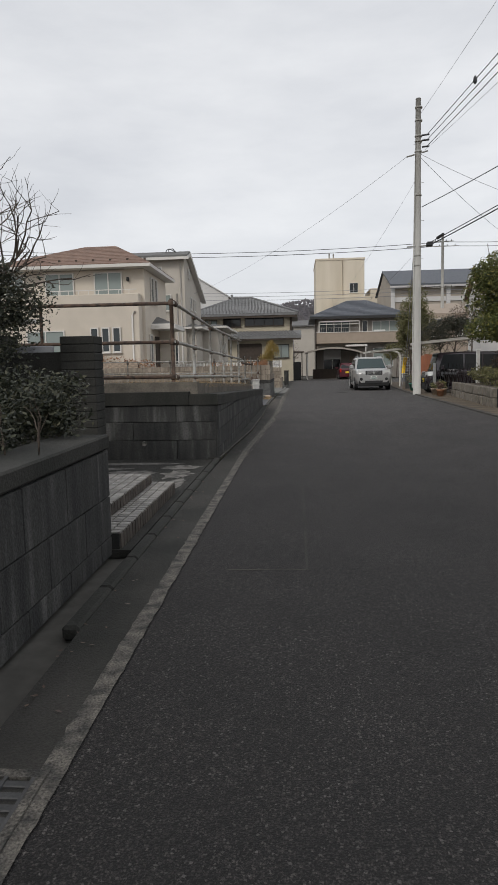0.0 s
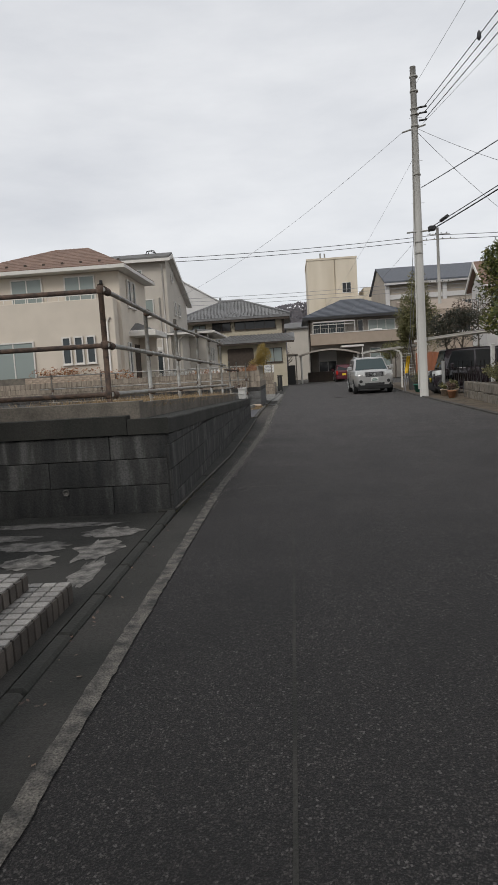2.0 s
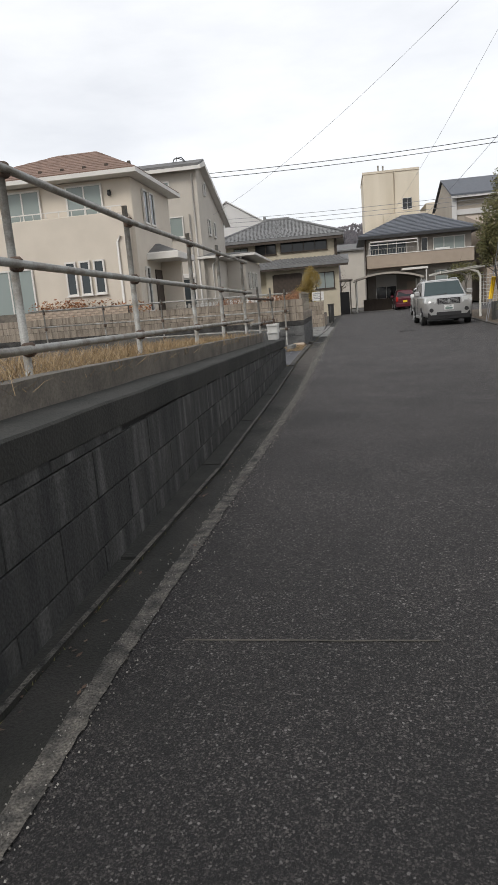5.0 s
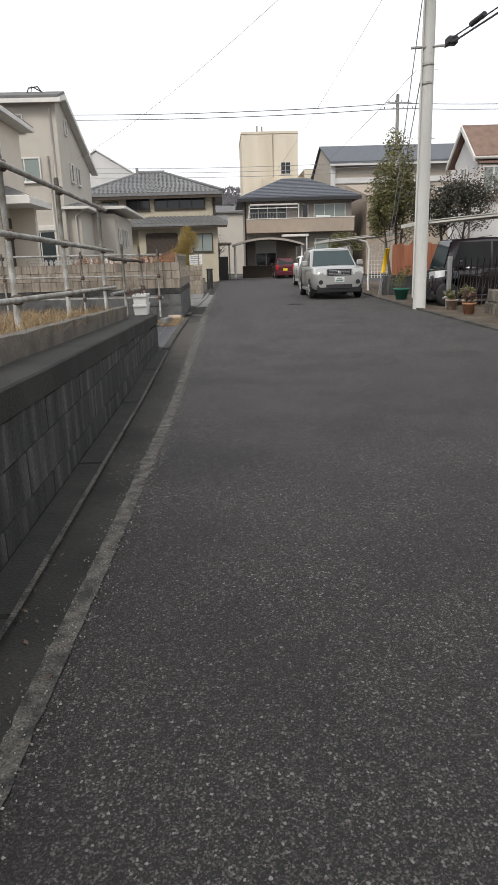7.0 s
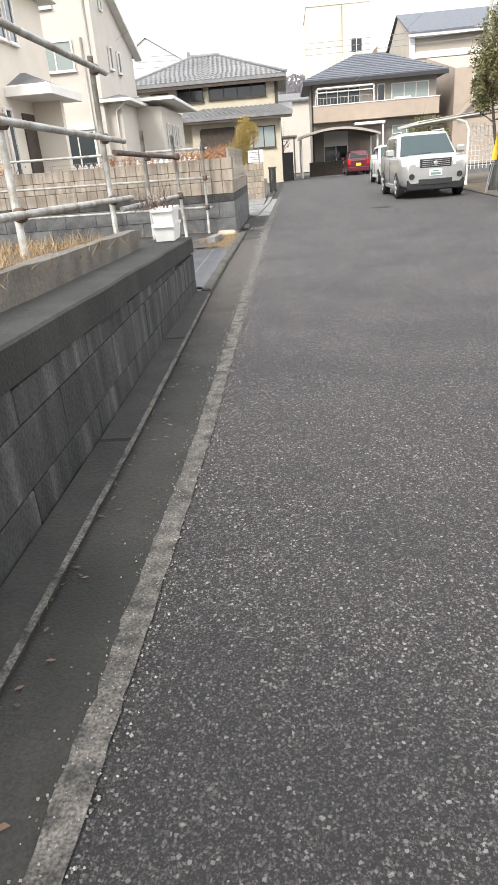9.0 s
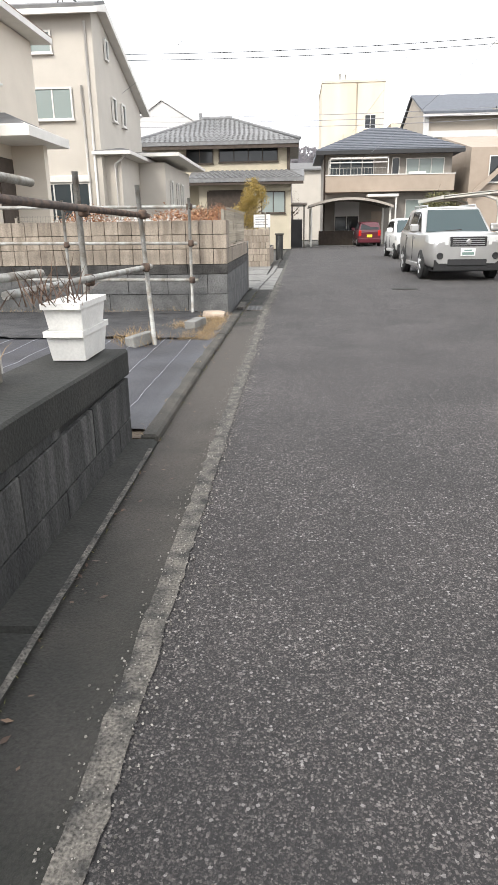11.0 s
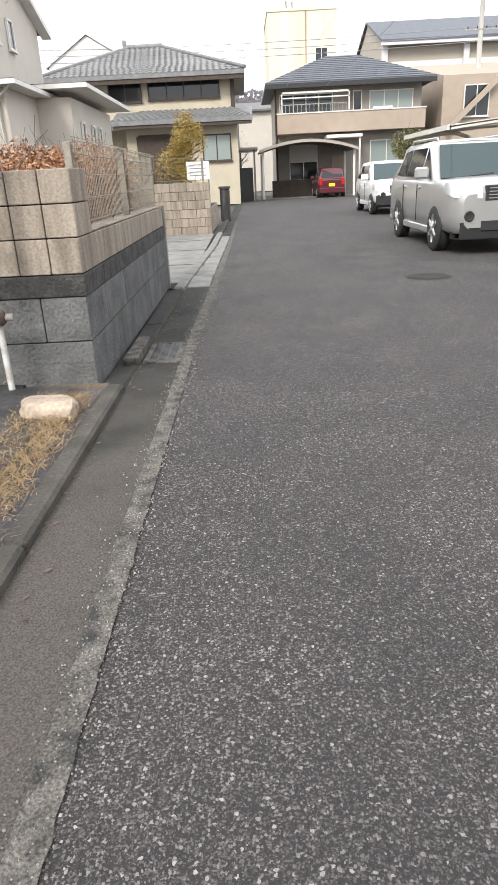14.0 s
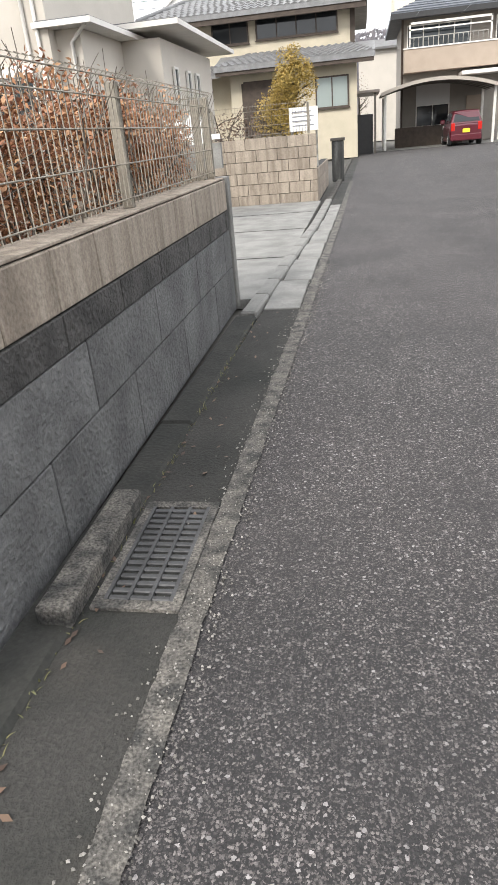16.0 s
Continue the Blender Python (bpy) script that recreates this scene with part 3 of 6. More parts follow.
def tile_rows(parent, name, material, p00, p10, p01, p11, rows, cols, lift=0.03, rib=False):
    """Roof tiles over a sloped four-cornered face: rows from the eave up; each row one course, ribbed for pantiles."""
    p00, p10, p01, p11 = (Vector(p) for p in (p00, p10, p01, p11))
    nrm = (p10 - p00).cross(p01 - p00).normalized()
    for r in range(rows):
        a0, a1 = r / rows, (r + 1.04) / rows
        la, ra = p00.lerp(p01, a0), p10.lerp(p11, a0)
        lb, rb = p00.lerp(p01, min(a1, 1)), p10.lerp(p11, min(a1, 1))
        n = max(2, round((ra - la).length / cols))
        bm = bmesh.new()
        top, low, bot = [], [], []
        k = 4 if rib else 1
        for i in range(n * k + 1):
            u = i / (n * k)
            wave = (0.035 * math.sin(i / k * math.tau)) if rib else 0.0
            top.append(bm.verts.new(lb.lerp(rb, u) + nrm * (0.008 + wave)))
            low.append(bm.verts.new(la.lerp(ra, u) + nrm * (lift + wave)))
            bot.append(bm.verts.new(la.lerp(ra, u)))
        for i in range(n * k):
            bm.faces.new((low[i], low[i + 1], top[i + 1], top[i]))
            bm.faces.new((bot[i], bot[i + 1], low[i + 1], low[i]))
        part(name, bm, material, parent)


def rail_fence(parent, x0, x1, y, z0, z1, step=0.12, material=None, bar="baluster"):
    m = material or WHITE_TRIM
    part("handrail", box(x0, y - 0.02, z1 - 0.04, x1, y + 0.02, z1), m, parent)
    me = None
    n = int((x1 - x0) / step)
    for i in range(n + 1):
        if me is None:
            b = box(-0.012, -0.012, z0, 0.012, 0.012, z1 - 0.04)
            me = bpy.data.meshes.new(bar); b.to_mesh(me); b.free(); me.materials.append(m)
        piece(bar, me, parent, pose(x0 + i * step, y, 0))


def cream_house():
    h = thing("house", "cream stucco two-storey house with a brown hipped roof", "house", pose(0, 0, 0))
    part("wall", box(-14.6, 32, 0.0, -7.45, 37.2, 6.2, 0.02), STUCCO, h, "cream stucco wall")
    part("wall", box(-14.6, 31.35, 0.0, -7.62, 32.0, 4.95, 0.02), STUCCO, h, "cream ground floor front and balcony")
    roof = part("roof", hip_roof(-15.2, -7.0, 31.3, 37.6, 6.38, 7.78, -11.1, -9.5, 34.5, 0.1), ROOF_BROWN, h, "brown shingle hipped roof")
    tile_rows(roof, "shingle_course", ROOF_BROWN, (-15.2, 31.3, 6.38), (-7.0, 31.3, 6.38), (-11.1, 34.5, 7.78), (-9.5, 34.5, 7.78), 12, 1.0, 0.02)
    tile_rows(roof, "shingle_course", ROOF_BROWN, (-7.0, 31.3, 6.38), (-7.0, 37.6, 6.38), (-9.5, 34.5, 7.78), (-9.5, 34.5, 7.78), 12, 1.0, 0.02)
    part("fascia", hip_roof(-15.22, -6.98, 31.28, 37.62, 6.36, 6.37, -11, -10, 34.5, 0.15), WHITE_TRIM, h, "white eaves gutter")
    for i in range(9):
        part("snow_guard", box(-14.2 + i * 0.85, 31.75, 6.56, -14.1 + i * 0.85, 31.85, 6.68), DARK_WOOD, roof)
    rail_fence(h, -14.6, -7.72, 31.45, 4.95, 5.18, 0.5)
    window(h, -11.7, 31.98, 5.02, 1.35, 1.0, glass=GLASS_GREEN)
    window(h, -9.25, 31.98, 5.02, 1.3, 1.0, glass=GLASS_GREEN)
    window(h, -14.0, 31.98, 5.02, 0.9, 1.0, glass=GLASS_GREEN)
    for x in (-9.85, -9.3, -8.75):
        window(h, x, 31.33, 2.2, 0.3, 1.1, glass=GLASS, cols=1)
    window(h, -12.3, 31.33, 1.2, 1.8, 2.0, glass=GLASS_GREEN)
    for y in (33.5, 34.3):
        window(h, -7.43, y, 4.75, 0.5, 1.15, "x+", cols=1)
    window(h, -7.43, 32.9, 1.4, 0.35, 1.6, "x+", cols=1)
    part("downpipe", tube([(-7.95, 31.29, 0.4), (-7.95, 31.29, 3.9), (-7.8, 31.3, 4.1)], 0.045), WHITE_TRIM, h)
    part("door", box(-7.47, 34.0, 1.0, -7.40, 34.9, 3.0, 0.01), DARK_WOOD, h, "dark brown entrance door")
    porch = part("porch_roof", hip_roof(-7.6, -6.2, 33.1, 35.9, 3.55, 4.0, -7.6, -7.3, 34.5, 0.22), WHITE_TRIM, h, "white porch canopy")
    part("porch_cover", hip_roof(-7.6, -6.3, 33.2, 35.8, 3.58, 4.03, -7.6, -7.3, 34.5, 0.02), ROOF_GREY, porch)
    part("porch_wall", box(-7.45, 35.0, 0.5, -6.6, 35.25, 3.4), STUCCO, h)
    part("wall_lamp", lathe([(0.05, 0), (0.08, 0.05), (0.06, 0.2)], 8, at=(-8.25, 31.9, 5.6)), TRIM_BLACK, h)
    return h


def gable_house():
    h = thing("house", "beige stucco house with a steep white-edged gable facing the road", "house")
    x0, x1, y0, y1 = -13.5, -7.32, 43.0, 50.0
    za, ze, zf = 8.92, 6.62, 8.5
    part("wall", prism([(y0, 0), (y1, 0), (y1, ze), (y0 + 0.8, za - 0.12), (y0, zf)], x0, x1, "x"), STUCCO2, h, "beige stucco wall")
    part("roof", prism([(y0 - 0.5, 8.5), (y0 - 0.5, 8.62), (y0 + 0.8, za + 0.12), (y1 + 0.6, 6.52), (y1 + 0.6, 6.39), (y0 + 0.8, za - 0.05)], x0 - 0.5, x1 + 0.3, "x"), ROOF_GREY, h, "dark grey shingle roof")
    part("bargeboard", prism([(y0 - 0.52, 8.34), (y0 - 0.52, 8.51), (y0 + 0.8, za), (y1 + 0.62, 6.45), (y1 + 0.62, 6.25), (y0 + 0.8, za - 0.24)], x1 + 0.27, x1 + 0.34, "x"), WHITE_TRIM, h, "white bargeboard")
    part("soffit", prism([(y0 - 0.48, 8.35), (y0 - 0.48, 8.48), (y0 + 0.8, za - 0.06), (y1 + 0.58, 6.37), (y1 + 0.58, 6.25), (y0 + 0.8, za - 0.2)], x1 + 0.01, x1 + 0.27, "x"), WHITE_TRIM, h, "white soffit")
    part("gutter_board", box(x0 - 0.5, y0 - 0.56, 8.32, x1 + 0.38, y0 - 0.46, 8.49), WHITE_TRIM, h)
    window(h, -8.95, y0 - 0.02, 5.15, 1.35, 0.95, cols=2, glass=GLASS_GREEN)
    window(h, -9.2, y0 - 0.02, 7.3, 0.7, 0.6, cols=1, glass=GLASS_GREEN)
    window(h, -8.9, y0 - 0.02, 0.7, 2.0, 2.2, cols=3, glass=GLASS)
    part("shutter_box", box(-10.0, y0 - 0.16, 2.96, -7.8, y0, 3.2, 0.02), WHITE_TRIM, h, "white shutter box")
    for y in (45.2, 46.7):
        window(h, x1 + 0.02, y, 5.35, 0.42, 0.75, "x+", cols=1)
    window(h, x1 + 0.02, 44.6, 7.35, 0.3, 0.6, "x+", cols=1, sill=False)
    for x, zt in ((x1 - 0.25, 8.2), (-7.85, 6.2)):
        part("downpipe", tube([(x, y0 - 0.06, 0.3), (x, y0 - 0.06, zt)], 0.045), WHITE_TRIM, h)
    part("annex_wall", box(-9.0, 43.4, 0.0, -6.7, 50.2, 3.9, 0.01), STUCCO2, h)
    part("annex_wall", box(-6.7, 46.4, 0.0, -5.6, 53.0, 3.9, 0.01), STUCCO2, h)
    part("annex_roof", hip_roof(-7.6, -6.25, 42.9, 50.4, 4.05, 4.45, -7.5, -7.3, 46, 0.03), ROOF_GREY, h)
    part("annex_fascia", hip_roof(-7.65, -6.2, 42.85, 50.45, 4.02, 4.03, -7.5, -7.3, 46, 0.12), WHITE_TRIM, h)
    part("annex_roof", hip_roof(-7.2, -4.95, 45.9, 54.2, 4.25, 4.65, -7.0, -6.6, 50, 0.03), ROOF_GREY, h)
    part("annex_fascia", hip_roof(-7.25, -4.9, 45.85, 54.25, 4.22, 4.23, -7.0, -6.6, 50, 0.13), WHITE_TRIM, h)
    for y in (47.6, 49.2, 50.4):
        window(h, -5.58, y, 2.3, 0.35, 0.9, "x+", cols=1, sill=False)
    part("annex_pipe", tube([(-6.9, 43.3, 0.3), (-6.9, 43.3, 3.6), (-6.4, 43.0, 3.9)], 0.045), WHITE_TRIM, h)
    part("roof_dome", tube([(-8.6, 43.4, 8.85), (-8.5, 43.4, 9.1), (-8.1, 43.4, 9.15), (-7.9, 43.4, 8.9)], 0.03, bm=tube([(-8.5, 43.6, 8.8), (-8.4, 43.6, 9.2), (-8.0, 43.6, 9.0)], 0.025)), TRIM_BLACK, h)
    return h


def tiled_house():
    h = thing("house", "two-storey Japanese house with grey clay-tiled roofs and yellow walls", "house")
    part("wall", box(-9.0, 58.9, 0, -0.5, 66, 5.95, 0.01), YELLOW_WALL, h, "pale yellow rendered wall")
    part("wall", box(-5.8, 57.9, 0, -0.35, 59.2, 3.7, 0.01), YELLOW_WALL, h)
    up = part("roof", hip_roof(-9.6, 0.1, 58.0, 67.0, 6.0, 7.75, -5.9, -4.3, 62.3, 0.18), KAWARA, h, "grey clay tile roof")
    tile_rows(up, "tile_course", KAWARA, (-9.6, 58.0, 6.0), (0.1, 58.0, 6.0), (-5.9, 62.3, 7.75), (-4.3, 62.3, 7.75), 14, 0.3, 0.05, True)
    tile_rows(up, "tile_course", KAWARA, (0.1, 58.0, 6.0), (0.1, 67, 6.0), (-4.3, 62.3, 7.75), (-4.3, 62.3, 7.75), 14, 0.3, 0.05, True)
    part("ridge", tube([(-6.1, 62.3, 7.82), (-4.1, 62.3, 7.82)], 0.13), KAWARA, up)
    part("hip_ridge", tube([(-4.2, 62.3, 7.8), (0.15, 57.95, 6.08)], 0.09), KAWARA, up)
    part("hip_ridge", tube([(-5.9, 62.3, 7.8), (-9.65, 57.95, 6.08)], 0.09), KAWARA, up)
    part("finial", box(-6.2, 62.2, 7.8, -6.0, 62.4, 8.15, 0.02), KAWARA, up)
    lo = part("roof", prism([(57.0, 3.75), (57.0, 3.95), (59.0, 4.5), (59.0, 4.3)], -6.3, 0.4, "x"), KAWARA, h, "lower tiled roof")
    tile_rows(lo, "tile_course", KAWARA, (-6.3, 57.0, 3.95), (0.4, 57.0, 3.95), (-5.0, 59.0, 4.5), (-0.5, 59.0, 4.5), 7, 0.3, 0.05, True)
    lo2 = part("roof", prism([(57.6, 3.6), (57.6, 3.75), (59.2, 4.2), (59.2, 4.05)], -9.3, -6.2, "x"), KAWARA, h)
    tile_rows(lo2, "tile_course", KAWARA, (-9.3, 57.6, 3.75), (-6.2, 57.6, 3.75), (-9.3, 59.2, 4.2), (-6.2, 59.2, 4.2), 5, 0.3, 0.05, True)
    part("eave_board", box(-9.55, 58.05, 5.62, 0.05, 58.2, 5.82), DARK_WOOD, h)
    part("eave_board", box(-6.25, 57.05, 3.6, 0.35, 57.2, 3.75), DARK_WOOD, h)
    part("corner_post", box(-0.62, 58.8, 0, -0.42, 58.95, 5.8), DARK_WOOD, h)
    window(h, -2.9, 58.88, 5.0, 3.4, 0.7, cols=4, frame_mat=DARK_WOOD, glass=GLASS_DARK)
    window(h, -5.8, 58.88, 4.95, 1.5, 0.75, cols=2, frame_mat=DARK_WOOD, glass=GLASS_DARK)
    window(h, -7.7, 58.88, 4.9, 1.0, 0.6, cols=2, frame_mat=DARK_WOOD, glass=GLASS_GREEN)
    window(h, -1.4, 57.88, 2.1, 1.3, 1.1, cols=2, frame_mat=DARK_WOOD, glass=GLASS_GREEN)
    window(h, -4.2, 57.88, 1.6, 1.9, 1.7, cols=4, frame_mat=DARK_WOOD, glass=GLASS_DARK)
    part("lattice", box(-5.3, 57.8, 1.2, -3.1, 57.84, 3.3), DARK_WOOD, h)
    return h


def balcony_house():
    h = thing("house", "two-storey house with a blue-grey slate roof and a tan balcony", "house", pose(0.3, 0, 0) @ Matrix.Diagonal((0.95, 1, 1, 1)))
    part("wall", box(1.75, 66, 0, 10.8, 73.5, 6.0, 0.01), GREY_WALL, h, "grey-brown siding wall")
    r = part("roof", hip_roof(1.05, 11.4, 65.0, 74.4, 6.12, 8.0, 5.3, 7.3, 69.6, 0.22), SLATE, h, "blue-grey slate hipped roof")
    tile_rows(r, "slate_course", SLATE, (1.05, 65.0, 6.12), (11.4, 65.0, 6.12), (5.3, 69.6, 8.0), (7.3, 69.6, 8.0), 13, 0.6, 0.05)
    tile_rows(r, "slate_course", SLATE, (11.4, 65.0, 6.12), (11.4, 74.4, 6.12), (7.3, 69.6, 8.0), (7.3, 69.6, 8.0), 13, 0.6, 0.05)
    part("fascia", box(1.03, 64.93, 5.84, 11.42, 65.05, 6.08), TRIM_BLACK, h, "dark eaves gutter")
    b = part("balcony", box(1.75, 65.0, 3.45, 10.85, 66.0, 4.5, 0.02), TAN_WALL, h, "tan rendered balcony front")
    part("balcony_cap", box(1.7, 64.96, 4.5, 10.9, 65.1, 4.56), WHITE_TRIM, b)
    rail_fence(b, 2.0, 6.0, 65.05, 4.56, 5.0, 0.25, PIPE)
    fr = bmesh.new()
    for a in ((2.0, 5.55, 6.2, 5.65), (2.0, 4.6, 2.08, 5.65), (6.12, 4.6, 6.2, 5.65), (2.0, 5.3, 6.2, 5.36)):
        box(a[0], 65.1, a[1], a[2], 65.18, a[3], bm=fr)
    part("laundry_frame", fr, WHITE_TRIM, b)
    window(h, 3.6, 65.98, 4.2, 3.2, 1.35, cols=4, glass=GLASS)
    window(h, 6.8, 65.98, 4.6, 0.45, 1.0, cols=1, glass=GLASS_DARK)
    window(h, 8.9, 65.98, 4.2, 2.6, 1.35, cols=3, glass=GLASS_GREEN)
    part("quilt", box(7.6, 64.94, 4.5, 8.8, 65.1, 4.68, 0.03), WHITE_PVC, b, "white bedding hung over the rail")
    window(h, 3.4, 65.98, 0.95, 1.7, 0.95, cols=2, glass=GLASS_DARK)
    part("wall_panel", box(2.5, 65.9, 1.95, 4.3, 65.99, 3.0), PALE_WALL, h)
    part("entrance_canopy", box(4.7, 64.4, 3.1, 6.9, 66, 3.28, 0.02), WHITE_TRIM, h, "pale entrance canopy")
    part("entrance_post", box(6.7, 64.5, 0, 6.8, 64.6, 3.1), WHITE_TRIM, h)
    part("door", box(5.2, 65.9, 0.1, 6.1, 65.98, 2.2), TAN_WALL, h, "brown entrance door")
    window(h, 8.7, 65.98, 1.2, 2.0, 1.7, cols=2, glass=GLASS_GREEN)
    part("corner_post", tube([(1.7, 65.9, 0), (1.7, 65.9, 5.9)], 0.06), DARK_WOOD, h)
    part("screen_wall", box(1.3, 64.6, 0, 4.9, 64.75, 0.95), DARK_WOOD, h, "dark low garden wall")
    return h


cream_house()
gable_house()
tiled_house()
balcony_house()


def far_buildings():
    t = thing("apartment_tower", "cream concrete block with streaked walls behind the houses", "building")
    part("wall", box(3.3, 110, 0, 11.25, 122, 18.5, 0.03), TOWER_WALL, t, "rain-streaked cream wall")
    part("parapet", box(3.22, 109.9, 18.5, 11.33, 122.1, 18.8), TOWER_WALL, t)
    window(t, 9.5, 109.98, 13.2, 1.3, 1.5, cols=2, glass=GLASS_DARK)
    part("cable_run", tube([(7.7, 109.95, 0), (7.7, 109.95, 18.4)], 0.07), TOWER_WALL, t)
    part("roof_post", tube([(5.6, 112, 19), (5.6, 112, 19.9)], 0.12), PIPE, t)
    part("roof_post", tube([(6.3, 112, 19), (6.3, 112, 19.8)], 0.12), PIPE, t)
    t2 = thing("school_annex", "lower cream building joined to the long hall", "building")
    part("wall", box(12.4, 112, 0, 15.2, 120, 14.0, 0.03), TOWER_WALL, t2)
    part("wall", box(6.0, 108, 0, 12.0, 109.5, 12.4, 0.03), TOWER_WALL, t2)
    s = thing("school_hall", "long beige hall with a dark grey metal roof", "building")
    part("wall", prism([(90, 0), (105, 0), (105, 11.7), (97.5, 14.55), (90, 11.7)], 12.75, 40, "x"), SCHOOL_WALL, s)
    part("roof", prism([(88.9, 11.65), (88.9, 11.85), (97.5, 14.75), (106, 11.85), (106, 11.75), (97.5, 14.6)], 12.5, 41, "x"), SLATE, s, "dark grey metal roof")
    part("eave_band", box(12.5, 88.95, 11.4, 41, 89.2, 11.7), PALE_WALL, s)
    part("floor_band", box(12.75, 89.85, 9.6, 40, 89.99, 10.2), PALE_WALL, s)
    for i in range(8):
        window(s, 15.6 + i * 2.6, 89.97, 7.4, 1.6, 1.6, cols=3)
    for x in (12.7, 20.0, 26.6):
        part("column", box(x, 89.6, 0, x + 0.5, 89.98, 11.5), PALE_WALL, s)
    w = thing("house", "white rendered gabled house behind the tiled roof", "house")
    part("wall", prism([(-18.6, 0), (-9.8, 0), (-9.8, 11.5), (-14.65, 14.45), (-18.6, 12.0)], 95, 103, "y"), PALE_WALL, w, "white rendered wall")
    part("roof", prism([(-18.9, 11.8), (-14.65, 14.5), (-9.5, 11.35), (-9.5, 11.5), (-14.65, 14.66), (-18.9, 11.95)], 94.8, 103, "y"), PALE_WALL, w, "thin grey roof edge")
    c = thing("house", "beige concrete house beside the junction", "house")
    part("wall", prism([(66, 0), (76, 0), (76, 8.0), (66, 6.2)], 11.8, 18, "x"), TAN_WALL, c)
    window(c, 13.8, 65.97, 4.0, 1.4, 1.6, cols=2, glass=GLASS_DARK)
    window(c, 16.3, 65.97, 4.0, 1.4, 1.6, cols=2, glass=GLASS_DARK)
    part("stair_wall", prism([(12.0, 3.0), (15.0, 5.8), (15.0, 6.2), (12.0, 3.4)], 65.5, 65.7, "y"), TAN_WALL, c)
    g = thing("house", "white house with a brown roof and a gable towards the road", "house")
    part("wall", prism([(40.1, 0), (42.9, 0), (42.9, 5.35), (41.5, 6.45), (40.1, 5.35)], 10.95, 18, "x"), PALE_WALL, g, "white rendered wall")
    part("roof", prism([(39.75, 5.2), (41.5, 6.62), (43.25, 5.2), (43.25, 5.36), (41.5, 6.82), (39.75, 5.36)], 10.7, 18.4, "x"), ROOF_BROWN, g, "brown tiled gable roof")
    part("bargeboard", prism([(39.7, 5.12), (41.5, 6.58), (43.3, 5.12), (43.3, 5.3), (41.5, 6.79), (39.7, 5.3)], 10.63, 10.7, "x"), WHITE_TRIM, g, "white bargeboard")
    part("eaves_gutter", tube([(10.65, 39.68, 5.24), (18.4, 39.68, 5.24)], 0.06), WHITE_TRIM, g)
    part("bay_window", box(10.97, 39.72, 3.7, 12.1, 40.1, 5.0, 0.02), WHITE_TRIM, g, "white bay window")
    window(g, 11.5, 39.7, 3.9, 0.85, 0.95, cols=2, glass=GLASS_GREEN)
    part("bay_roof", prism([(39.55, 5.0), (40.1, 5.16), (40.1, 5.22), (39.55, 5.07)], 10.85, 12.25, "x"), ROOF_BROWN, g)
    window(g, 10.93, 41.5, 3.9, 0.7, 1.1, "x-", cols=2, glass=GLASS_GREEN)
    b = thing("apartment_block", "low white flat-roofed block beyond the tiled house", "building")
    part("wall", box(-9.5, 100, 0, -2.8, 110, 10.8, 0.02), PALE_WALL, b)
    l = thing("house", "pale small house seen between two gardens", "house")
    part("wall", box(-0.4, 84, 0, 2.8, 92, 6.4, 0.02), STUCCO2, l)
    part("roof", prism([(83.6, 6.3), (88, 7.2), (92.4, 6.3), (92.4, 6.45), (88, 7.35), (83.6, 6.45)], -0.8, 3.2, "x"), ROOF_GREY, l)


far_buildings()
rng = random.Random(11)
hill = ([], [])
for _ in range(26000):
    x = rng.uniform(-110, 80)
    top = 20 + 9 * math.exp(-((x + 4) / 32) ** 2) + 3 * noise.noise((x * 0.05, 0, 0)) + 1.0 * noise.noise((x * 0.4, 2, 0))
    z = top * rng.random() ** 0.45
    y = 240 + (z / 28) * 40 + rng.uniform(-3, 3)
    s = rng.uniform(0.15, 0.5)
    i = len(hill[0])
    hill[0].extend([(x - s, y, z - s), (x + s, y, z - s * 0.6), (x + s * 0.3, y + 0.5, z + s), (x - s * 0.6, y, z + s * 0.4)])
    hill[1].append((i, i + 1, i + 2, i + 3))
tagged(from_lists("wooded_hill", hill, HAZED_WOODS), "distant bare winter woods on a low hill", "hill", kind="stuff")
structure("hillside", sheet(lambda u, v: (u, 244 + v * 40, -1 + v * (20 + 9 * math.exp(-((u + 4) / 32) ** 2))), [-160 + 8 * i for i in range(36)], [0, 0.5, 0.97]), HAZED_WOODS, "low wooded hill in the distance", "hill")


# ---- retaining wall and plot ----
def wall_top(y):
    return 0.93 - 0.0285 * (y - 9)


WX = -1.16
plot = bmesh.new()


def plot_z(x, y):
    if y < 19.2:
        z = wall_top(y) + 0.10
    else:
        k = min(1, (y - 19.2) / 2.6)
        k = k * k * (3 - 2 * k)
        z = (wall_top(19.2) + 0.1) * (1 - k) + 0.035 * k
    return z + 0.03 * noise.noise((x * 0.9, y * 0.9, 0)) * (0 if x > -1.7 else 1)


xs = [-1.55, -1.7, -2, -2.5, -3, -4, -5, -6, -8, -12, -18]
sheet(lambda u, v: (u, v, plot_z(u, v)), xs[::-1], [9.25 + 0.5 * i for i in range(27)] + [22.6], plot)
structure("plot_soil", plot, SOIL, "brown soil plot behind the retaining wall", "ground")
core = bmesh.new()
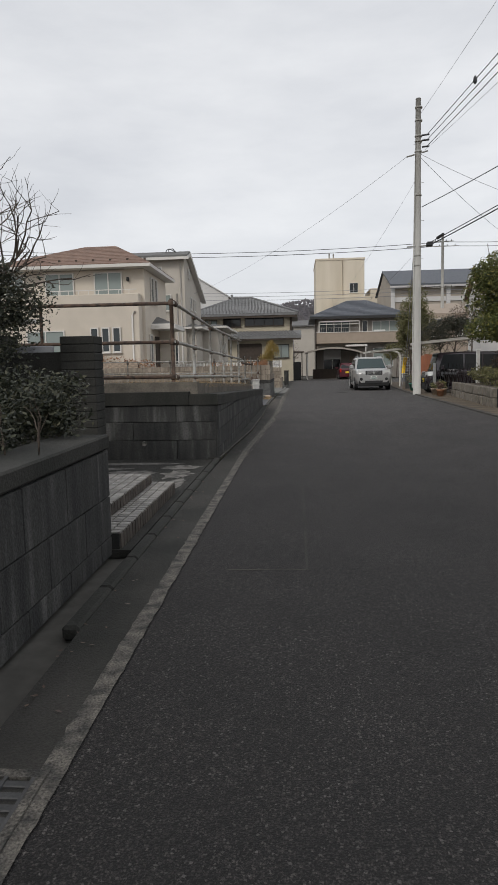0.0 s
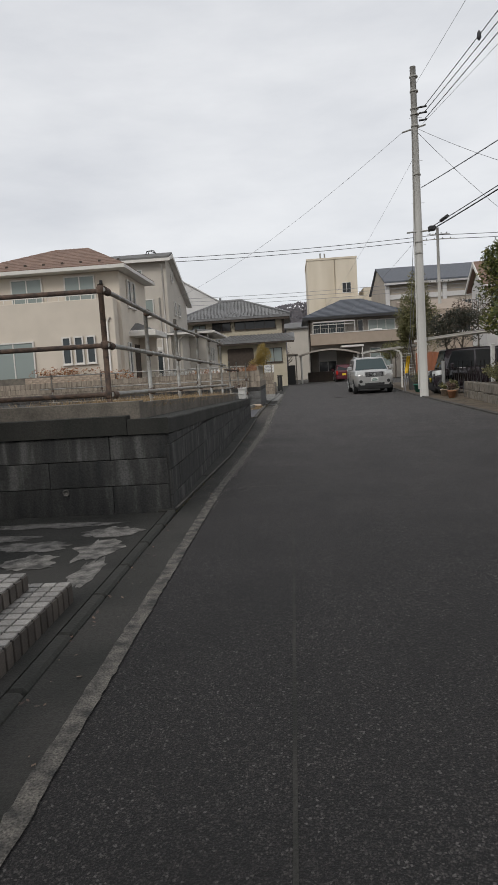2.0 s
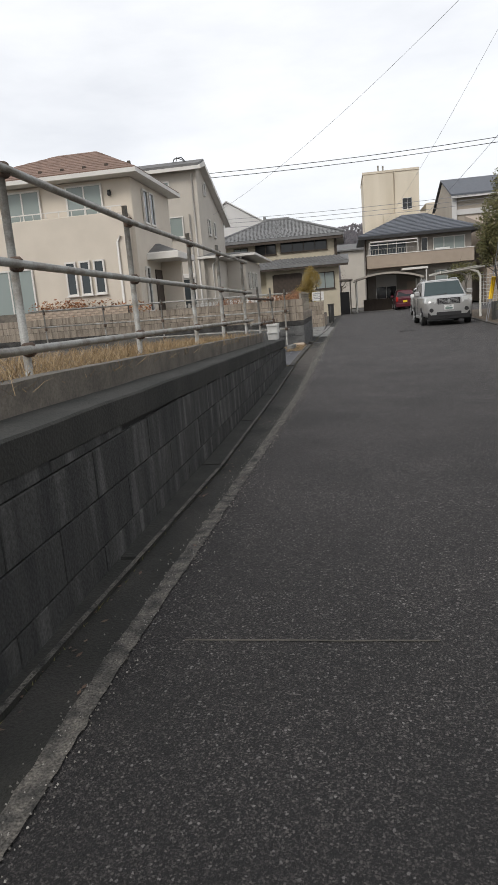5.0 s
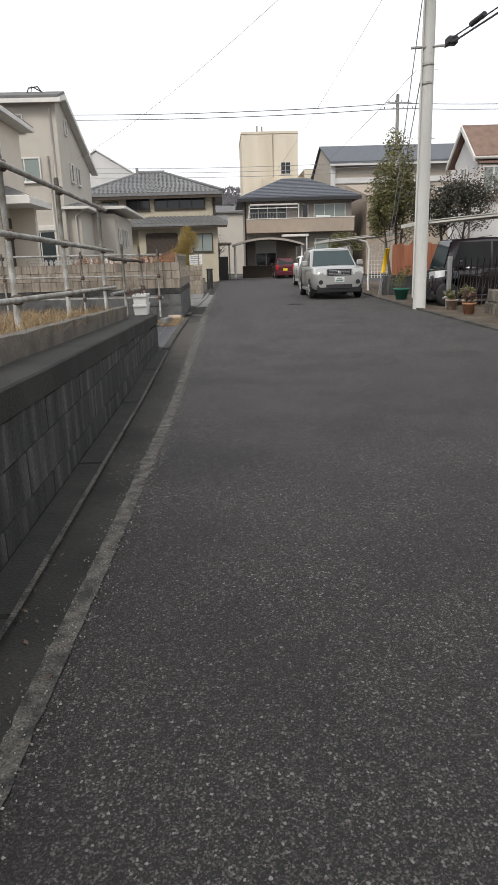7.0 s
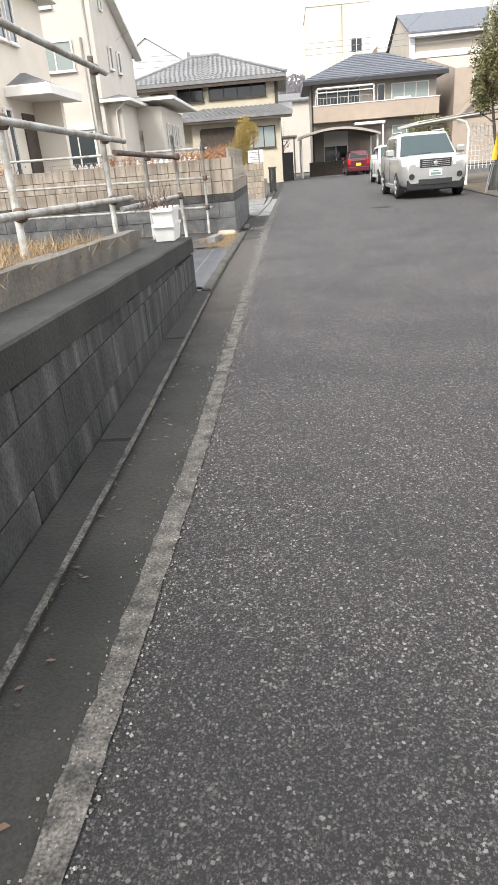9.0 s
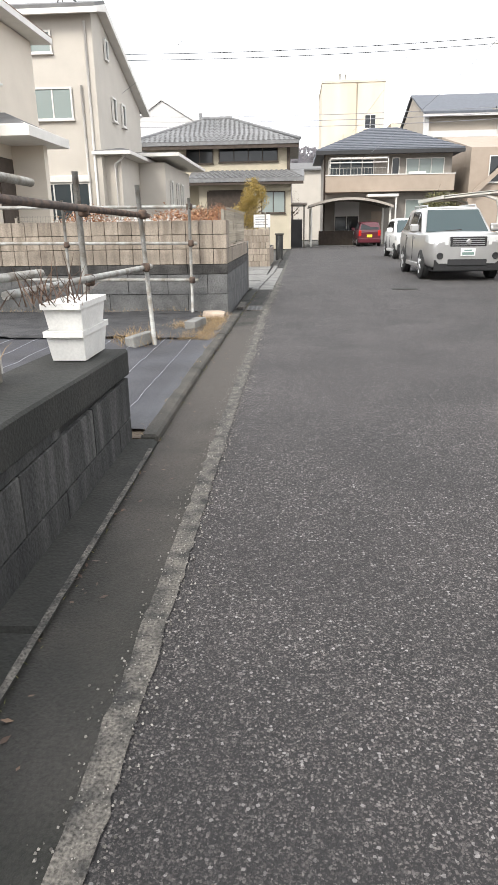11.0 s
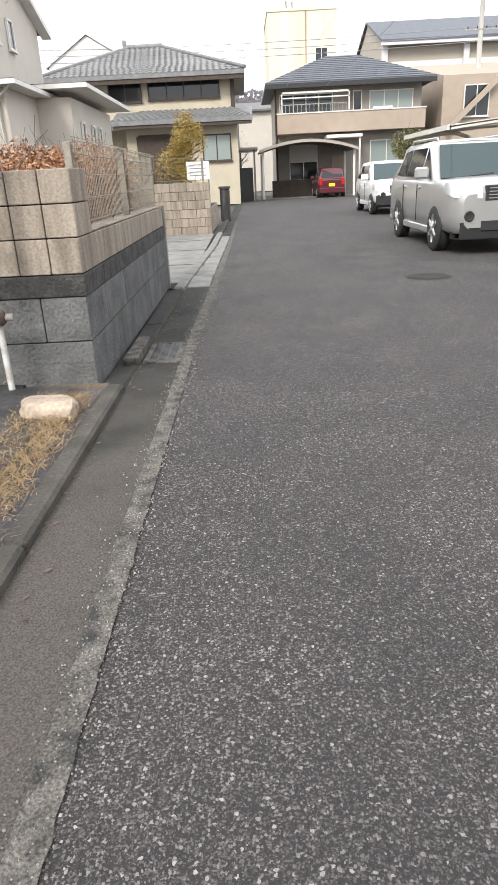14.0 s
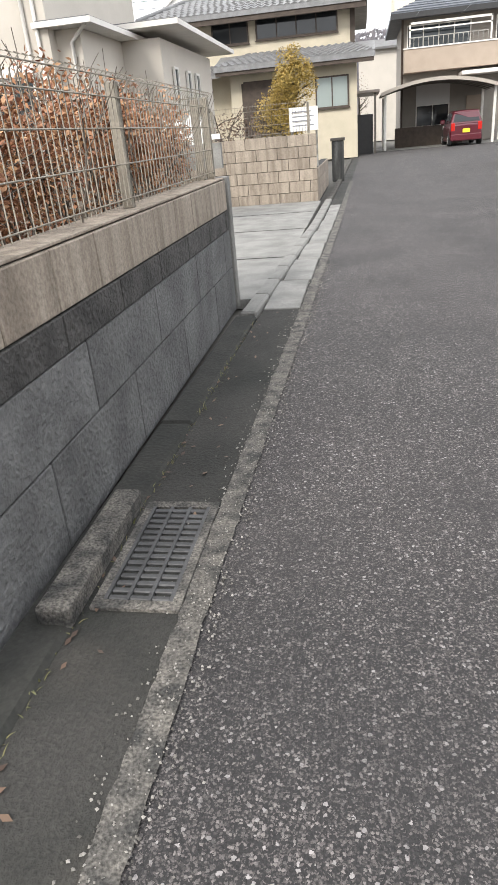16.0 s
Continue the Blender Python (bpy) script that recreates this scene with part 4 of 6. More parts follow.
for y0, y1 in ((9.03, 21.0),):
    vs = [[core.verts.new((x, y, z)) for x, z in ((WX - 0.02, -0.05), (WX - 0.02, wall_top(y) - 0.14), (-1.5, wall_top(y) - 0.14), (-1.5, -0.05))] for y in (y0, y1)]
    for k in range(4):
        core.faces.new((vs[0][k], vs[0][(k + 1) % 4], vs[1][(k + 1) % 4], vs[1][k]))
    core.faces.new(vs[0]); core.faces.new(vs[1][::-1])
box(-18, 9.05, -0.05, -1.3, 9.4, 0.785, bm=core)
wall_l = structure("wall_retaining", core, JOINT_DARK, "dark weathered concrete block retaining wall", "wall")
cap = bmesh.new()
caps = [(9.0 + 0.3 * i) for i in range(41)]
prof = [(WX + 0.012, -0.15), (WX + 0.012, -0.012), (WX, 0.0), (-1.55, 0.0), (-1.55, -0.15)]
rings = [[cap.verts.new((x + 0.006 * noise.noise((y * 2, x, 0)), y, wall_top(y) + z + 0.008 * noise.noise((y * 1.3, x * 4, z)))) for x, z in prof] for y in caps]
for a, b in zip(rings, rings[1:]):
    for k in range(5):
        cap.faces.new((a[k], b[k], b[(k + 1) % 5], a[(k + 1) % 5]))
cap.faces.new(rings[0]); cap.faces.new(rings[-1][::-1])
box(-18, 8.995, 0.785, -1.56, 9.42, 0.965, bm=cap)
bmesh.ops.recalc_face_normals(cap, faces=cap.faces[:])
part("coping", cap, CAP_DARK, wall_l, "mossy dark concrete coping")
led = bmesh.new()
sheet(lambda u, v: (-1.46 - 0.11 * u, v, wall_top(v) + (0.16 if u > 0 else 0.16) + 0.012 * noise.noise((v * 2, u, 1))), [0, 1], [9.2 + 0.3 * i for i in range(37)], led)
sheet(lambda u, v: (-1.46, v, wall_top(v) - 0.02 + 0.18 * u + 0.012 * noise.noise((v * 2, 0, 1)) * u), [0, 1], [9.2 + 0.3 * i for i in range(37)], led)
sheet(lambda u, v: (-1.57, v, wall_top(v) - 0.02 + 0.18 * u), [0, 1], [9.2 + 0.3 * i for i in range(37)], led)
box(-18, 9.16, 0.9, -1.455, 9.34, 1.098, bm=led)
part("upper_kerb", led, LEDGE, wall_l, "soil-stained concrete upstand")


def block_face(root, name, material, along, fixed, a0, a1, courses, length, offset=0.5, top=None, thick=0.03, gap=0.0035):
    """Blocks of a wall face: along 'y' (facing +x) or 'x' (facing -y), each its own piece with recessed joints."""
    cache = {}
    for c, (z0, z1) in enumerate(courses):
        a = a0 - (c % 2) * length * offset
        while a < a1:
            lo, hi = max(a, a0), min(a + length, a1)
            zt = min(z1, top((lo + hi) / 2)) if top else z1
            if hi - lo > 0.05 and zt - z0 > 0.04:
                key = (round(hi - lo, 2), round(zt - z0, 2))
                if key not in cache:
                    if along == "y":
                        bm = box(-thick, gap, gap, 0, key[0] - gap, key[1] - gap, 0.004)
                    else:
                        bm = box(gap, 0, gap, key[0] - gap, thick, key[1] - gap, 0.004)
                    me = bpy.data.meshes.new(name)
                    bm.to_mesh(me); bm.free(); me.materials.append(material)
                    cache[key] = me
                pos = (fixed, lo, z0) if along == "y" else (lo, fixed, z0)
                piece(name, cache[key], root, pose(*pos))
            a += length


block_face(wall_l, "block", BLOCK_DARK, "y", WX + 0.004, 9.03, 21.0, [(-0.02, 0.17), (0.17, 0.42), (0.42, 0.67), (0.67, 0.92)], 0.9, top=lambda y: wall_top(y) - 0.15)
block_face(wall_l, "block", BLOCK_DARK, "x", 9.022, -8.0, WX - 0.03, [(-0.02, 0.28), (0.28, 0.54), (0.54, 0.785)], 1.25)

hole = lathe([(0.035, 0.0), (0.035, 0.012), (0.022, 0.012), (0.022, -0.01)], 16)
weep = part("weep_hole", hole, CEMENT, wall_l, "pale rimmed weep hole")
weep.matrix_basis = pose(-2.22, 9.02, 0.24, 90, 0, 0)
part("bore", lathe([(0.022, -0.012), (0.022, -0.006)], 14), TRIM_BLACK, weep)

# ---- scaffold pipe fence ----
def clamp_at(parent, p):
    part("clamp", lathe([(0.03, -0.045), (0.045, -0.03), (0.045, 0.03), (0.03, 0.045)], 8, at=p), RUST, parent)


def pipe_fence():
    f = thing("pipe_fence", "scaffold pipe fence with rusty clamps along the plot", "fence")
    X = -1.85
    top = [(X, 9.6, 2.26), (X, 14.0, 2.15), (X, 21.2, 2.14)]
    mid = [(X, 9.6, 1.69), (X, 14.0, 1.63), (X, 21.6, 1.55)]
    bot = [(X, 9.6, 1.17), (X, 14.0, 1.11), (X, 21.6, 0.99)]
    for line in (top, mid, bot):
        part("rail", tube(line, 0.027), PIPE, f, "grey galvanised rail")
    for z, m in ((1.4, RUST), (0.88, PIPE)):
        part("rail", tube([(X + 0.05, 20.9, z + 0.03), (-1.73, 24.5, z - 0.01)], 0.027), m, f)
    for y, zt in ((11.75, 2.25), (14.03, 2.3), (16.5, 2.28), (18.45, 2.28), (20.9, 2.25)):
        part("post", tube([(X - 0.05, y, plot_z(-1.9, y) - 0.05), (X - 0.05, y, zt)], 0.027), PIPE, f, "galvanised post")
        for line in (top, mid, bot):
            zz = np.interp(y, [p[1] for p in line], [p[2] for p in line])
            clamp_at(f, (X - 0.03, y, float(zz)))
    for x, y, zt, lean in ((-1.83, 22.45, 1.68, 0.0), (-1.75, 24.15, 1.68, 0.08)):
        part("post", tube([(x + lean, y + 0.05, -0.02), (x, y, zt)], 0.025), PIPE, f)
        for z in (1.4, 0.88):
            clamp_at(f, (x + 0.04, y, z))
    part("post", tube([(X - 0.03, 9.62, 0.95), (X - 0.03, 9.62, 2.32)], 0.03), RUST, f, "rusty corner post")
    for z in (2.26, 1.69, 1.17):
        part("rail", tube([(X, 9.68, z), (-9.0, 9.75, z + 0.02)], 0.026), RUST, f, "rusty rail")
        clamp_at(f, (X - 0.03, 9.62, z))
        part("coupler", tube([(X, 9.62, z), (X, 9.78, z - 0.01)], 0.042), RUST, f)
    for x in (-3.9, -6.2):
        part("post", tube([(x, 9.7, 0.95), (x, 9.7, 2.3)], 0.027), RUST, f)
    g = thing("pipe_fence", "galvanised pipe fence in front of the garden wall", "fence")
    for z in (1.545, 1.055, 0.545):
        part("rail", tube([(-9.5, 26.86, z + 0.08), (-1.55, 26.86, z)], 0.022), PIPE, g)
    for x in (-1.64, -3.45, -5.3, -7.1, -9.0):
        part("post", tube([(x - 0.02, 26.9, 0.0), (x, 26.82, 1.66)], 0.022), PIPE, g)
        for z in (1.545, 1.055, 0.545):
            clamp_at(g, (x, 26.85, z))
    part("foot", box(-1.72, 26.85, 0, -1.58, 26.97, 0.05, 0.01), TRIM_BLACK, g)


pipe_fence()

# weed sheet and its clutter
sheet_bm = bmesh.new()


def sheet_z(x, y):
    base = plot_z(min(x, -1.8), y) if y < 22.4 else 0.035
    if x > -1.5 and y < 22.4:
        base = 0.035
    return base + 0.02 + 0.02 * noise.noise((x * 1.5, y * 1.5, 4)) + 0.012 * noise.noise((x * 5 + y * 2, y * 3, 1)) + 0.01 * abs(noise.noise((x * 3 - y * 2, y * 1.2, 6)))


sheet(lambda u, v: (u + (0.05 * noise.noise((v * 2.3, 0, 7)) if u > -1.2 else 0), v, sheet_z(u, v) - (0.03 if u > -1.1 else 0)), [-1.05, -1.12] + [-1.2 - 0.12 * i for i in range(50)] + [-8, -12], [21.15 + 0.12 * i for i in range(49)], sheet_bm)
structure("plot_base", box(-18, 21.02, -0.05, -1.08, 27.1, 0.03), SOIL, "soil under the weed sheet", "ground")
tagged(link("weed_sheet", sheet_bm, WEED_MAT, smooth=True), "black woven weed-control sheet laid over the plot", "weed sheet")
over = sheet(lambda u, v: (u, v + (0.12 * noise.noise((u * 1.3, 0, 3)) - 0.16 * (u + 1.1) if v < 24.6 else 0), sheet_z(u, v) + 0.016 + 0.03 * max(0.0, noise.noise((u * 4, v * 2.5, 9)))), [-1.28 - 0.1 * i for i in range(48)] + [-8, -12], [24.5 + 0.1 * i for i in range(25)])
tagged(link("weed_sheet", over, OLD_SHEET, smooth=True), "older dusty weed-control sheet overlapping the first", "weed sheet")
lines = thing("sheet_thread", "pale stitched guide threads on the weed sheet", "thread")
for i in range(11):
    x = -1.32 - 0.3 * i
    pts = [(x, 21.5 + 0.12 * k, sheet_z(x, 21.5 + 0.12 * k) + 0.007) for k in range(26 + i)]
    part("thread", tube(pts, 0.0022, sides=4), MAT_LINE, lines)
rng = random.Random(21)
# rolled edge of the sheet
part("rolled_edge", tube([(-6 + 0.4 * i, 26.95 + 0.05 * rng.random(), 0.05 + 0.02 * rng.random()) for i in range(12)], 0.03), TRIM_BLACK, lines, "rolled black sheet edge")


def straw_patch(name, label, n, spot, length, width, lean, material=None):
    return tagged(from_lists(name, blades(rng, n, spot, length, width, lean), material or STRAW), label, "dry grass", kind="stuff")


straw_patch("dry_grass", "pale dry grass on the plot above the wall", 9000, lambda: (lambda x, y: (x, y, plot_z(x, y) - 0.01))(-1.56 - abs(rng.gauss(0, 1.1)), rng.uniform(9.4, 20.3)), 0.16, 0.003, 0.9)
straw_patch("dry_grass", "straw-coloured cut grass heap beside the kerb", 11000, lambda: (-1.12 - 0.34 * rng.random() + 0.05 * rng.gauss(0, 0.6), 26.75 - 2.3 * rng.random() ** 1.1, 0.045 + 0.045 * rng.random() ** 2), 0.065, 0.002, 4.0)
straw_patch("dry_grass", "straw-coloured cut grass heap on the sheet", 1300, lambda: (-1.58 + 0.1 * rng.gauss(0, 1), 25.65 + 0.16 * rng.gauss(0, 1), 0.06), 0.08, 0.0022, 3.0)
straw_patch("dry_grass", "wispy dry weeds around a fence post", 350, lambda: (-1.9 + 0.14 * rng.gauss(0, 1), 24.4 + 0.16 * rng.gauss(0, 1), 0.05), 0.22, 0.003, 1.2)
straw_patch("dry_grass", "dry weeds in the kerb joint", 130, lambda: (lambda y: (in_x(y) - 0.10 + 0.02 * rng.gauss(0, 1), y, 0.04))(rng.uniform(21, 25.5)), 0.045, 0.003, 1.6)
straw_patch("dry_grass", "dry weeds along the foot of the garden wall", 500, lambda: (rng.uniform(-7, -1.7), 27.0 + 0.03 * rng.random(), 0.05), 0.12, 0.003, 1.0)


def lump_stone(name, label, at, size, seed, material=STONE):
    r = random.Random(seed)
    bm = bmesh.new()
    bmesh.ops.create_icosphere(bm, subdivisions=3, radius=1)
    for v in bm.verts:
        k = 1 + 0.22 * noise.noise(v.co * 1.3 + Vector((seed, 0, 0))) + 0.06 * noise.noise(v.co * 4)
        v.co = Vector((max(-0.85, min(0.85, v.co.x * k)) * size[0], v.co.y * k * size[1], max(-0.6, min(0.6, v.co.z * k)) * size[2]))
    ob = link(name, bm, material)
    ob.matrix_basis = pose(*at, 0, 0, r.uniform(-20, 20))
    return tagged(ob, label, "stone")


lump_stone("stone", "flat pale pinkish stone lying beside the kerb", (-1.28, 26.42, 0.1), (0.19, 0.12, 0.085), 3)
blk = thing("concrete_block", "pale concrete block lying in the dry grass", "block", pose(-1.4, 25.4, 0.075, 0, 0, -10))
part("body", box(-0.07, -0.22, 0, 0.07, 0.22, 0.1, 0.008), CONCRETE, blk)
blk = thing("concrete_block", "weathered concrete block at the foot of a fence post", "block", pose(-1.82, 24.2, 0.05, 6, -8, -35))
part("body", box(-0.075, -0.16, 0, 0.075, 0.16, 0.13, 0.012), CONCRETE, blk)


def planter(at, label, w=0.65, d=0.24, h=0.2, stack=2):
    p = thing("planter_box", label, "planter", pose(*at))
    for k in range(stack):
        z = k * 0.14
        bm = bmesh.new()
        lo = [bm.verts.new((x * w * 0.44, y * d * 0.4, z)) for x, y in ((-1, -1), (1, -1), (1, 1), (-1, 1))]
        hi = [bm.verts.new((x * w * 0.5, y * d * 0.5, z + h)) for x, y in ((-1, -1), (1, -1), (1, 1), (-1, 1))]
        bm.faces.new(lo[::-1])
        for i in range(4):
            bm.faces.new((lo[i], lo[(i + 1) % 4], hi[(i + 1) % 4], hi[i]))
        bot = [bm.verts.new((v.co.x * 0.92, v.co.y * 0.88, z + h - 0.03)) for v in hi]
        for i in range(4):
            bm.faces.new((hi[i], hi[(i + 1) % 4], bot[(i + 1) % 4], bot[i]))
        bm.faces.new(bot)
        t = part("tray", bm, WHITE_PVC, p)
        rim = bmesh.new()
        for a in ((-1, -1, 1, -0.88), (-1, 0.88, 1, 1), (-1, -0.88, -0.95, 0.88), (0.95, -0.88, 1, 0.88)):
            box(a[0] * w * 0.52, a[1] * d * 0.54, z + h - 0.03, a[2] * w * 0.52, a[3] * d * 0.54, z + h, bm=rim)
        part("rim", rim, WHITE_PVC, t)
    return p


planter((-1.34, 20.72, wall_top(20.7) + 0.012), "stacked white plastic planter boxes on the wall", 0.2, 0.44, 0.16)
rng2 = random.Random(5)
tagged(from_lists("dead_plant", blades(rng2, 60, lambda: (-1.42 + 0.08 * rng2.gauss(0, 1), 20.55 + 0.12 * rng2.gauss(0, 1), wall_top(20.5) + 0.3), 0.25, 0.004, 0.8), LEAF_BROWN), "withered plant in the planter box", "plant")

# ---- garden wall with wire fence ----
gw = bmesh.new()
box(-14, 27.13, -0.05, -1.18, 27.3, 1.34, bm=gw)
box(-1.33, 27.3, -0.05, -1.18, 31.4, 0.97, bm=gw)
wall_g = structure("wall_garden", gw, JOINT_DARK, "grey and beige concrete block garden wall", "wall")
block_face(wall_g, "block", BLOCK_GREY, "x", 27.1, -13.15, -1.15, [(-0.03, 0.32), (0.32, 0.61)], 0.6)
block_face(wall_g, "block", BAND_BROWN, "x", 27.09, -13.14, -1.14, [(0.61, 0.75)], 0.6)
block_face(wall_g, "block", BLOCK_BEIGE, "x", 27.1, -13.15, -1.15, [(0.75, 0.97), (0.97, 1.17), (1.17, 1.365)], 0.2, 0.0)
block_face(wall_g, "block", BLOCK_GREY, "y", -1.15, 27.1, 31.4, [(-0.03, 0.32), (0.32, 0.61)], 0.9)
block_face(wall_g, "block", BAND_BROWN, "y", -1.145, 27.09, 31.4, [(0.61, 0.75)], 0.6)
block_face(wall_g, "block", BLOCK_BEIGE, "y", -1.15, 27.1, 31.4, [(0.75, 0.97)], 0.4, 0.0)
block_face(wall_g, "block", BLOCK_BEIGE, "y", -1.15, 27.1, 27.5, [(0.97, 1.17), (1.17, 1.365)], 0.2, 0.0)
part("pier", box(-1.33, 27.3, 0.97, -1.17, 27.48, 1.35), JOINT_DARK, wall_g)
part("pier", box(-1.34, 31.4, -0.02, -1.13, 31.5, 0.99, 0.006), CONCRETE, wall_g, "concrete end pier")
structure("wall_top_ledge", box(-1.34, 27.5, 0.972, -1.16, 31.4, 0.985, 0.003), BLOCK_BEIGE, "soil-stained beige wall top", "wall")
structure("garden_soil", box(-14, 27.3, -0.05, -1.34, 31.3, 0.9), SOIL, "garden soil behind the wall", "ground")


def wire_fence(name, label, x0, y0, x1, y1, z0, z1, posts):
    """A welded wire panel fence between two points."""
    f = thing(name, label, "fence")
    d = Vector((x1 - x0, y1 - y0, 0))
    L = d.length
    d.normalize()
    nrm = Vector((d.y, -d.x, 0))
    for i in range(posts):
        p = Vector((x0, y0, 0)) + d * (L * i / (posts - 1))
        part("post", box(p.x - 0.025, p.y - 0.025, z0, p.x + 0.025, p.y + 0.025, z1 - 0.03, 0.004), WIRE_MESH, f)
    bm = tube([(0, 0, z0 + 0.02), (0, 0, z1 - 0.05), (nrm.x * 0.04, nrm.y * 0.04, z1 - 0.015), (0, 0, z1)], 0.0028, sides=4)
    me = bpy.data.meshes.new("wire")
    bm.to_mesh(me)
    bm.free()
    me.materials.append(WIRE_MESH)
    for i in range(posts - 1):
        a, b = L * i / (posts - 1), L * (i + 1) / (posts - 1)
        n = int((b - a) / 0.055)
        for k in range(n + 1):
            p = Vector((x0, y0, 0)) + d * (a + (b - a) * k / n) + nrm * 0.03
            piece("wire", me, f, pose(p.x, p.y, 0))
        for z in (z0 + 0.05, z0 + 0.2, z0 + 0.35, z1 - 0.1, z1 - 0.02):
            p, q = Vector((x0, y0, z)) + d * a + nrm * 0.035, Vector((x0, y0, z)) + d * b + nrm * 0.035
            part("cross_wire", tube([p, q], 0.0035, sides=5), WIRE_MESH, f)
    return f


wire_fence("wire_fence", "weathered welded wire fence on the garden wall", -1.24, 27.5, -1.24, 31.35, 0.985, 1.56, 3)
wire_fence("wire_fence", "welded wire fence returning along the driveway", -1.3, 31.3, -6.0, 31.3, 0.9, 1.55, 4)
rng3 = random.Random(8)
data = ([], [])
for k in range(14):
    leaves(rng3, (-1.62, 27.5 + 0.3 * k, 1.24), (0.34, 0.42, 0.42), 1700, 0.018, 6, 0.3, data)
for k in range(5):
    leaves(rng3, (-1.9 - 0.5 * k, 27.75, 1.30), (0.4, 0.4, 0.36), 1300, 0.018, 6, 0.3, data)
hedge = thing("dry_hedge", "dry orange-brown leafy hedge behind the wire fence", "hedge", pose(0, 0, 0))
from_lists("foliage", data, LEAF_DRY, hedge)
tw = bmesh.new()
for k in range(110):
    y = rng3.uniform(27.4, 31.3)
    branches(tw, rng3, (-1.6 + rng3.gauss(0, 0.12), y, 0.88), (rng3.gauss(0, 0.2), rng3.gauss(0, 0.3), 1), 0.5, 0.006, 1)
part("twig_tangle", tw, BARK_PALE, hedge)["kind"] = "stuff"


def picket_fence():
    f = thing("picket_fence", "low white ornamental fence in the gardens", "fence")
    me = bpy.data.meshes.new("picket")
    bm = prism([(-0.05, 0), (0.05, 0), (0.05, 0.2), (0.075, 0.3), (0, 0.4), (-0.075, 0.3), (-0.05, 0.2)], -0.02, 0.02, "y")
    bm.to_mesh(me); bm.free(); me.materials.append(WHITE_PVC)
    for i in range(44):
        piece("picket", me, f, pose(-10.6 + i * 0.19, 36.6, 1.2))
    part("rail", box(-10.7, 36.6, 1.25, -2.2, 36.63, 1.32), WHITE_PVC, f)
    part("base", box(-10.7, 36.58, 0.85, -2.2, 36.68, 1.2), CONCRETE, f)


picket_fence()
tagged(from_lists("garden_shrub", leaves(rng3, (-9.2, 31.0, 1.5), (2.4, 0.5, 0.55), 2600, 0.06, 12), LEAF_DRY), "brown winter shrubs before the cream house", "shrub")
gb = structure("wall_brick_low", box(-14, 30.6, 0, -7.6, 30.75, 1.65), LEDGE, "low ochre brick garden wall", "wall")
block_face(gb, "brick", STONE, "x", 30.58, -11.6, -7.6, [(0.9 + 0.09 * i, 0.99 + 0.09 * i) for i in range(8)], 0.32)

# driveway and second garden wall
structure("driveway", box(-9, 31.5, -0.05, in_x(35) - 0.14, 39.35, 0.03), CONCRETE, "pale concrete driveway beside the road", "driveway")
for y in (33.4, 35.6, 37.6):
    structure("driveway_joint", box(-6, y, 0.031, in_x(y) - 0.15, y + 0.02, 0.034), GUTTER, "dark joint in the driveway", "driveway")
w2 = bmesh.new()
box(-7, 39.42, -0.05, -0.98, 39.56, 1.18, bm=w2)
box(-1.12, 39.56, -0.05, -0.98, 43.5, 0.6, bm=w2)
wall_2 = structure("wall_drive", w2, JOINT_DARK, "beige concrete block wall beside the driveway", "wall")
block_face(wall_2, "block", BLOCK_BEIGE, "x", 39.4, -6.9, -0.96, [(0.0, 0.2), (0.2, 0.4), (0.4, 0.6), (0.6, 0.8), (0.8, 1.0), (1.0, 1.2)], 0.4)
block_face(wall_2, "block", BLOCK_BEIGE, "y", -0.955, 39.42, 43.5, [(0.0, 0.2), (0.2, 0.4), (0.4, 0.6)], 0.4)
wire_fence("wire_fence", "wire fence on the beige block wall", -6.5, 39.5, -1.1, 39.5, 1.2, 1.75, 4)
sg = thing("notice_board", "small white notice board with unreadable lines", "sign", pose(-1.25, 40.3, 0.2))
part("board", box(-0.28, -0.012, 1.05, 0.28, 0.012, 1.47, 0.004), WHITE_PVC, sg)
for i in range(4):
    part("text_bar", box(-0.22, -0.017, 1.14 + i * 0.08, 0.2 - 0.05 * (i % 2), -0.0125, 1.16 + i * 0.08), CABLE_PALE, sg)
part("post", tube([(-0.24, 0.03, -0.2), (-0.24, 0.03, 1.4)], 0.02), PIPE, sg)
part("post", tube([(0.24, 0.03, -0.2), (0.24, 0.03, 1.4)], 0.02), PIPE, sg)
gp = thing("gate_post", "grey stone gate post at the house corner", "post", pose(-0.75, 44.5, 0))
part("shaft", box(-0.15, -0.15, 0, 0.15, 0.15, 0.95, 0.015), BLOCK_DARK, gp)
part("cap", box(-0.18, -0.18, 0.95, 0.18, 0.18, 1.02, 0.01), KERB, gp)


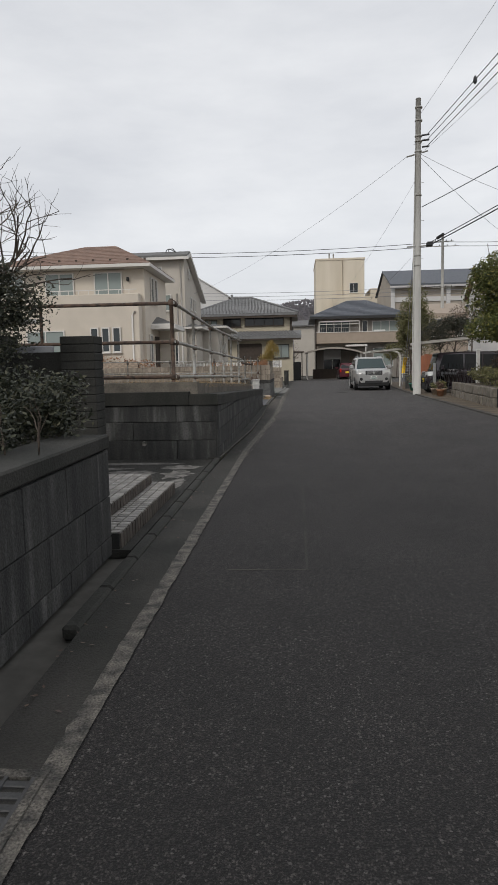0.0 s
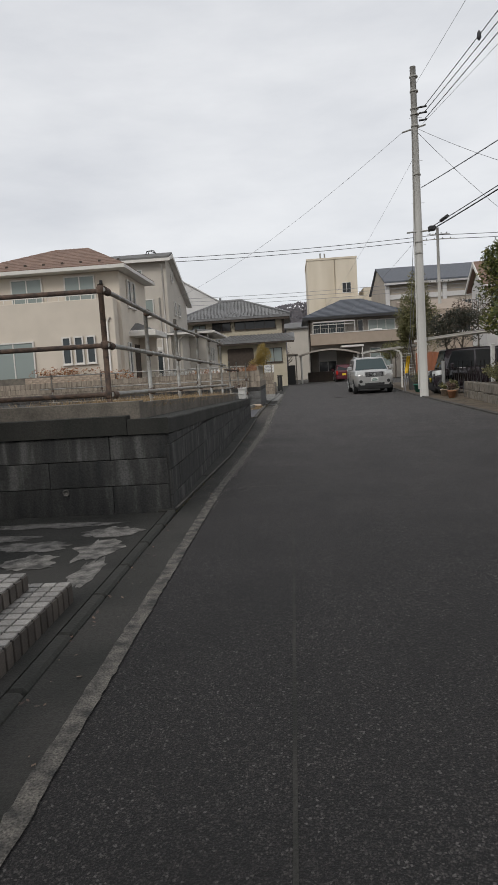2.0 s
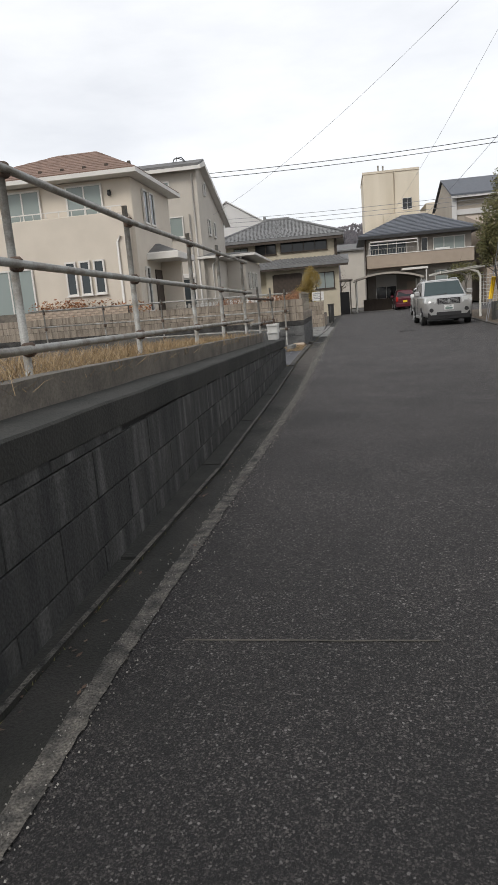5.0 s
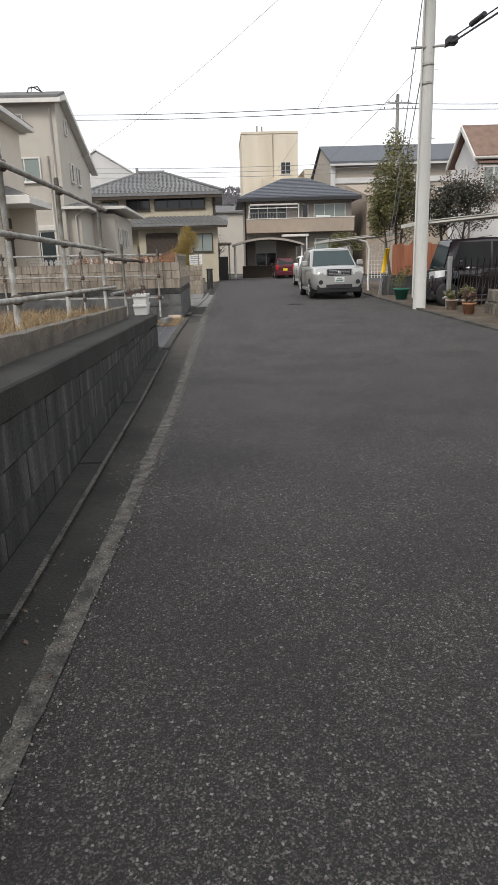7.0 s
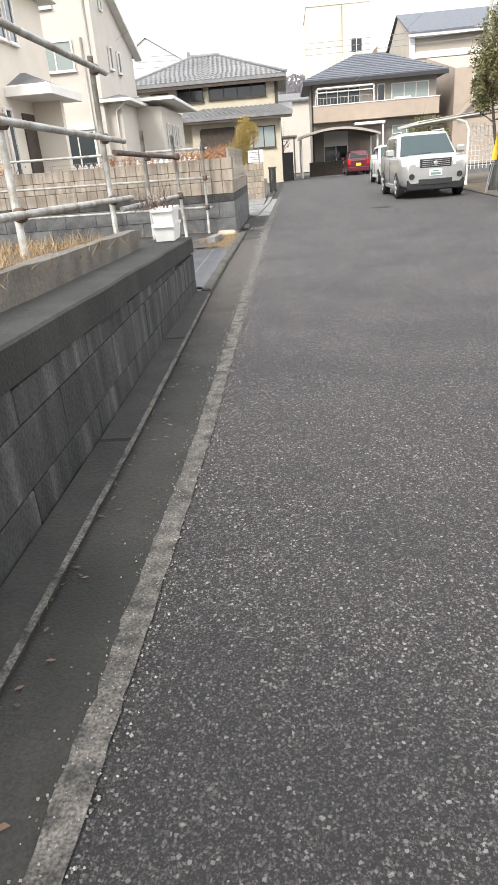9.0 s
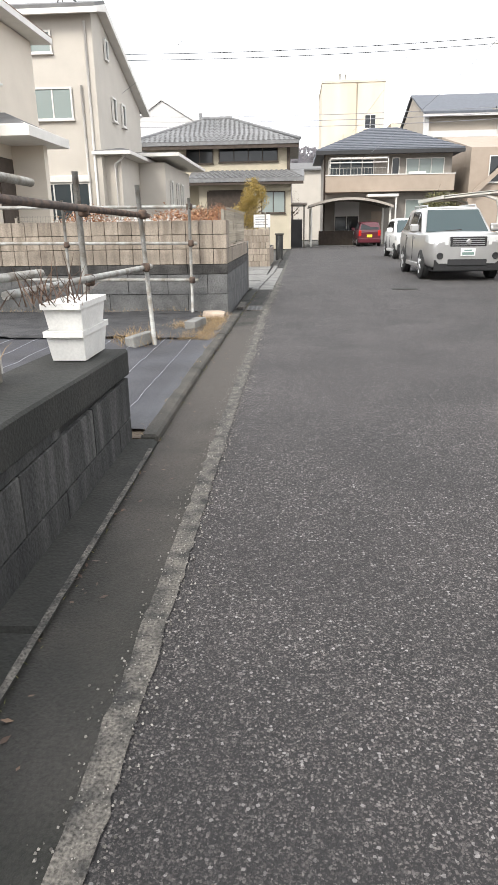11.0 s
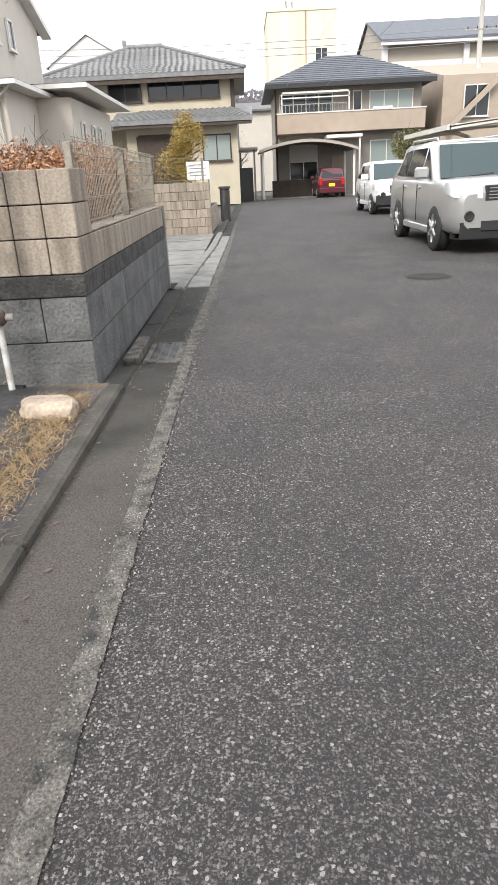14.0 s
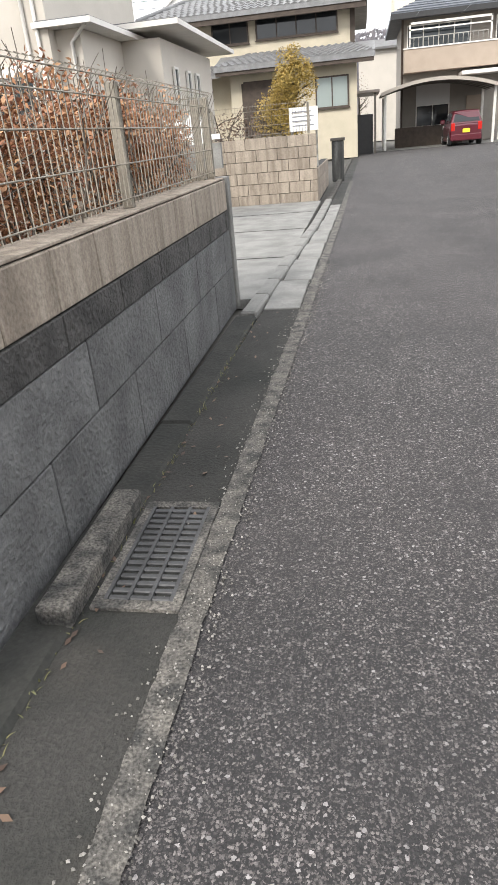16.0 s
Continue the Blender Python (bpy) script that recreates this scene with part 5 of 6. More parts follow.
def plant(name, label, category, crowns, material, trunk=None, bark=None, seed=1, size=0.05, n=2500):
    """A shrub or tree: trunk with limbs, and crowns given as (centre, radii)."""
    r = random.Random(seed)
    base = trunk or crowns[0][0]
    ob = thing(name, label, category)
    bm = bmesh.new()
    for c, rad in crowns:
        root = Vector((base[0], base[1], base[2] if trunk else 0.0))
        tip = Vector(c)
        midp = root.lerp(tip, 0.5) + Vector((r.gauss(0, 0.1), r.gauss(0, 0.1), 0))
        th = 0.035 + 0.03 * rad[2]
        tube([root, midp, tip], th, th * 0.4, 8, bm)
        for _ in range(7):
            branches(bm, r, midp.lerp(tip, r.random()), (r.gauss(0, 1), r.gauss(0, 1), 0.5), rad[0] * 0.7, th * 0.35, 1)
    part("trunk", bm, bark or BARK, ob)
    data = ([], [])
    for c, rad in crowns:
        leaves(r, c, rad, n, size, 12, 0.5, data)
    from_lists("crown", data, material, ob)
    return ob


plant("yellow_shrub", "yellowing conical shrub behind the wire fence", "shrub", [((-1.7, 43.2, 2.25), (0.55, 0.5, 0.75)), ((-2.0, 43.3, 1.6), (0.8, 0.6, 0.6))], LEAF_YELLOW, (-1.75, 43.3, 0), seed=3, size=0.028, n=7000)
plant("bare_shrub", "leafless grey-brown shrub at the house corner", "shrub", [((-0.3, 66, 2.6), (0.8, 0.8, 1.6))], LEAF_BROWN, (-0.3, 66, 0), BARK_PALE, 4, 0.03, 500)
plant("garden_shrub", "dark evergreen shrubs by the driveway fence", "shrub", [((-3.2, 42.0, 1.2), (1.2, 0.6, 0.7))], LEAF_BROWN, (-3.2, 42, 0), seed=6, size=0.035, n=1800)

# ---- gutter grates ----
def grate(at, label, cols=2, rows=11, w=0.22, l=0.5):
    g = thing("drain_grate", label, "drain grate", pose(*at))
    f = bmesh.new()
    for a in ((-w / 2 - 0.03, -0.04, w / 2 + 0.03, 0), (-w / 2 - 0.03, l, w / 2 + 0.03, l + 0.04), (-w / 2 - 0.03, 0, -w / 2, l), (w / 2, 0, w / 2 + 0.03, l)):
        box(a[0], a[1], -0.01, a[2], a[3], 0.016, bm=f)
    part("concrete_rim", f, STRIP, g, "speckled concrete rim")
    part("pit", box(-w / 2, 0, -0.02, w / 2, l, -0.006), JOINT_DARK, g)
    for i in range(rows):
        y = l * (i + 0.5) / rows
        part("bar", box(-w / 2 + 0.012, y - l / rows * 0.28, -0.004, w / 2 - 0.012, y + l / rows * 0.28, 0.013, 0.003), GRATE_STEEL, g)
    for i in range(cols + 1):
        x = -w / 2 + 0.006 + (w - 0.012) * i / cols
        part("rib", box(x - 0.006, 0, -0.004, x + 0.006, l, 0.017), GRATE_STEEL, g)
    return g


grate((-0.795, 27.68, 0), "steel bar drain grate set in the gutter", 3, 15, 0.22, 0.54)
grate((-1.02, 1.3, 0), "steel bar drain grate set in the gutter", 3, 10, 0.28, 0.55)
cb = thing("kerb_block", "speckled concrete kerb block beside the drain", "kerb")
part("body", box(-1.06, 27.55, 0.0, -0.955, 28.25, 0.08, 0.01), STRIP, cb)
lidt = thing("gutter_cover", "row of pale concrete gutter covers", "drain cover")
for i in range(7):
    y = 31.2 + i * 1.05
    part("cover", box(in_x(y) + 0.02, y, -0.01, out_x(y) - 0.09, y + 1.03, 0.018, 0.006), CONCRETE, lidt)
mh = thing("manhole_cover", "round worn iron manhole cover in the asphalt", "manhole cover", pose(2.14, 31.2, 0.001))
part("lid", lathe([(0.25, -0.01), (0.25, 0.004), (0.0, 0.004)], 24), GUTTER, mh)
part("ring", lathe([(0.28, -0.01), (0.28, 0.003), (0.255, 0.003), (0.255, -0.01)], 24), GUTTER, mh)

# ---- near left: planted wall, steps, pillar ----
lw = bmesh.new()
box(-1.72, -12, -0.05, -1.41, 4.42, 0.74, bm=lw)
box(-6, 4.12, -0.05, -1.41, 4.42, 0.74, bm=lw)
wall_n = structure("wall_planter", lw, JOINT_DARK, "dark mossy concrete block planter wall", "wall")
part("coping", box(-1.74, -12, 0.74, -1.37, 4.46, 0.84, 0.012), CAP_DARK, wall_n, "mossy coping")
block_face(wall_n, "block", BLOCK_DARK, "y", -1.38, -6, 4.45, [(-0.03, 0.11), (0.11, 0.40), (0.40, 0.735)], 0.6, top=lambda y: 0.735)
structure("planter_soil", box(-6, -12, -0.05, -1.72, 4.12, 0.74), SOIL, "dark soil of the raised bed", "ground")
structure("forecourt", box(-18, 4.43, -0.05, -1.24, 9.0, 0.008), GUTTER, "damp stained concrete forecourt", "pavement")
rngp = random.Random(31)
for i, (x, y, rx, ry) in enumerate(((-1.55, 8.25, 0.26, 0.18), (-2.2, 8.6, 0.6, 0.1), (-1.52, 7.7, 0.18, 0.3), (-2.7, 8.15, 0.5, 0.12), (-1.42, 7.1, 0.09, 0.34), (-3.4, 8.6, 0.6, 0.12), (-2.1, 7.85, 0.3, 0.14), (-1.95, 7.4, 0.2, 0.2))):
    bm = bmesh.new()
    bm.faces.new([bm.verts.new((x + math.cos(a) * rx * (1 + 0.7 * noise.noise((math.cos(a) * 2, math.sin(a) * 2, i * 3))), y + math.sin(a) * ry * (1 + 0.7 * noise.noise((math.sin(a) * 3, math.cos(a) * 3, i))), 0.0125)) for a in [k * math.tau / 40 for k in range(40)]])
    structure("cement_patch", bm, CEMENT, "pale worn cement smear on the forecourt", "pavement")


def tiled_step(x0, x1, y0, y1, z0, z1, label):
    """A step of small tiles: dark edging tiles on the risers, pale tiles above."""
    s = tagged(link("step", box(x0, y0, z0, x1 - 0.01, y1 - 0.01, z1 - 0.01), JOINT_DARK), label, "step", kind="structure")
    t = 0.085
    nx, ny = round((x1 - x0) / t), round((y1 - y0) / t)
    tx, ty = (x1 - x0) / nx, (y1 - y0) / ny

    def mesh_of(bm, m):
        me = bpy.data.meshes.new("tile"); bm.to_mesh(me); bm.free(); me.materials.append(m)
        return me
    flat = mesh_of(box(0.005, 0.01, -0.012, tx - 0.005, ty - 0.01, 0, 0.002), TILE_PALE)
    side = mesh_of(box(-0.012, 0.01, 0.006, 0, ty - 0.01, z1 - z0 - 0.012, 0.002), TILE_DARK)
    endt = mesh_of(box(0.005, -0.0, 0, tx - 0.005, 0.012, z1 - z0 - 0.012, 0.002), TILE_DARK)
    for i in range(nx):
        if x0 + i * tx < -3.2:
            continue
        for j in range(ny):
            piece("tile", flat, s, pose(x0 + i * tx, y0 + j * ty, z1))
    for j in range(ny):
        piece("tile", side, s, pose(x1 + 0.003, y0 + j * ty, z0))
    for i in range(nx):
        if x0 + i * tx >= -3.2:
            piece("tile", endt, s, pose(x0 + i * tx, y1 + 0.002 - 0.012, z0))
    return s


tiled_step(-4.0, -1.32, 4.46, 6.55, 0.0, 0.13, "lower entrance step of pale tiles with brown edging")
tiled_step(-4.0, -1.53, 4.46, 6.42, 0.13, 0.235, "upper entrance step of pale tiles with brown edging")
pil = thing("gate_pillar", "dark grey ribbed block gate pillar beside the steps", "pillar", pose(-2.42, 7.1, 0))
part("core", box(-0.18, -0.14, 0, 0.18, 0.14, 1.66, 0.005), JOINT_DARK, pil)
me = bpy.data.meshes.new("block")
b_ = box(-0.19, -0.155, 0.003, 0.19, 0.155, 0.089, 0.006)
b_.to_mesh(me); b_.free(); me.materials.append(CAP_DARK)
for i in range(18):
    piece("block", me, pil, pose(0, 0, 0.02 + i * 0.0915))
structure("wall_gate", box(-6, 7.05, 0, -2.6, 7.2, 1.5), CAP_DARK, "dark wall behind the planted bed", "wall")

rngt = random.Random(41)
data = ([], [])
for c, rad, n in (((-1.85, 4.4, 1.02), (0.42, 0.5, 0.34), 5200), ((-2.0, 3.3, 1.0), (0.5, 0.8, 0.34), 7000), ((-2.1, 2.0, 1.0), (0.55, 1.0, 0.36), 7000), ((-2.3, 0.2, 1.0), (0.6, 1.3, 0.36), 4000), ((-2.55, 4.8, 1.2), (0.6, 0.6, 0.5), 6500)):
    leaves(rngt, c, rad, n, 0.019, 12, 0.3, data)
hed = thing("azalea_hedge", "dark green and bronze low hedge on the raised bed", "hedge")
from_lists("foliage", data, LEAF_DARK, hed)
tb = bmesh.new()
for k in range(26):
    branches(tb, rngt, (-2.0 + rngt.gauss(0, 0.2), rngt.uniform(-0.5, 4.6), 0.7), (rngt.gauss(0, 0.4), rngt.gauss(0, 0.4), 1), 0.35, 0.008, 1)
part("twigs", tb, BARK, hed)
tr = thing("garden_tree", "dark evergreen tree by the gate pillar", "tree", pose(0, 0, 0))
tb = bmesh.new()
branches(tb, rngt, (-3.35, 6.2, 0), (0.05, 0, 1), 1.7, 0.07, 2, None, 0.5)
part("trunk", tb, BARK, tr)
data = ([], [])
leaves(rngt, (-3.25, 6.3, 1.95), (0.72, 0.6, 0.66), 15000, 0.022, 14, 0.3, data)
from_lists("crown", data, LEAF_DARK, tr)
bt = thing("bare_tree", "leafless tree with crooked twigs against the sky", "tree")
tb = bmesh.new()
tube([(-4.1, 7.6, 0), (-4.0, 7.6, 1.4), (-3.9, 7.5, 2.4)], 0.08, 0.05, 8, tb)
for w in ((0.9, 0, 0.6), (0.7, 0.2, 0.8), (1.1, -0.1, 0.15), (0.3, 0.1, 0.9), (1.0, 0.2, 0.35), (0.9, -0.2, 0.0), (-0.6, 0.1, 0.7), (0.8, 0.3, 0.45)):
    branches(tb, rngt, (-3.95, 7.55, 2.15), w, 0.85, 0.024, 3, None, 0.85, 0.05)
part("trunk", tb, BARK, bt)
nb = thing("neighbour_roof", "grey metal shed roof behind the garden tree", "shed", pose(-4.3, 8.2, 0))
part("roof", prism([(-1.4, 1.75), (0.7, 1.95), (0.7, 2.0), (-1.4, 1.8)], -0.6, 0.6, "y"), PALE_WALL, nb)
part("wall", box(-1.2, -0.4, 0, 0.5, 0.4, 1.76), CAP_DARK, nb)
ep = thing("signboard", "small grey utility board near the pillar", "sign", pose(-3.45, 8.3, 0))
part("panel", box(-0.3, -0.03, 0.9, 0.25, 0.03, 1.62, 0.01), CABLE_PALE, ep)
part("post", tube([(0, 0.05, 0), (0, 0.05, 1.6)], 0.03), PIPE, ep)


# ---- vehicles ----
def wheel(car, x, y, r, w, side):
    t = part("wheel", lathe([(r * 0.62, -w / 2), (r * 0.94, -w / 2), (r, -w * 0.36), (r, w * 0.36), (r * 0.94, w / 2), (r * 0.62, w / 2)], 28), TYRE, car, "black tyre")
    t.matrix_basis = pose(x, y, r, 0, 90 * side, 0)
    bm = lathe([(r * 0.64, w * 0.30), (r * 0.70, w * 0.48), (r * 0.60, w * 0.5), (r * 0.52, w * 0.3)], 28)
    part("rim", bm, ALLOY, t)
    bm = bmesh.new()
    for k in range(6):
        a = k * math.tau / 6
        ca, sa = math.cos(a), math.sin(a)
        tube([(ca * 0.03, sa * 0.03, w * 0.44), (ca * r * 0.62, sa * r * 0.62, w * 0.42)], 0.048, 0.036, 6, bm)
    lathe([(r * 0.14, w * 0.36), (r * 0.14, w * 0.48), (r * 0.05, w * 0.5)], 12, bm)
    part("spokes", bm, ALLOY, t)
    part("brake_disc", lathe([(r * 0.58, w * 0.1), (r * 0.58, w * 0.16), (0.02, w * 0.16)], 20), TRIM_BLACK, t)


def loft(sections, bm=None, close=True):
    """Skin between cross-sections, each a list of (x, y, z)."""
    bm = bm or bmesh.new()
    rings = [[bm.verts.new(p) for p in s] for s in sections]
    n = len(rings[0])
    for a, b in zip(rings, rings[1:]):
        for k in range(n - 1):
            bm.faces.new((a[k], a[k + 1], b[k + 1], b[k])).smooth = True
    if close:
        bm.faces.new(rings[0]); bm.faces.new(rings[-1][::-1])
    bmesh.ops.recalc_face_normals(bm, faces=bm.faces[:])
    return bm


def car(name, label, m, L, W, H, hood_z, belt, nose, wheel_r, base, paint, ws0, ws1, roof_end, tail, plate, kei=False, tail_view=False):
    """A car whose nose points to -y. ws0, ws1: the windscreen's foot and head; roof_end: where the roof ends; nose: bonnet front height."""
    c = thing(name, label, "car", m)
    h = W / 2
    fa, ra = (L - base) * 0.47, (L - base) * 0.47 + base

    def ring(y, hw, zb, zs, zt):
        return [(-hw * 0.86, y, zb), (-hw * 0.97, y, zb + 0.06), (-hw, y, zb + 0.25), (-hw, y, (zb + zs) / 2 + 0.12), (-hw * 0.985, y, zs - 0.06), (-hw * 0.93, y, zs), (-hw * 0.55, y, zt), (0, y, zt + 0.012),
                (hw * 0.55, y, zt), (hw * 0.93, y, zs), (hw * 0.985, y, zs - 0.06), (hw, y, (zb + zs) / 2 + 0.12), (hw, y, zb + 0.25), (hw * 0.97, y, zb + 0.06), (hw * 0.86, y, zb)]
    zb = 0.30 if not kei else 0.24
    secs = [ring(0.0, h * 0.80, zb + 0.10, nose - 0.16, nose - 0.13), ring(0.07, h * 0.90, zb + 0.02, nose - 0.05, nose - 0.03), ring(0.28, h * 0.97, zb, nose + 0.03, nose + 0.05), ring(0.7, h, zb, (nose + hood_z) / 2 + 0.02, (nose + hood_z) / 2 + 0.05),
            ring(ws0, h, zb, belt, hood_z + 0.02), ring(L * 0.5, h, zb, belt + 0.02, belt + 0.03), ring(L - 0.35, h * 0.99, zb, belt + 0.05, belt + 0.06), ring(L - 0.08, h * 0.95, zb + 0.02, belt + 0.03, belt + 0.04), ring(L, h * 0.88, zb + 0.12, belt - 0.08, belt - 0.06)]
    body = part("body", loft(secs), paint, c)
    # cabin

    def cab(y, hw0, z0, hw1, z1):
        return [(-hw0, y[0], z0), (-hw1, y[1], z1 - 0.05), (-hw1 * 0.9, y[1] + 0.02, z1), (0, y[1] + 0.02, z1 + 0.02), (hw1 * 0.9, y[1] + 0.02, z1), (hw1, y[1], z1 - 0.05), (hw0, y[0], z0)]
    gh = [cab((ws0, ws1), h * 0.93, belt - 0.03, h * 0.76, H - 0.04), cab((L * 0.45, L * 0.45), h * 0.95, belt, h * 0.79, H), cab((roof_end, roof_end), h * 0.95, belt + 0.02, h * 0.78, H - 0.02), cab((tail, roof_end + 0.1), h * 0.92, belt + 0.03, h * 0.74, H - 0.08)]
    part("cabin", loft(gh), paint, c)
    k = 0.012

    def quad(pts, name_, label_="dark window glass", thick=0.0):
        bm = bmesh.new()
        vs = [bm.verts.new(p) for p in pts]
        bm.faces.new(vs)
        bmesh.ops.recalc_face_normals(bm, faces=bm.faces[:])
        q = bmesh.ops.extrude_face_region(bm, geom=bm.faces[:])
        bmesh.ops.translate(bm, vec=(0, 0, -0.006), verts=[v for v in q["geom"] if isinstance(v, bmesh.types.BMVert)])
        return part(name_, bm, GLASS_DARK if not name_.startswith("wind") else SCREEN, c, label_)
    z0, z1 = belt + 0.02, H - 0.10
    f = lambda z: (z - (belt - 0.03)) / (H - 0.09 - (belt - 0.03))
    wy = lambda z: ws0 + (ws1 - ws0) * f(z)
    hx = lambda z: h * (0.93 + (0.76 - 0.93) * f(z))
    quad([(-hx(z0) + 0.07, wy(z0) - k, z0 + 0.02), (hx(z0) - 0.07, wy(z0) - k, z0 + 0.02), (hx(z1) - 0.06, wy(z1) - k, z1 + 0.03), (-hx(z1) + 0.06, wy(z1) - k, z1 + 0.03)], "windscreen", "grey-blue windscreen glass")
    for s in (-1, 1):
        sx = lambda z: s * (h * (0.95 + (0.79 - 0.95) * f(z)) + k)
        ys_ = [wy(z0) + 0.30, L * 0.45, L * 0.47, L * 0.68, L * 0.70, roof_end - 0.12]
        quad([(sx(z0), ys_[0] - 0.12, z0 + 0.03), (sx(z0), ys_[1], z0 + 0.04), (sx(z1), ys_[1], z1), (sx(z1), max(wy(z1) + 0.22, ys_[0]), z1)], "side_window")
        quad([(sx(z0), ys_[2], z0 + 0.04), (sx(z0), ys_[3], z0 + 0.05), (sx(z1), ys_[3], z1), (sx(z1), ys_[2], z1)], "side_window")
        quad([(sx(z0), ys_[4], z0 + 0.05), (sx(z0), ys_[5] + 0.15, z0 + 0.07), (sx(z1), ys_[5] - 0.05, z1 - 0.03), (sx(z1), ys_[4], z1)], "side_window")
        part("mirror", box(s * h - 0.02 if s > 0 else -h - 0.20, ws0 + 0.28, belt + 0.03, s * h + 0.20 if s > 0 else -h + 0.02, ws0 + 0.42, belt + 0.22, 0.035), paint, c)
        part("sill", box(s * h * 0.93 - 0.05, fa + wheel_r + 0.05, zb - 0.06, s * h * 0.93 + 0.05, ra - wheel_r - 0.05, zb + 0.06, 0.02), paint, c)
        for y in (L * 0.46, L * 0.69):
            part("door_handle", box(s * h - 0.012, y - 0.22, belt - 0.13, s * h + 0.028, y - 0.05, belt - 0.09, 0.008), paint, c)
            part("door_seam", box(s * h - 0.01, y, zb + 0.1, s * h + 0.004, y + 0.012, belt - 0.06), TRIM_BLACK, c)
        for y in (fa, ra):
            arch = lathe([(wheel_r + 0.022, -0.02), (wheel_r + 0.022, 0.006), (0.05, 0.006)], 28)
            a = part("wheel_arch", arch, TRIM_BLACK, c)
            a.matrix_basis = pose(s * (h - 0.012), y, wheel_r + 0.02, 0, 90 * s, 0)
            wheel(c, s * (h - 0.085), y, wheel_r, 0.2, s)
        lampz = nose - 0.13
        part("headlight", loft([[(s * h * 0.50, -0.015, lampz - 0.08), (s * h * 0.52, -0.012, lampz + 0.10), (s * h * 0.88, 0.05, lampz + 0.13), (s * h * 0.93, 0.06, lampz - 0.06)], [(s * h * 0.55, 0.2, lampz - 0.09), (s * h * 0.57, 0.2, lampz + 0.13), (s * h * 1.0, 0.42, lampz + 0.15), (s * h * 1.012, 0.40, lampz + 0.0)]]), LAMP_GLASS, c, "clear headlight")
        part("fog_lamp", lathe([(0.075, -0.02), (0.075, 0.02), (0.055, 0.03), (0.05, 0.012)], 14, at=(0, 0, 0)), TRIM_BLACK, c).matrix_basis = pose(s * h * 0.70, 0.0, zb + 0.27, 90, 0, 0)
        part("tail_light", box(s * h * 0.80 - 0.09, L - 0.11, belt - 0.28, s * h * 0.80 + 0.09, L + 0.012, belt + 0.06, 0.02), LAMP_RED, c, "red tail light")
    gr = bmesh.new()
    for i in range(4):
        box(-h * 0.40, -0.014, nose - 0.215 + i * 0.046, h * 0.40, 0.03, nose - 0.203 + i * 0.046, bm=gr)
    part("grille", gr, ALLOY, c)
    part("grille_back", box(-h * 0.46, -0.006, nose - 0.25, h * 0.46, 0.06, nose - 0.03, 0.01), TRIM_BLACK, c, "black grille")
    part("badge", lathe([(0.055, -0.006), (0.055, 0.006), (0.03, 0.008)], 14), ALLOY, c).matrix_basis = pose(0, -0.018, nose - 0.14, 90, 0, 0)
    part("bumper_guard", loft([[(-h * 0.84, 0.0, zb + 0.18), (h * 0.84, 0.0, zb + 0.18), (h * 0.84, 0.03, zb - 0.06), (-h * 0.84, 0.03, zb - 0.06)], [(-h * 0.9, 0.3, zb + 0.13), (h * 0.9, 0.3, zb + 0.13), (h * 0.9, 0.3, zb - 0.06), (-h * 0.9, 0.3, zb - 0.06)]]), TRIM_BLACK, c, "black lower bumper")
    part("intake", box(-h * 0.5, -0.005, zb + 0.05, h * 0.5, 0.06, zb + 0.2, 0.01), TRIM_BLACK, c)
    py = -0.028
    pl = part("number_plate", box(-0.165, py, nose - 0.45, 0.165, py + 0.012, nose - 0.285, 0.003), plate, c, "number plate")
    ink = PLATE_INK if plate is PLATE_WHITE else INK
    part("plate_bars", box(-0.13, py - 0.003, nose - 0.43, 0.13, py, nose - 0.37, bm=box(-0.09, py - 0.003, nose - 0.345, 0.09, py, nose - 0.315)), ink, pl)
    part("rear_window", loft([[(-h * 0.78, tail + 0.012 - 0.02, belt + 0.1), (h * 0.78, tail + 0.012 - 0.02, belt + 0.1)], [(-h * 0.68, roof_end + 0.13, H - 0.16), (h * 0.68, roof_end + 0.13, H - 0.16)]], close=False), GLASS_DARK, c)
    part("rear_bumper", box(-h * 0.93, L - 0.12, zb - 0.02, h * 0.93, L + 0.03, zb + 0.26, 0.03), paint, c)
    part("rear_plate", box(-0.165, L + 0.005, zb + 0.32, 0.165, L + 0.02, zb + 0.485, 0.003), plate, c, "number plate")
    part("underbody", box(-h * 0.8, 0.3, 0.2, h * 0.8, L - 0.3, zb + 0.1), TRIM_BLACK, c)
    wip = tube([(-0.5, ws0 - 0.03, belt + 0.03), (0.1, ws0 + 0.03, belt + 0.08)], 0.012)
    part("wiper", wip, TRIM_BLACK, c)
    return c


suv = car("suv", "silver sport utility vehicle parked facing the walker", pose(3.82, 33.05, 0, 0, 0, 0), 4.6, 1.79, 1.68, 1.08, 1.06, 1.02, 0.35, 2.63, SILVER, 1.15, 1.85, 3.9, 4.45, PLATE_WHITE)
for s in (-1, 1):
    part("roof_rail", tube([(s * 0.60, 1.95, 1.64), (s * 0.60, 2.05, 1.72), (s * 0.60, 3.7, 1.73), (s * 0.60, 3.85, 1.65)], 0.022), ALLOY, suv)
hatch = car("hatchback", "white hatchback with a black lower bumper, parked", pose(4.6, 43.6, 0), 3.9, 1.69, 1.52, 0.98, 0.95, 0.86, 0.3, 2.45, WHITE_CAR, 0.95, 1.75, 3.4, 3.8, PLATE_WHITE)
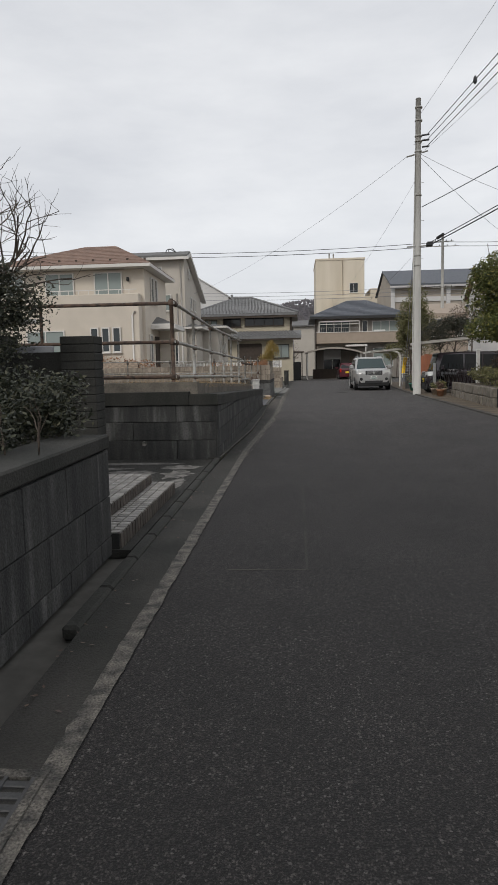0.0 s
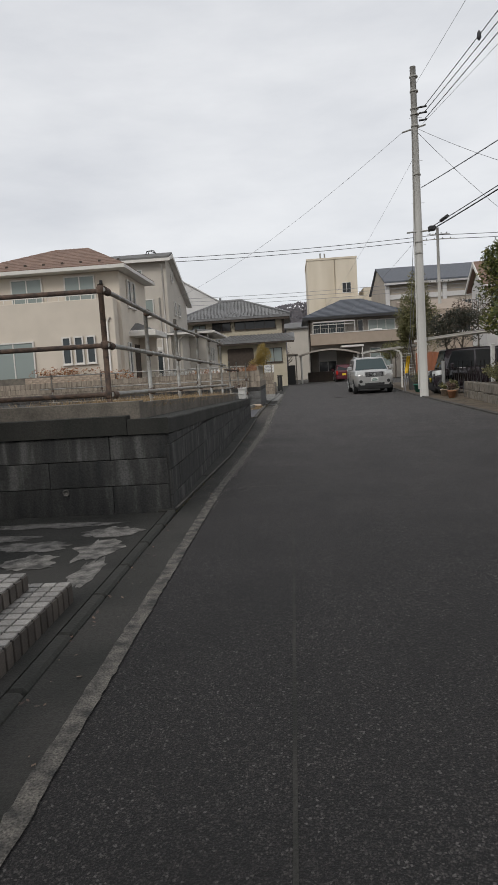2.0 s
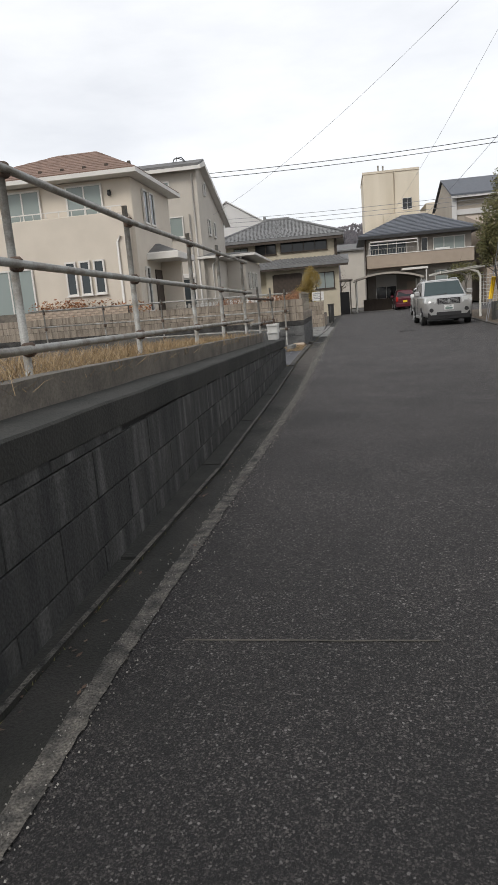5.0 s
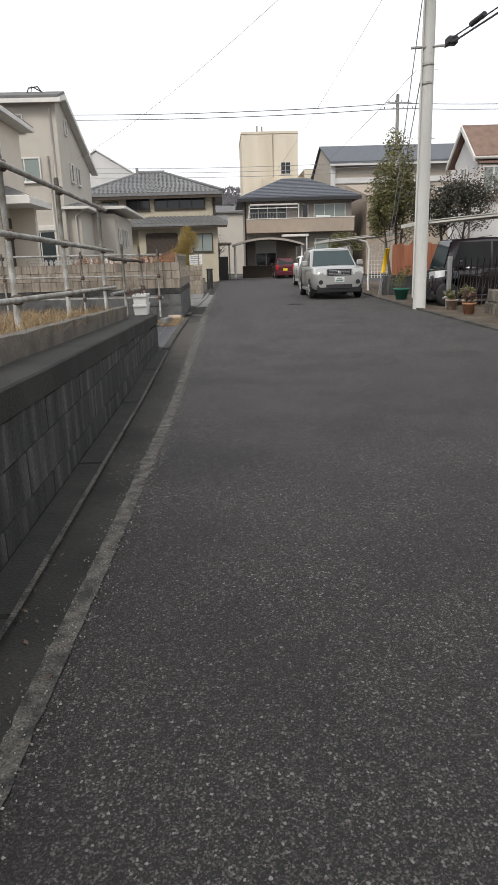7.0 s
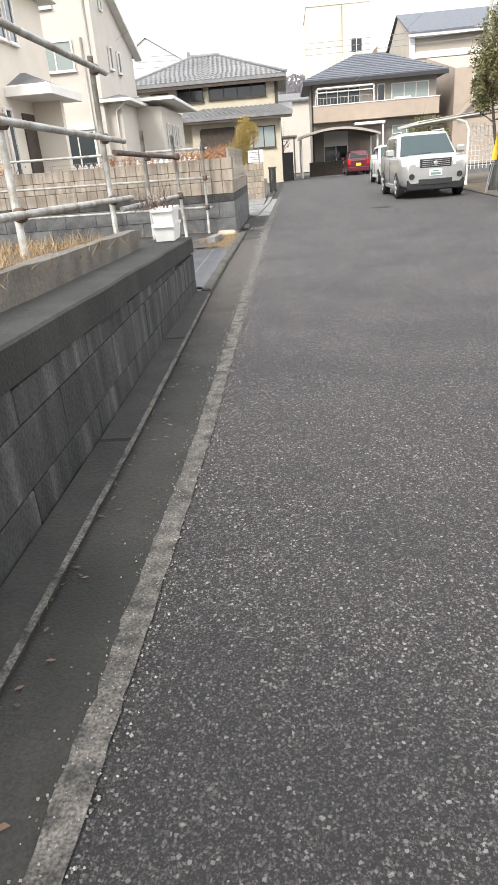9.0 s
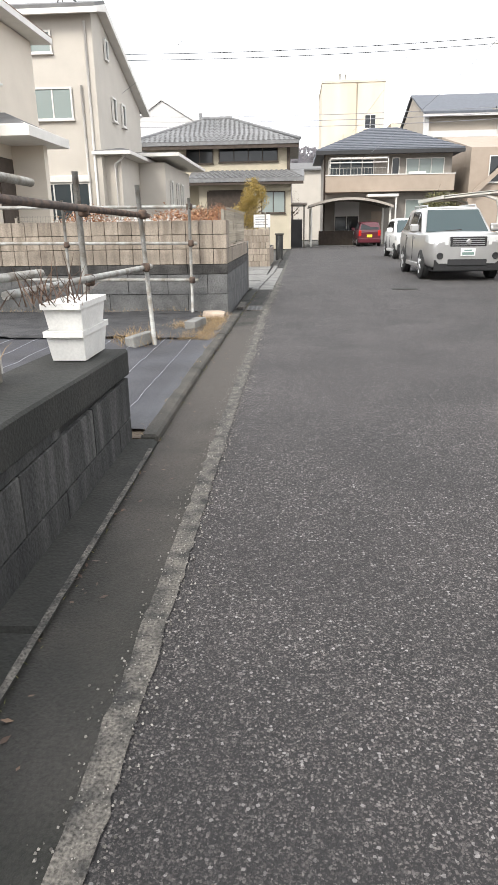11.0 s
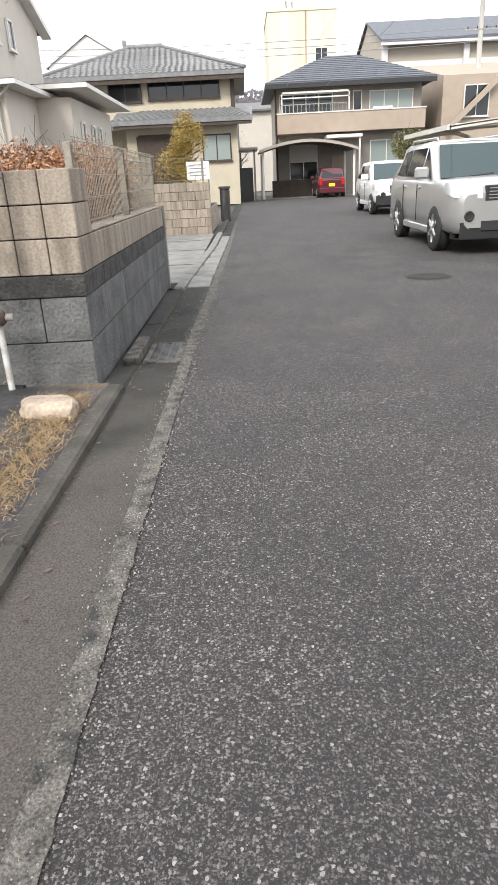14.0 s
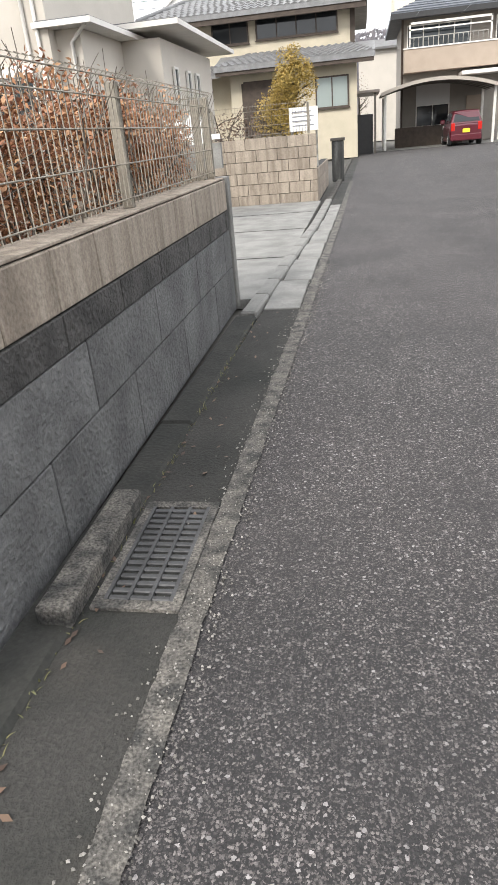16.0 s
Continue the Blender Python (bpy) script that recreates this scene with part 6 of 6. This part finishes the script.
car("kei_car", "dark red small car backed into the carport", pose(4.62, 64.2, 0, 0, 0, 180), 3.4, 1.5, 1.5, 0.95, 0.92, 0.85, 0.27, 2.4, RED_CAR, 0.8, 1.45, 3.1, 3.35, PLATE_YELLOW, True)
part("front_bumper", box(-0.78, -0.015, 0.24, 0.78, 0.2, 0.58, 0.05), TRIM_BLACK, hatch, "black front bumper")
van = car("kei_van", "black small van parked under a carport beside the pole", pose(5.5, 29.0, 0, 0, 0, -90), 3.4, 1.48, 1.76, 1.0, 0.98, 0.94, 0.31, 2.5, BLACK_CAR, 0.3, 0.5, 3.2, 3.35, PLATE_YELLOW, True)


# ---- carports, gates, right-hand side ----
def arch_carport():
    c = thing("carport", "arched bronze carport with smoked roof panels", "carport", pose(0, 0, 0))
    pts = [(0.75 + 5.4 * k / 14, 2.35 + 0.62 * math.sin(math.pi * min(1, (k + 1) / 15.5)) ** 0.8) for k in range(15)]
    prof = pts + [(x, z - 0.05) for x, z in pts[::-1]]
    part("roof", prism(prof, 61.6, 66.0, "y"), CARPORT_SHEET, c, "smoked arched roof")
    part("front_beam", prism([(x, z + 0.03) for x, z in pts] + [(x, z - 0.12) for x, z in pts[::-1]], 61.5, 61.6, "y"), BEAM_TAN, c, "tan arched edge beam")
    for x, y in ((0.95, 62.0), (0.95, 65.6), (6.0, 62.0), (6.0, 65.6)):
        part("post", box(x - 0.06, y - 0.06, 0, x + 0.06, y + 0.06, 2.45, 0.008), IVORY_METAL, c)
    for i in range(1, 5):
        y = 61.6 + i * 0.9
        part("rafter", prism([(x, z - 0.05) for x, z in pts] + [(x, z - 0.1) for x, z in pts[::-1]], y, y + 0.05, "y"), CARPORT_METAL, c)
    d = thing("carport", "flat dark carport beside the tiled house", "carport")
    part("roof", box(-2.6, 60.2, 2.55, 0.65, 64.0, 2.68, 0.02), CARPORT_SHEET, d)
    for x in (-2.4, 0.45):
        part("post", box(x - 0.05, 60.4, 0, x + 0.05, 60.5, 2.55), CARPORT_METAL, d)
    part("gate_panel", box(-0.45, 60.6, 0, -0.4 + 0.75, 60.66, 1.7), TRIM_BLACK, d)
    part("apron", box(0.2, 62.0, -0.04, 7, 66, 0.012), CONCRETE, d)


arch_carport()


def curved_carport(name, label, x0, x1, y0, y1, z, mats, rise=0.25):
    c = thing(name, label, "carport")
    n = 10
    top = [(x0 + (x1 - x0) * k / n, z + rise * math.sin(math.pi * 0.5 * k / n)) for k in range(n + 1)]
    part("roof", prism(top + [(x, zz - 0.025) for x, zz in top[::-1]], y0, y1, "y"), mats[0], c)
    for y in (y0, y1 - 0.06):
        part("edge_beam", prism([(x, zz + 0.02) for x, zz in top] + [(x, zz - 0.07) for x, zz in top[::-1]], y, y + 0.06, "y"), mats[1], c)
    part("gutter_beam", box(x0 - 0.05, y0, z - 0.07, x0 + 0.03, y1, z + 0.03), mats[1], c)
    return c


cp2 = curved_carport("carport", "ivory curved carport behind the parked silver car", 4.25, 7.4, 38.0, 42.0, 2.05, (PALE_WALL, IVORY_METAL), 0.2)
for y in (38.1, 41.6):
    part("arm", tube([(5.9, y, 0), (5.9, y, 1.7), (5.8, y, 1.95), (5.45, y, 2.07), (4.4, y, 2.05)], 0.05), IVORY_METAL, cp2)
lat = bmesh.new()
for i in range(7):
    tube([(5.95 + 0.13 * i, 38.3, 0.5), (5.95 + 0.13 * i, 38.3, 1.9)], 0.012, sides=5, bm=lat)
for i in range(9):
    tube([(5.95, 38.3, 0.6 + 0.15 * i), (6.8, 38.3, 0.6 + 0.15 * i)], 0.012, sides=5, bm=lat)
part("lattice", lat, WHITE_PVC, cp2)
cp1 = curved_carport("carport", "pale carport roof over the black van", 5.25, 9.2, 28.2, 30.6, 2.2, (PALE_WALL, IVORY_METAL), 0.22)
for x in (8.9,):
    part("post", box(x - 0.05, 28.3, 0, x + 0.05, 28.4, 2.4), IVORY_METAL, cp1)
rw = thing("board_fence", "reddish-brown board fence behind the yellow guy covers", "fence")
for i in range(14):
    part("board", box(6.0 + i * 0.2, 34.6, 0.0, 6.19 + i * 0.2, 34.64, 1.75 + 0.04 * math.sin(i * 2.3)), RUST_WALL, rw)
part("low_wall", box(5.6, 34.2, 0, 8.8, 34.4, 0.7, 0.01), BLOCK_DARK, rw)
gt = thing("accordion_gate", "black folding driveway gate before the van", "gate", pose(0, 0, 0))
for i in range(16):
    x = 5.75 + i * 0.16
    part("bar", tube([(x, 27.55, 0.08), (x, 27.55, 1.25)], 0.012, sides=6), TRIM_BLACK, gt)
    part("diagonal", tube([(x, 27.57, 0.25), (x + 0.16, 27.57, 1.1)], 0.009, sides=5), TRIM_BLACK, gt)
part("gate_post", box(5.62, 27.5, 0, 5.72, 27.6, 1.3, 0.008), ALLOY, gt)
wp = thing("white_post", "white square post by the planter wall", "post", pose(6.9, 25.6, 0))
part("shaft", box(-0.06, -0.06, 0, 0.06, 0.06, 1.75, 0.008), WHITE_PVC, wp)
part("cap", box(-0.075, -0.075, 1.75, 0.075, 0.075, 1.79, 0.008), WHITE_PVC, wp)

def bed_x(y):
    return 5.6 + 0.075 * (y - 19.7)


pw = structure("wall_right", prism([(bed_x(18.6) + 0.02, 18.6), (bed_x(18.6) + 0.2, 18.6), (bed_x(25.6) + 0.2, 25.6), (bed_x(25.6) + 0.02, 25.6)], -0.03, 0.55, "z"), JOINT_DARK, "rough stone planter wall along the verge", "wall")
rr = random.Random(17)
for c in range(2):
    y = 18.6
    while y < 25.5:
        l = rr.uniform(0.28, 0.5)
        bm = box(-0.09, 0.01, 0.0, 0.06, l - 0.01, 0.29, 0.03)
        for v in bm.verts:
            v.co += Vector((rr.gauss(0, 0.012), rr.gauss(0, 0.008), rr.gauss(0, 0.008)))
        o = part("stone", bm, ROCK, pw)
        o.matrix_basis = pose(bed_x(y), y, c * 0.29 - 0.01, 0, 0, -4)
        y += l
structure("bed_right", prism([(bed_x(18.6) + 0.15, 18.6), (9.5, 18.6), (9.5, 25.5), (bed_x(25.5) + 0.15, 25.5)], -0.03, 0.5, "z"), SOIL, "raised bed behind the stone wall", "ground")
structure("house_wall_right", box(9.6, 8, 0, 14, 26, 5.6), STUCCO2, "beige house wall behind the garden", "wall")
plant("evergreen_tree", "bright green rounded garden evergreen tree", "tree", [((7.05, 22.5, 3.6), (1.75, 1.5, 1.7)), ((6.6, 21.9, 2.75), (1.5, 1.3, 1.0))], LEAF_GREEN, (7.0, 22.3, 0), seed=12, size=0.05, n=24000)
plant("maple_tree", "dark green and bronze tree beside the utility pole", "tree", [((6.6, 31.6, 2.9), (0.95, 0.8, 0.95)), ((7.6, 31.8, 2.9), (1.0, 0.8, 0.9))], LEAF_DEEP, (7.2, 31.8, 0), seed=13, size=0.045, n=3600)
plant("bamboo_shrub", "tall olive-green leafy shrub behind the pole", "tree", [((6.3, 35.8, 4.2), (0.95, 0.8, 1.5)), ((6.8, 36.3, 3.0), (1.0, 0.8, 1.5)), ((5.9, 35.9, 3.0), (0.7, 0.7, 1.1))], LEAF_OLIVE, (6.4, 36, 0), seed=14, size=0.05, n=5200)
plant("garden_shrub", "brown and green shrubs on the stone-walled bed", "shrub", [((6.2, 20.4, 0.78), (0.6, 1.0, 0.42)), ((6.5, 22.4, 0.82), (0.6, 1.0, 0.42)), ((6.7, 24.3, 0.75), (0.6, 1.0, 0.4))], LEAF_OLIVE, (6.5, 22, 0.45), seed=15, size=0.035, n=1700)
plant("garden_shrub", "rust-brown dry shrub on the stone-walled bed", "shrub", [((7.2, 23.3, 1.2), (0.8, 1.3, 0.7))], LEAF_BROWN, (7.2, 23.3, 0.45), seed=16, size=0.04, n=2600)
plant("garden_shrub", "olive shrub before the balcony house", "shrub", [((9.4, 62.5, 2.4), (1.6, 1.0, 1.1))], LEAF_OLIVE, (9.4, 62.6, 0), seed=18, size=0.07, n=3000)
plant("garden_shrub", "clipped grey-green tree by the white gabled house", "tree", [((9.8, 37.5, 3.6), (1.5, 1.2, 1.2))], LEAF_BROWN, (9.8, 37.5, 0), BARK_PALE, 19, 0.05, 2200)
def pot(at, r, h, m, label, leaf=None, seed=1, up=0.3):
    p = thing("flower_pot", label, "flower pot", pose(*at), "pots on the verge")
    part("pot", lathe([(r * 0.7, 0), (r * 0.95, h * 0.85), (r * 1.08, h * 0.85), (r * 1.08, h), (r * 0.9, h), (r * 0.85, h * 0.85)], 18), m, p)
    if leaf:
        from_lists("foliage", leaves(random.Random(seed), (0, 0, h + up * 0.7), (r * 1.5, r * 1.5, up), 500, 0.035, 6, 0.3), leaf, p)


pot((5.55, 31.6, 0.02), 0.24, 0.35, GREEN_POT, "green glazed pot with a leafy plant", LEAF_OLIVE, 3, 0.55)
pot((5.55, 26.9, 0.02), 0.15, 0.26, STONE, "pale clay pot with a small plant", LEAF_OLIVE, 4, 0.2)
pot((5.75, 26.3, 0.02), 0.16, 0.28, STONE, "pale clay pot with a small plant", LEAF_OLIVE, 5, 0.25)
pot((5.5, 25.6, 0.02), 0.15, 0.26, TERRACOTTA, "terracotta pot beside the verge", LEAF_BROWN, 6, 0.2)
pot((5.75, 18.9, 0.02), 0.12, 0.22, WHITE_PVC, "small white plastic pot on the verge", None)

# ---- poles and wires ----
def utility_pole(x, y, h, r0, r1, label, arms):
    p = thing("utility_pole", label, "utility pole", pose(x, y, 0), "utility poles")
    part("shaft", tube([(0, 0, -0.1), (-0.02, 0, h * 0.5), (-0.05, 0, h)], r0, r1, 16), POLE_MAT, p, "grey concrete shaft")
    for z, w in arms:
        part("crossarm", box(-w / 2, -0.16, z, w / 2, -0.1, z + 0.07), PIPE, p)
        for k in range(4):
            xx = -w / 2 + w * (k + 0.5) / 4
            part("insulator", lathe([(0.03, 0), (0.05, 0.05), (0.03, 0.09), (0.045, 0.13)], 8, at=(xx, -0.13, z + 0.07)), TRIM_BLACK, p)
    return p


PX, PY = 5.0, 27.8
up_ = utility_pole(PX, PY, 11.85, 0.165, 0.105, "tall grey concrete utility pole at the road edge", [])
for z in (11.5, 11.0, 10.4, 10.2, 9.8, 8.1, 5.7, 5.3):
    part("band", lathe([(0.145, -0.03), (0.155, 0), (0.145, 0.03)], 14, at=(-0.03, 0, z)), PIPE, up_)
for z in (10.4, 10.2, 9.95):
    part("insulator", tube([(0.1, -0.12, z), (0.35, -0.25, z - 0.02)], 0.035), TRIM_BLACK, up_)
part("crossarm", tube([(-0.5, 0, 9.62), (0.33, -0.1, 9.8)], 0.03), PIPE, up_)
part("crossarm", tube([(-0.45, 0, 6.07), (0.5, -0.2, 6.07)], 0.03), PIPE, up_)
part("junction_box", box(0.25, -0.55, 6.0, 0.5, -0.3, 6.17, 0.03), TRIM_BLACK, up_, "black cable splice box")
part("junction_box", tube([(0.5, -1.3, 6.15), (0.62, -1.75, 6.2)], 0.06), TRIM_BLACK, up_)
part("riser_pipe", tube([(-0.2, -0.05, 0.3), (-0.19, -0.05, 6.0), (-0.15, -0.05, 9.7)], 0.022), POLE_MAT, up_)
for i in range(6):
    part("step_bolt", tube([(-0.22, 0, 2.6 + i * 1.5), (0.22, 0, 2.6 + i * 1.5)], 0.007, sides=5), PIPE, up_)
utility_pole(15.4, 71, 14.6, 0.2, 0.13, "distant utility pole above the roofs", [(13.4, 3.2), (13.9, 2.2), (9.2, 2.4)])
utility_pole(12.0, -9.0, 12.9, 0.19, 0.12, "grey concrete utility pole behind the walker", [(11.2, 2.2)])
for i, (x, y) in enumerate(((5.02, 32.8), (5.14, 33.1))):
    g = thing("guy_wire", "steel guy wire with a yellow plastic cover", "guy wire", pose(x, y, 0))
    part("wire", tube([(0.05, 0, 0.02), (0.28, -0.8 - 0.2 * i, 2.5), (PX - x, PY - y, 9.0 - 2.4 * i)], 0.012, sides=5), CABLE_PALE, g)
    part("cover", tube([(0.125, -0.26 - 0.065 * i, 0.85), (0.19, -0.5 - 0.125 * i, 1.6)], 0.04), YELLOW, g)


def wire(label, a, b, sag, r=0.012, material=None, name="overhead_wire", pale=False):
    pts = []
    for k in range(17):
        t = k / 16
        p = Vector(a).lerp(Vector(b), t)
        p.z -= sag * 4 * t * (1 - t)
        pts.append(p)
    return tagged(link(name, tube(pts, r, sides=5), material or CABLE), label, "cable", "overhead wires")


for dz, dx, r in ((0, 0, 0.014), (-0.25, 0.25, 0.014), (-0.55, 0.4, 0.014)):
    w_ = wire("black power line rising over the road", (PX + 0.3, PY - 0.2, 10.42 + dz * 0.8), (10.9 + dx * 2, -9.1, 13.0 + dz * 0.6), 0.3, r)
for k in range(5):
    t = 0.12 + 0.13 * k
    p = Vector((PX + 0.3, PY - 0.2, 10.42)).lerp(Vector((10.9, -9.1, 13.0)), t)
    p.z -= 0.3 * 4 * t * (1 - t)
    part("marker", lathe([(0.02, -0.14), (0.07, -0.06), (0.05, 0.08), (0.01, 0.14)], 8, at=tuple(p)), CABLE, w_)
wire("thin grey earth wire above the road", (PX, PY, 11.2), (9.6, -9.1, 14.6), 0.2, 0.006, CABLE_PALE)
wire("thin branch wire above the road", (PX + 0.2, PY - 0.2, 9.8), (12.6, -9.1, 12.0), 0.3, 0.006, CABLE_PALE)
wire("twisted grey service cable on the pole", (PX + 0.1, PY - 0.2, 7.6), (13.2, 5, 10.1), 0.5, 0.018, CABLE_PALE)
wire("thick black telephone cable on the pole", (PX + 0.3, PY - 0.2, 6.02), (12.0, -4, 8.0), 0.3, 0.022)
wire("thick black telephone cable on the pole", (PX + 0.3, PY - 0.2, 6.12), (12.1, -4, 8.2), 0.3, 0.016)
wire("thin grey service drop to a house", (PX, PY, 9.75), (11, 24, 6.0), 0.3, 0.008, CABLE_PALE)
wire("thin grey service drop to a house", (PX, PY, 9.65), (13, 36, 6.5), 0.3, 0.008, CABLE_PALE)
wire("pale service wire to the gabled house", (PX - 0.5, PY, 9.62), (-7.4, 47.0, 6.6), 0.5, 0.006, CABLE_PALE)
wire("service wire towards the far houses", (PX, PY, 8.9), (2.5, 65.2, 5.9), 0.5, 0.005, CABLE_PALE)
wire("service wire towards the far houses", (PX - 0.3, PY, 5.6), (3.2, 90, 6.4), 0.9, 0.006, CABLE_PALE)
for z, r, zz in ((13.9, 0.03, 14.6), (13.5, 0.03, 14.2), (9.4, 0.02, 10.6), (9.0, 0.02, 10.3), (8.6, 0.02, 9.9)):
    wire("long power line above the cross street", (15.4, 71, z), (-40, 73, zz + 0.8), 0.9, r, CABLE if z > 13 else CABLE_PALE)
    wire("long power line above the cross street", (15.4, 71, z), (50, 70, zz), 0.6, r, CABLE if z > 13 else CABLE_PALE)

# ---- litter and weeds ----
rl = random.Random(77)
data = ([], [])
for _ in range(500):
    y = rl.uniform(2, 40)
    x = in_x(y) + rl.uniform(-0.05, 0.3) * rl.random()
    a, s = rl.uniform(0, math.tau), rl.uniform(0.008, 0.02)
    i = len(data[0])
    d, e = Vector((math.cos(a), math.sin(a), 0.2)) * s, Vector((-math.sin(a), math.cos(a), 0.1)) * s * 0.5
    p = Vector((x, y, 0.012))
    data[0].extend([p - d, p + e, p + d, p - e])
    data[1].append((i, i + 1, i + 2, i + 3))
tagged(from_lists("leaf_litter", data, LEAF_BROWN), "scattered dry brown leaves along the gutter", "leaf litter", kind="stuff")
data = blades(rl, 700, lambda: (lambda y: (in_x(y) + 0.01 * rl.gauss(0, 1), y, 0.0))(rl.choice((rl.uniform(9, 21), rl.uniform(27, 31), rl.uniform(21, 27)))), 0.035, 0.003, 1.0)
tagged(from_lists("gutter_moss", data, LEAF_OLIVE), "small green weeds in the gutter joint", "weeds", kind="stuff")
data = blades(rl, 260, lambda: (lambda y: (-1.47 + 0.03 * rl.gauss(0, 1), y, wall_top(y) + 0.1))(rl.uniform(9.5, 20)), 0.2, 0.002, 1.8)
tagged(from_lists("dry_vine", data, STRAW), "dry stems hanging over the wall upstand", "dry grass", kind="stuff")

# loose grit lying along the gutter edge
grit = ([], [])
rg = random.Random(91)
for _ in range(9000):
    y = 9 + 24 * rg.random() ** 0.8
    x = out_x(y) - 0.03 + rg.gauss(0, 0.05)
    r = rg.uniform(0.002, 0.0055)
    z = 0.011
    i = len(grit[0])
    a = rg.uniform(0, math.tau)
    base = [(x + r * rg.uniform(0.7, 1.3) * math.cos(a + k * math.tau / 4), y + r * rg.uniform(0.7, 1.3) * math.sin(a + k * math.tau / 4), z - 0.004) for k in range(4)]
    grit[0].extend(base + [(x, y, z + r * 0.5)])
    grit[1].extend([(i + k, i + (k + 1) % 4, i + 4) for k in range(4)])
tagged(from_lists("grit", grit, GRIT), "pale loose grit along the worn gutter edge", "grit", kind="stuff")
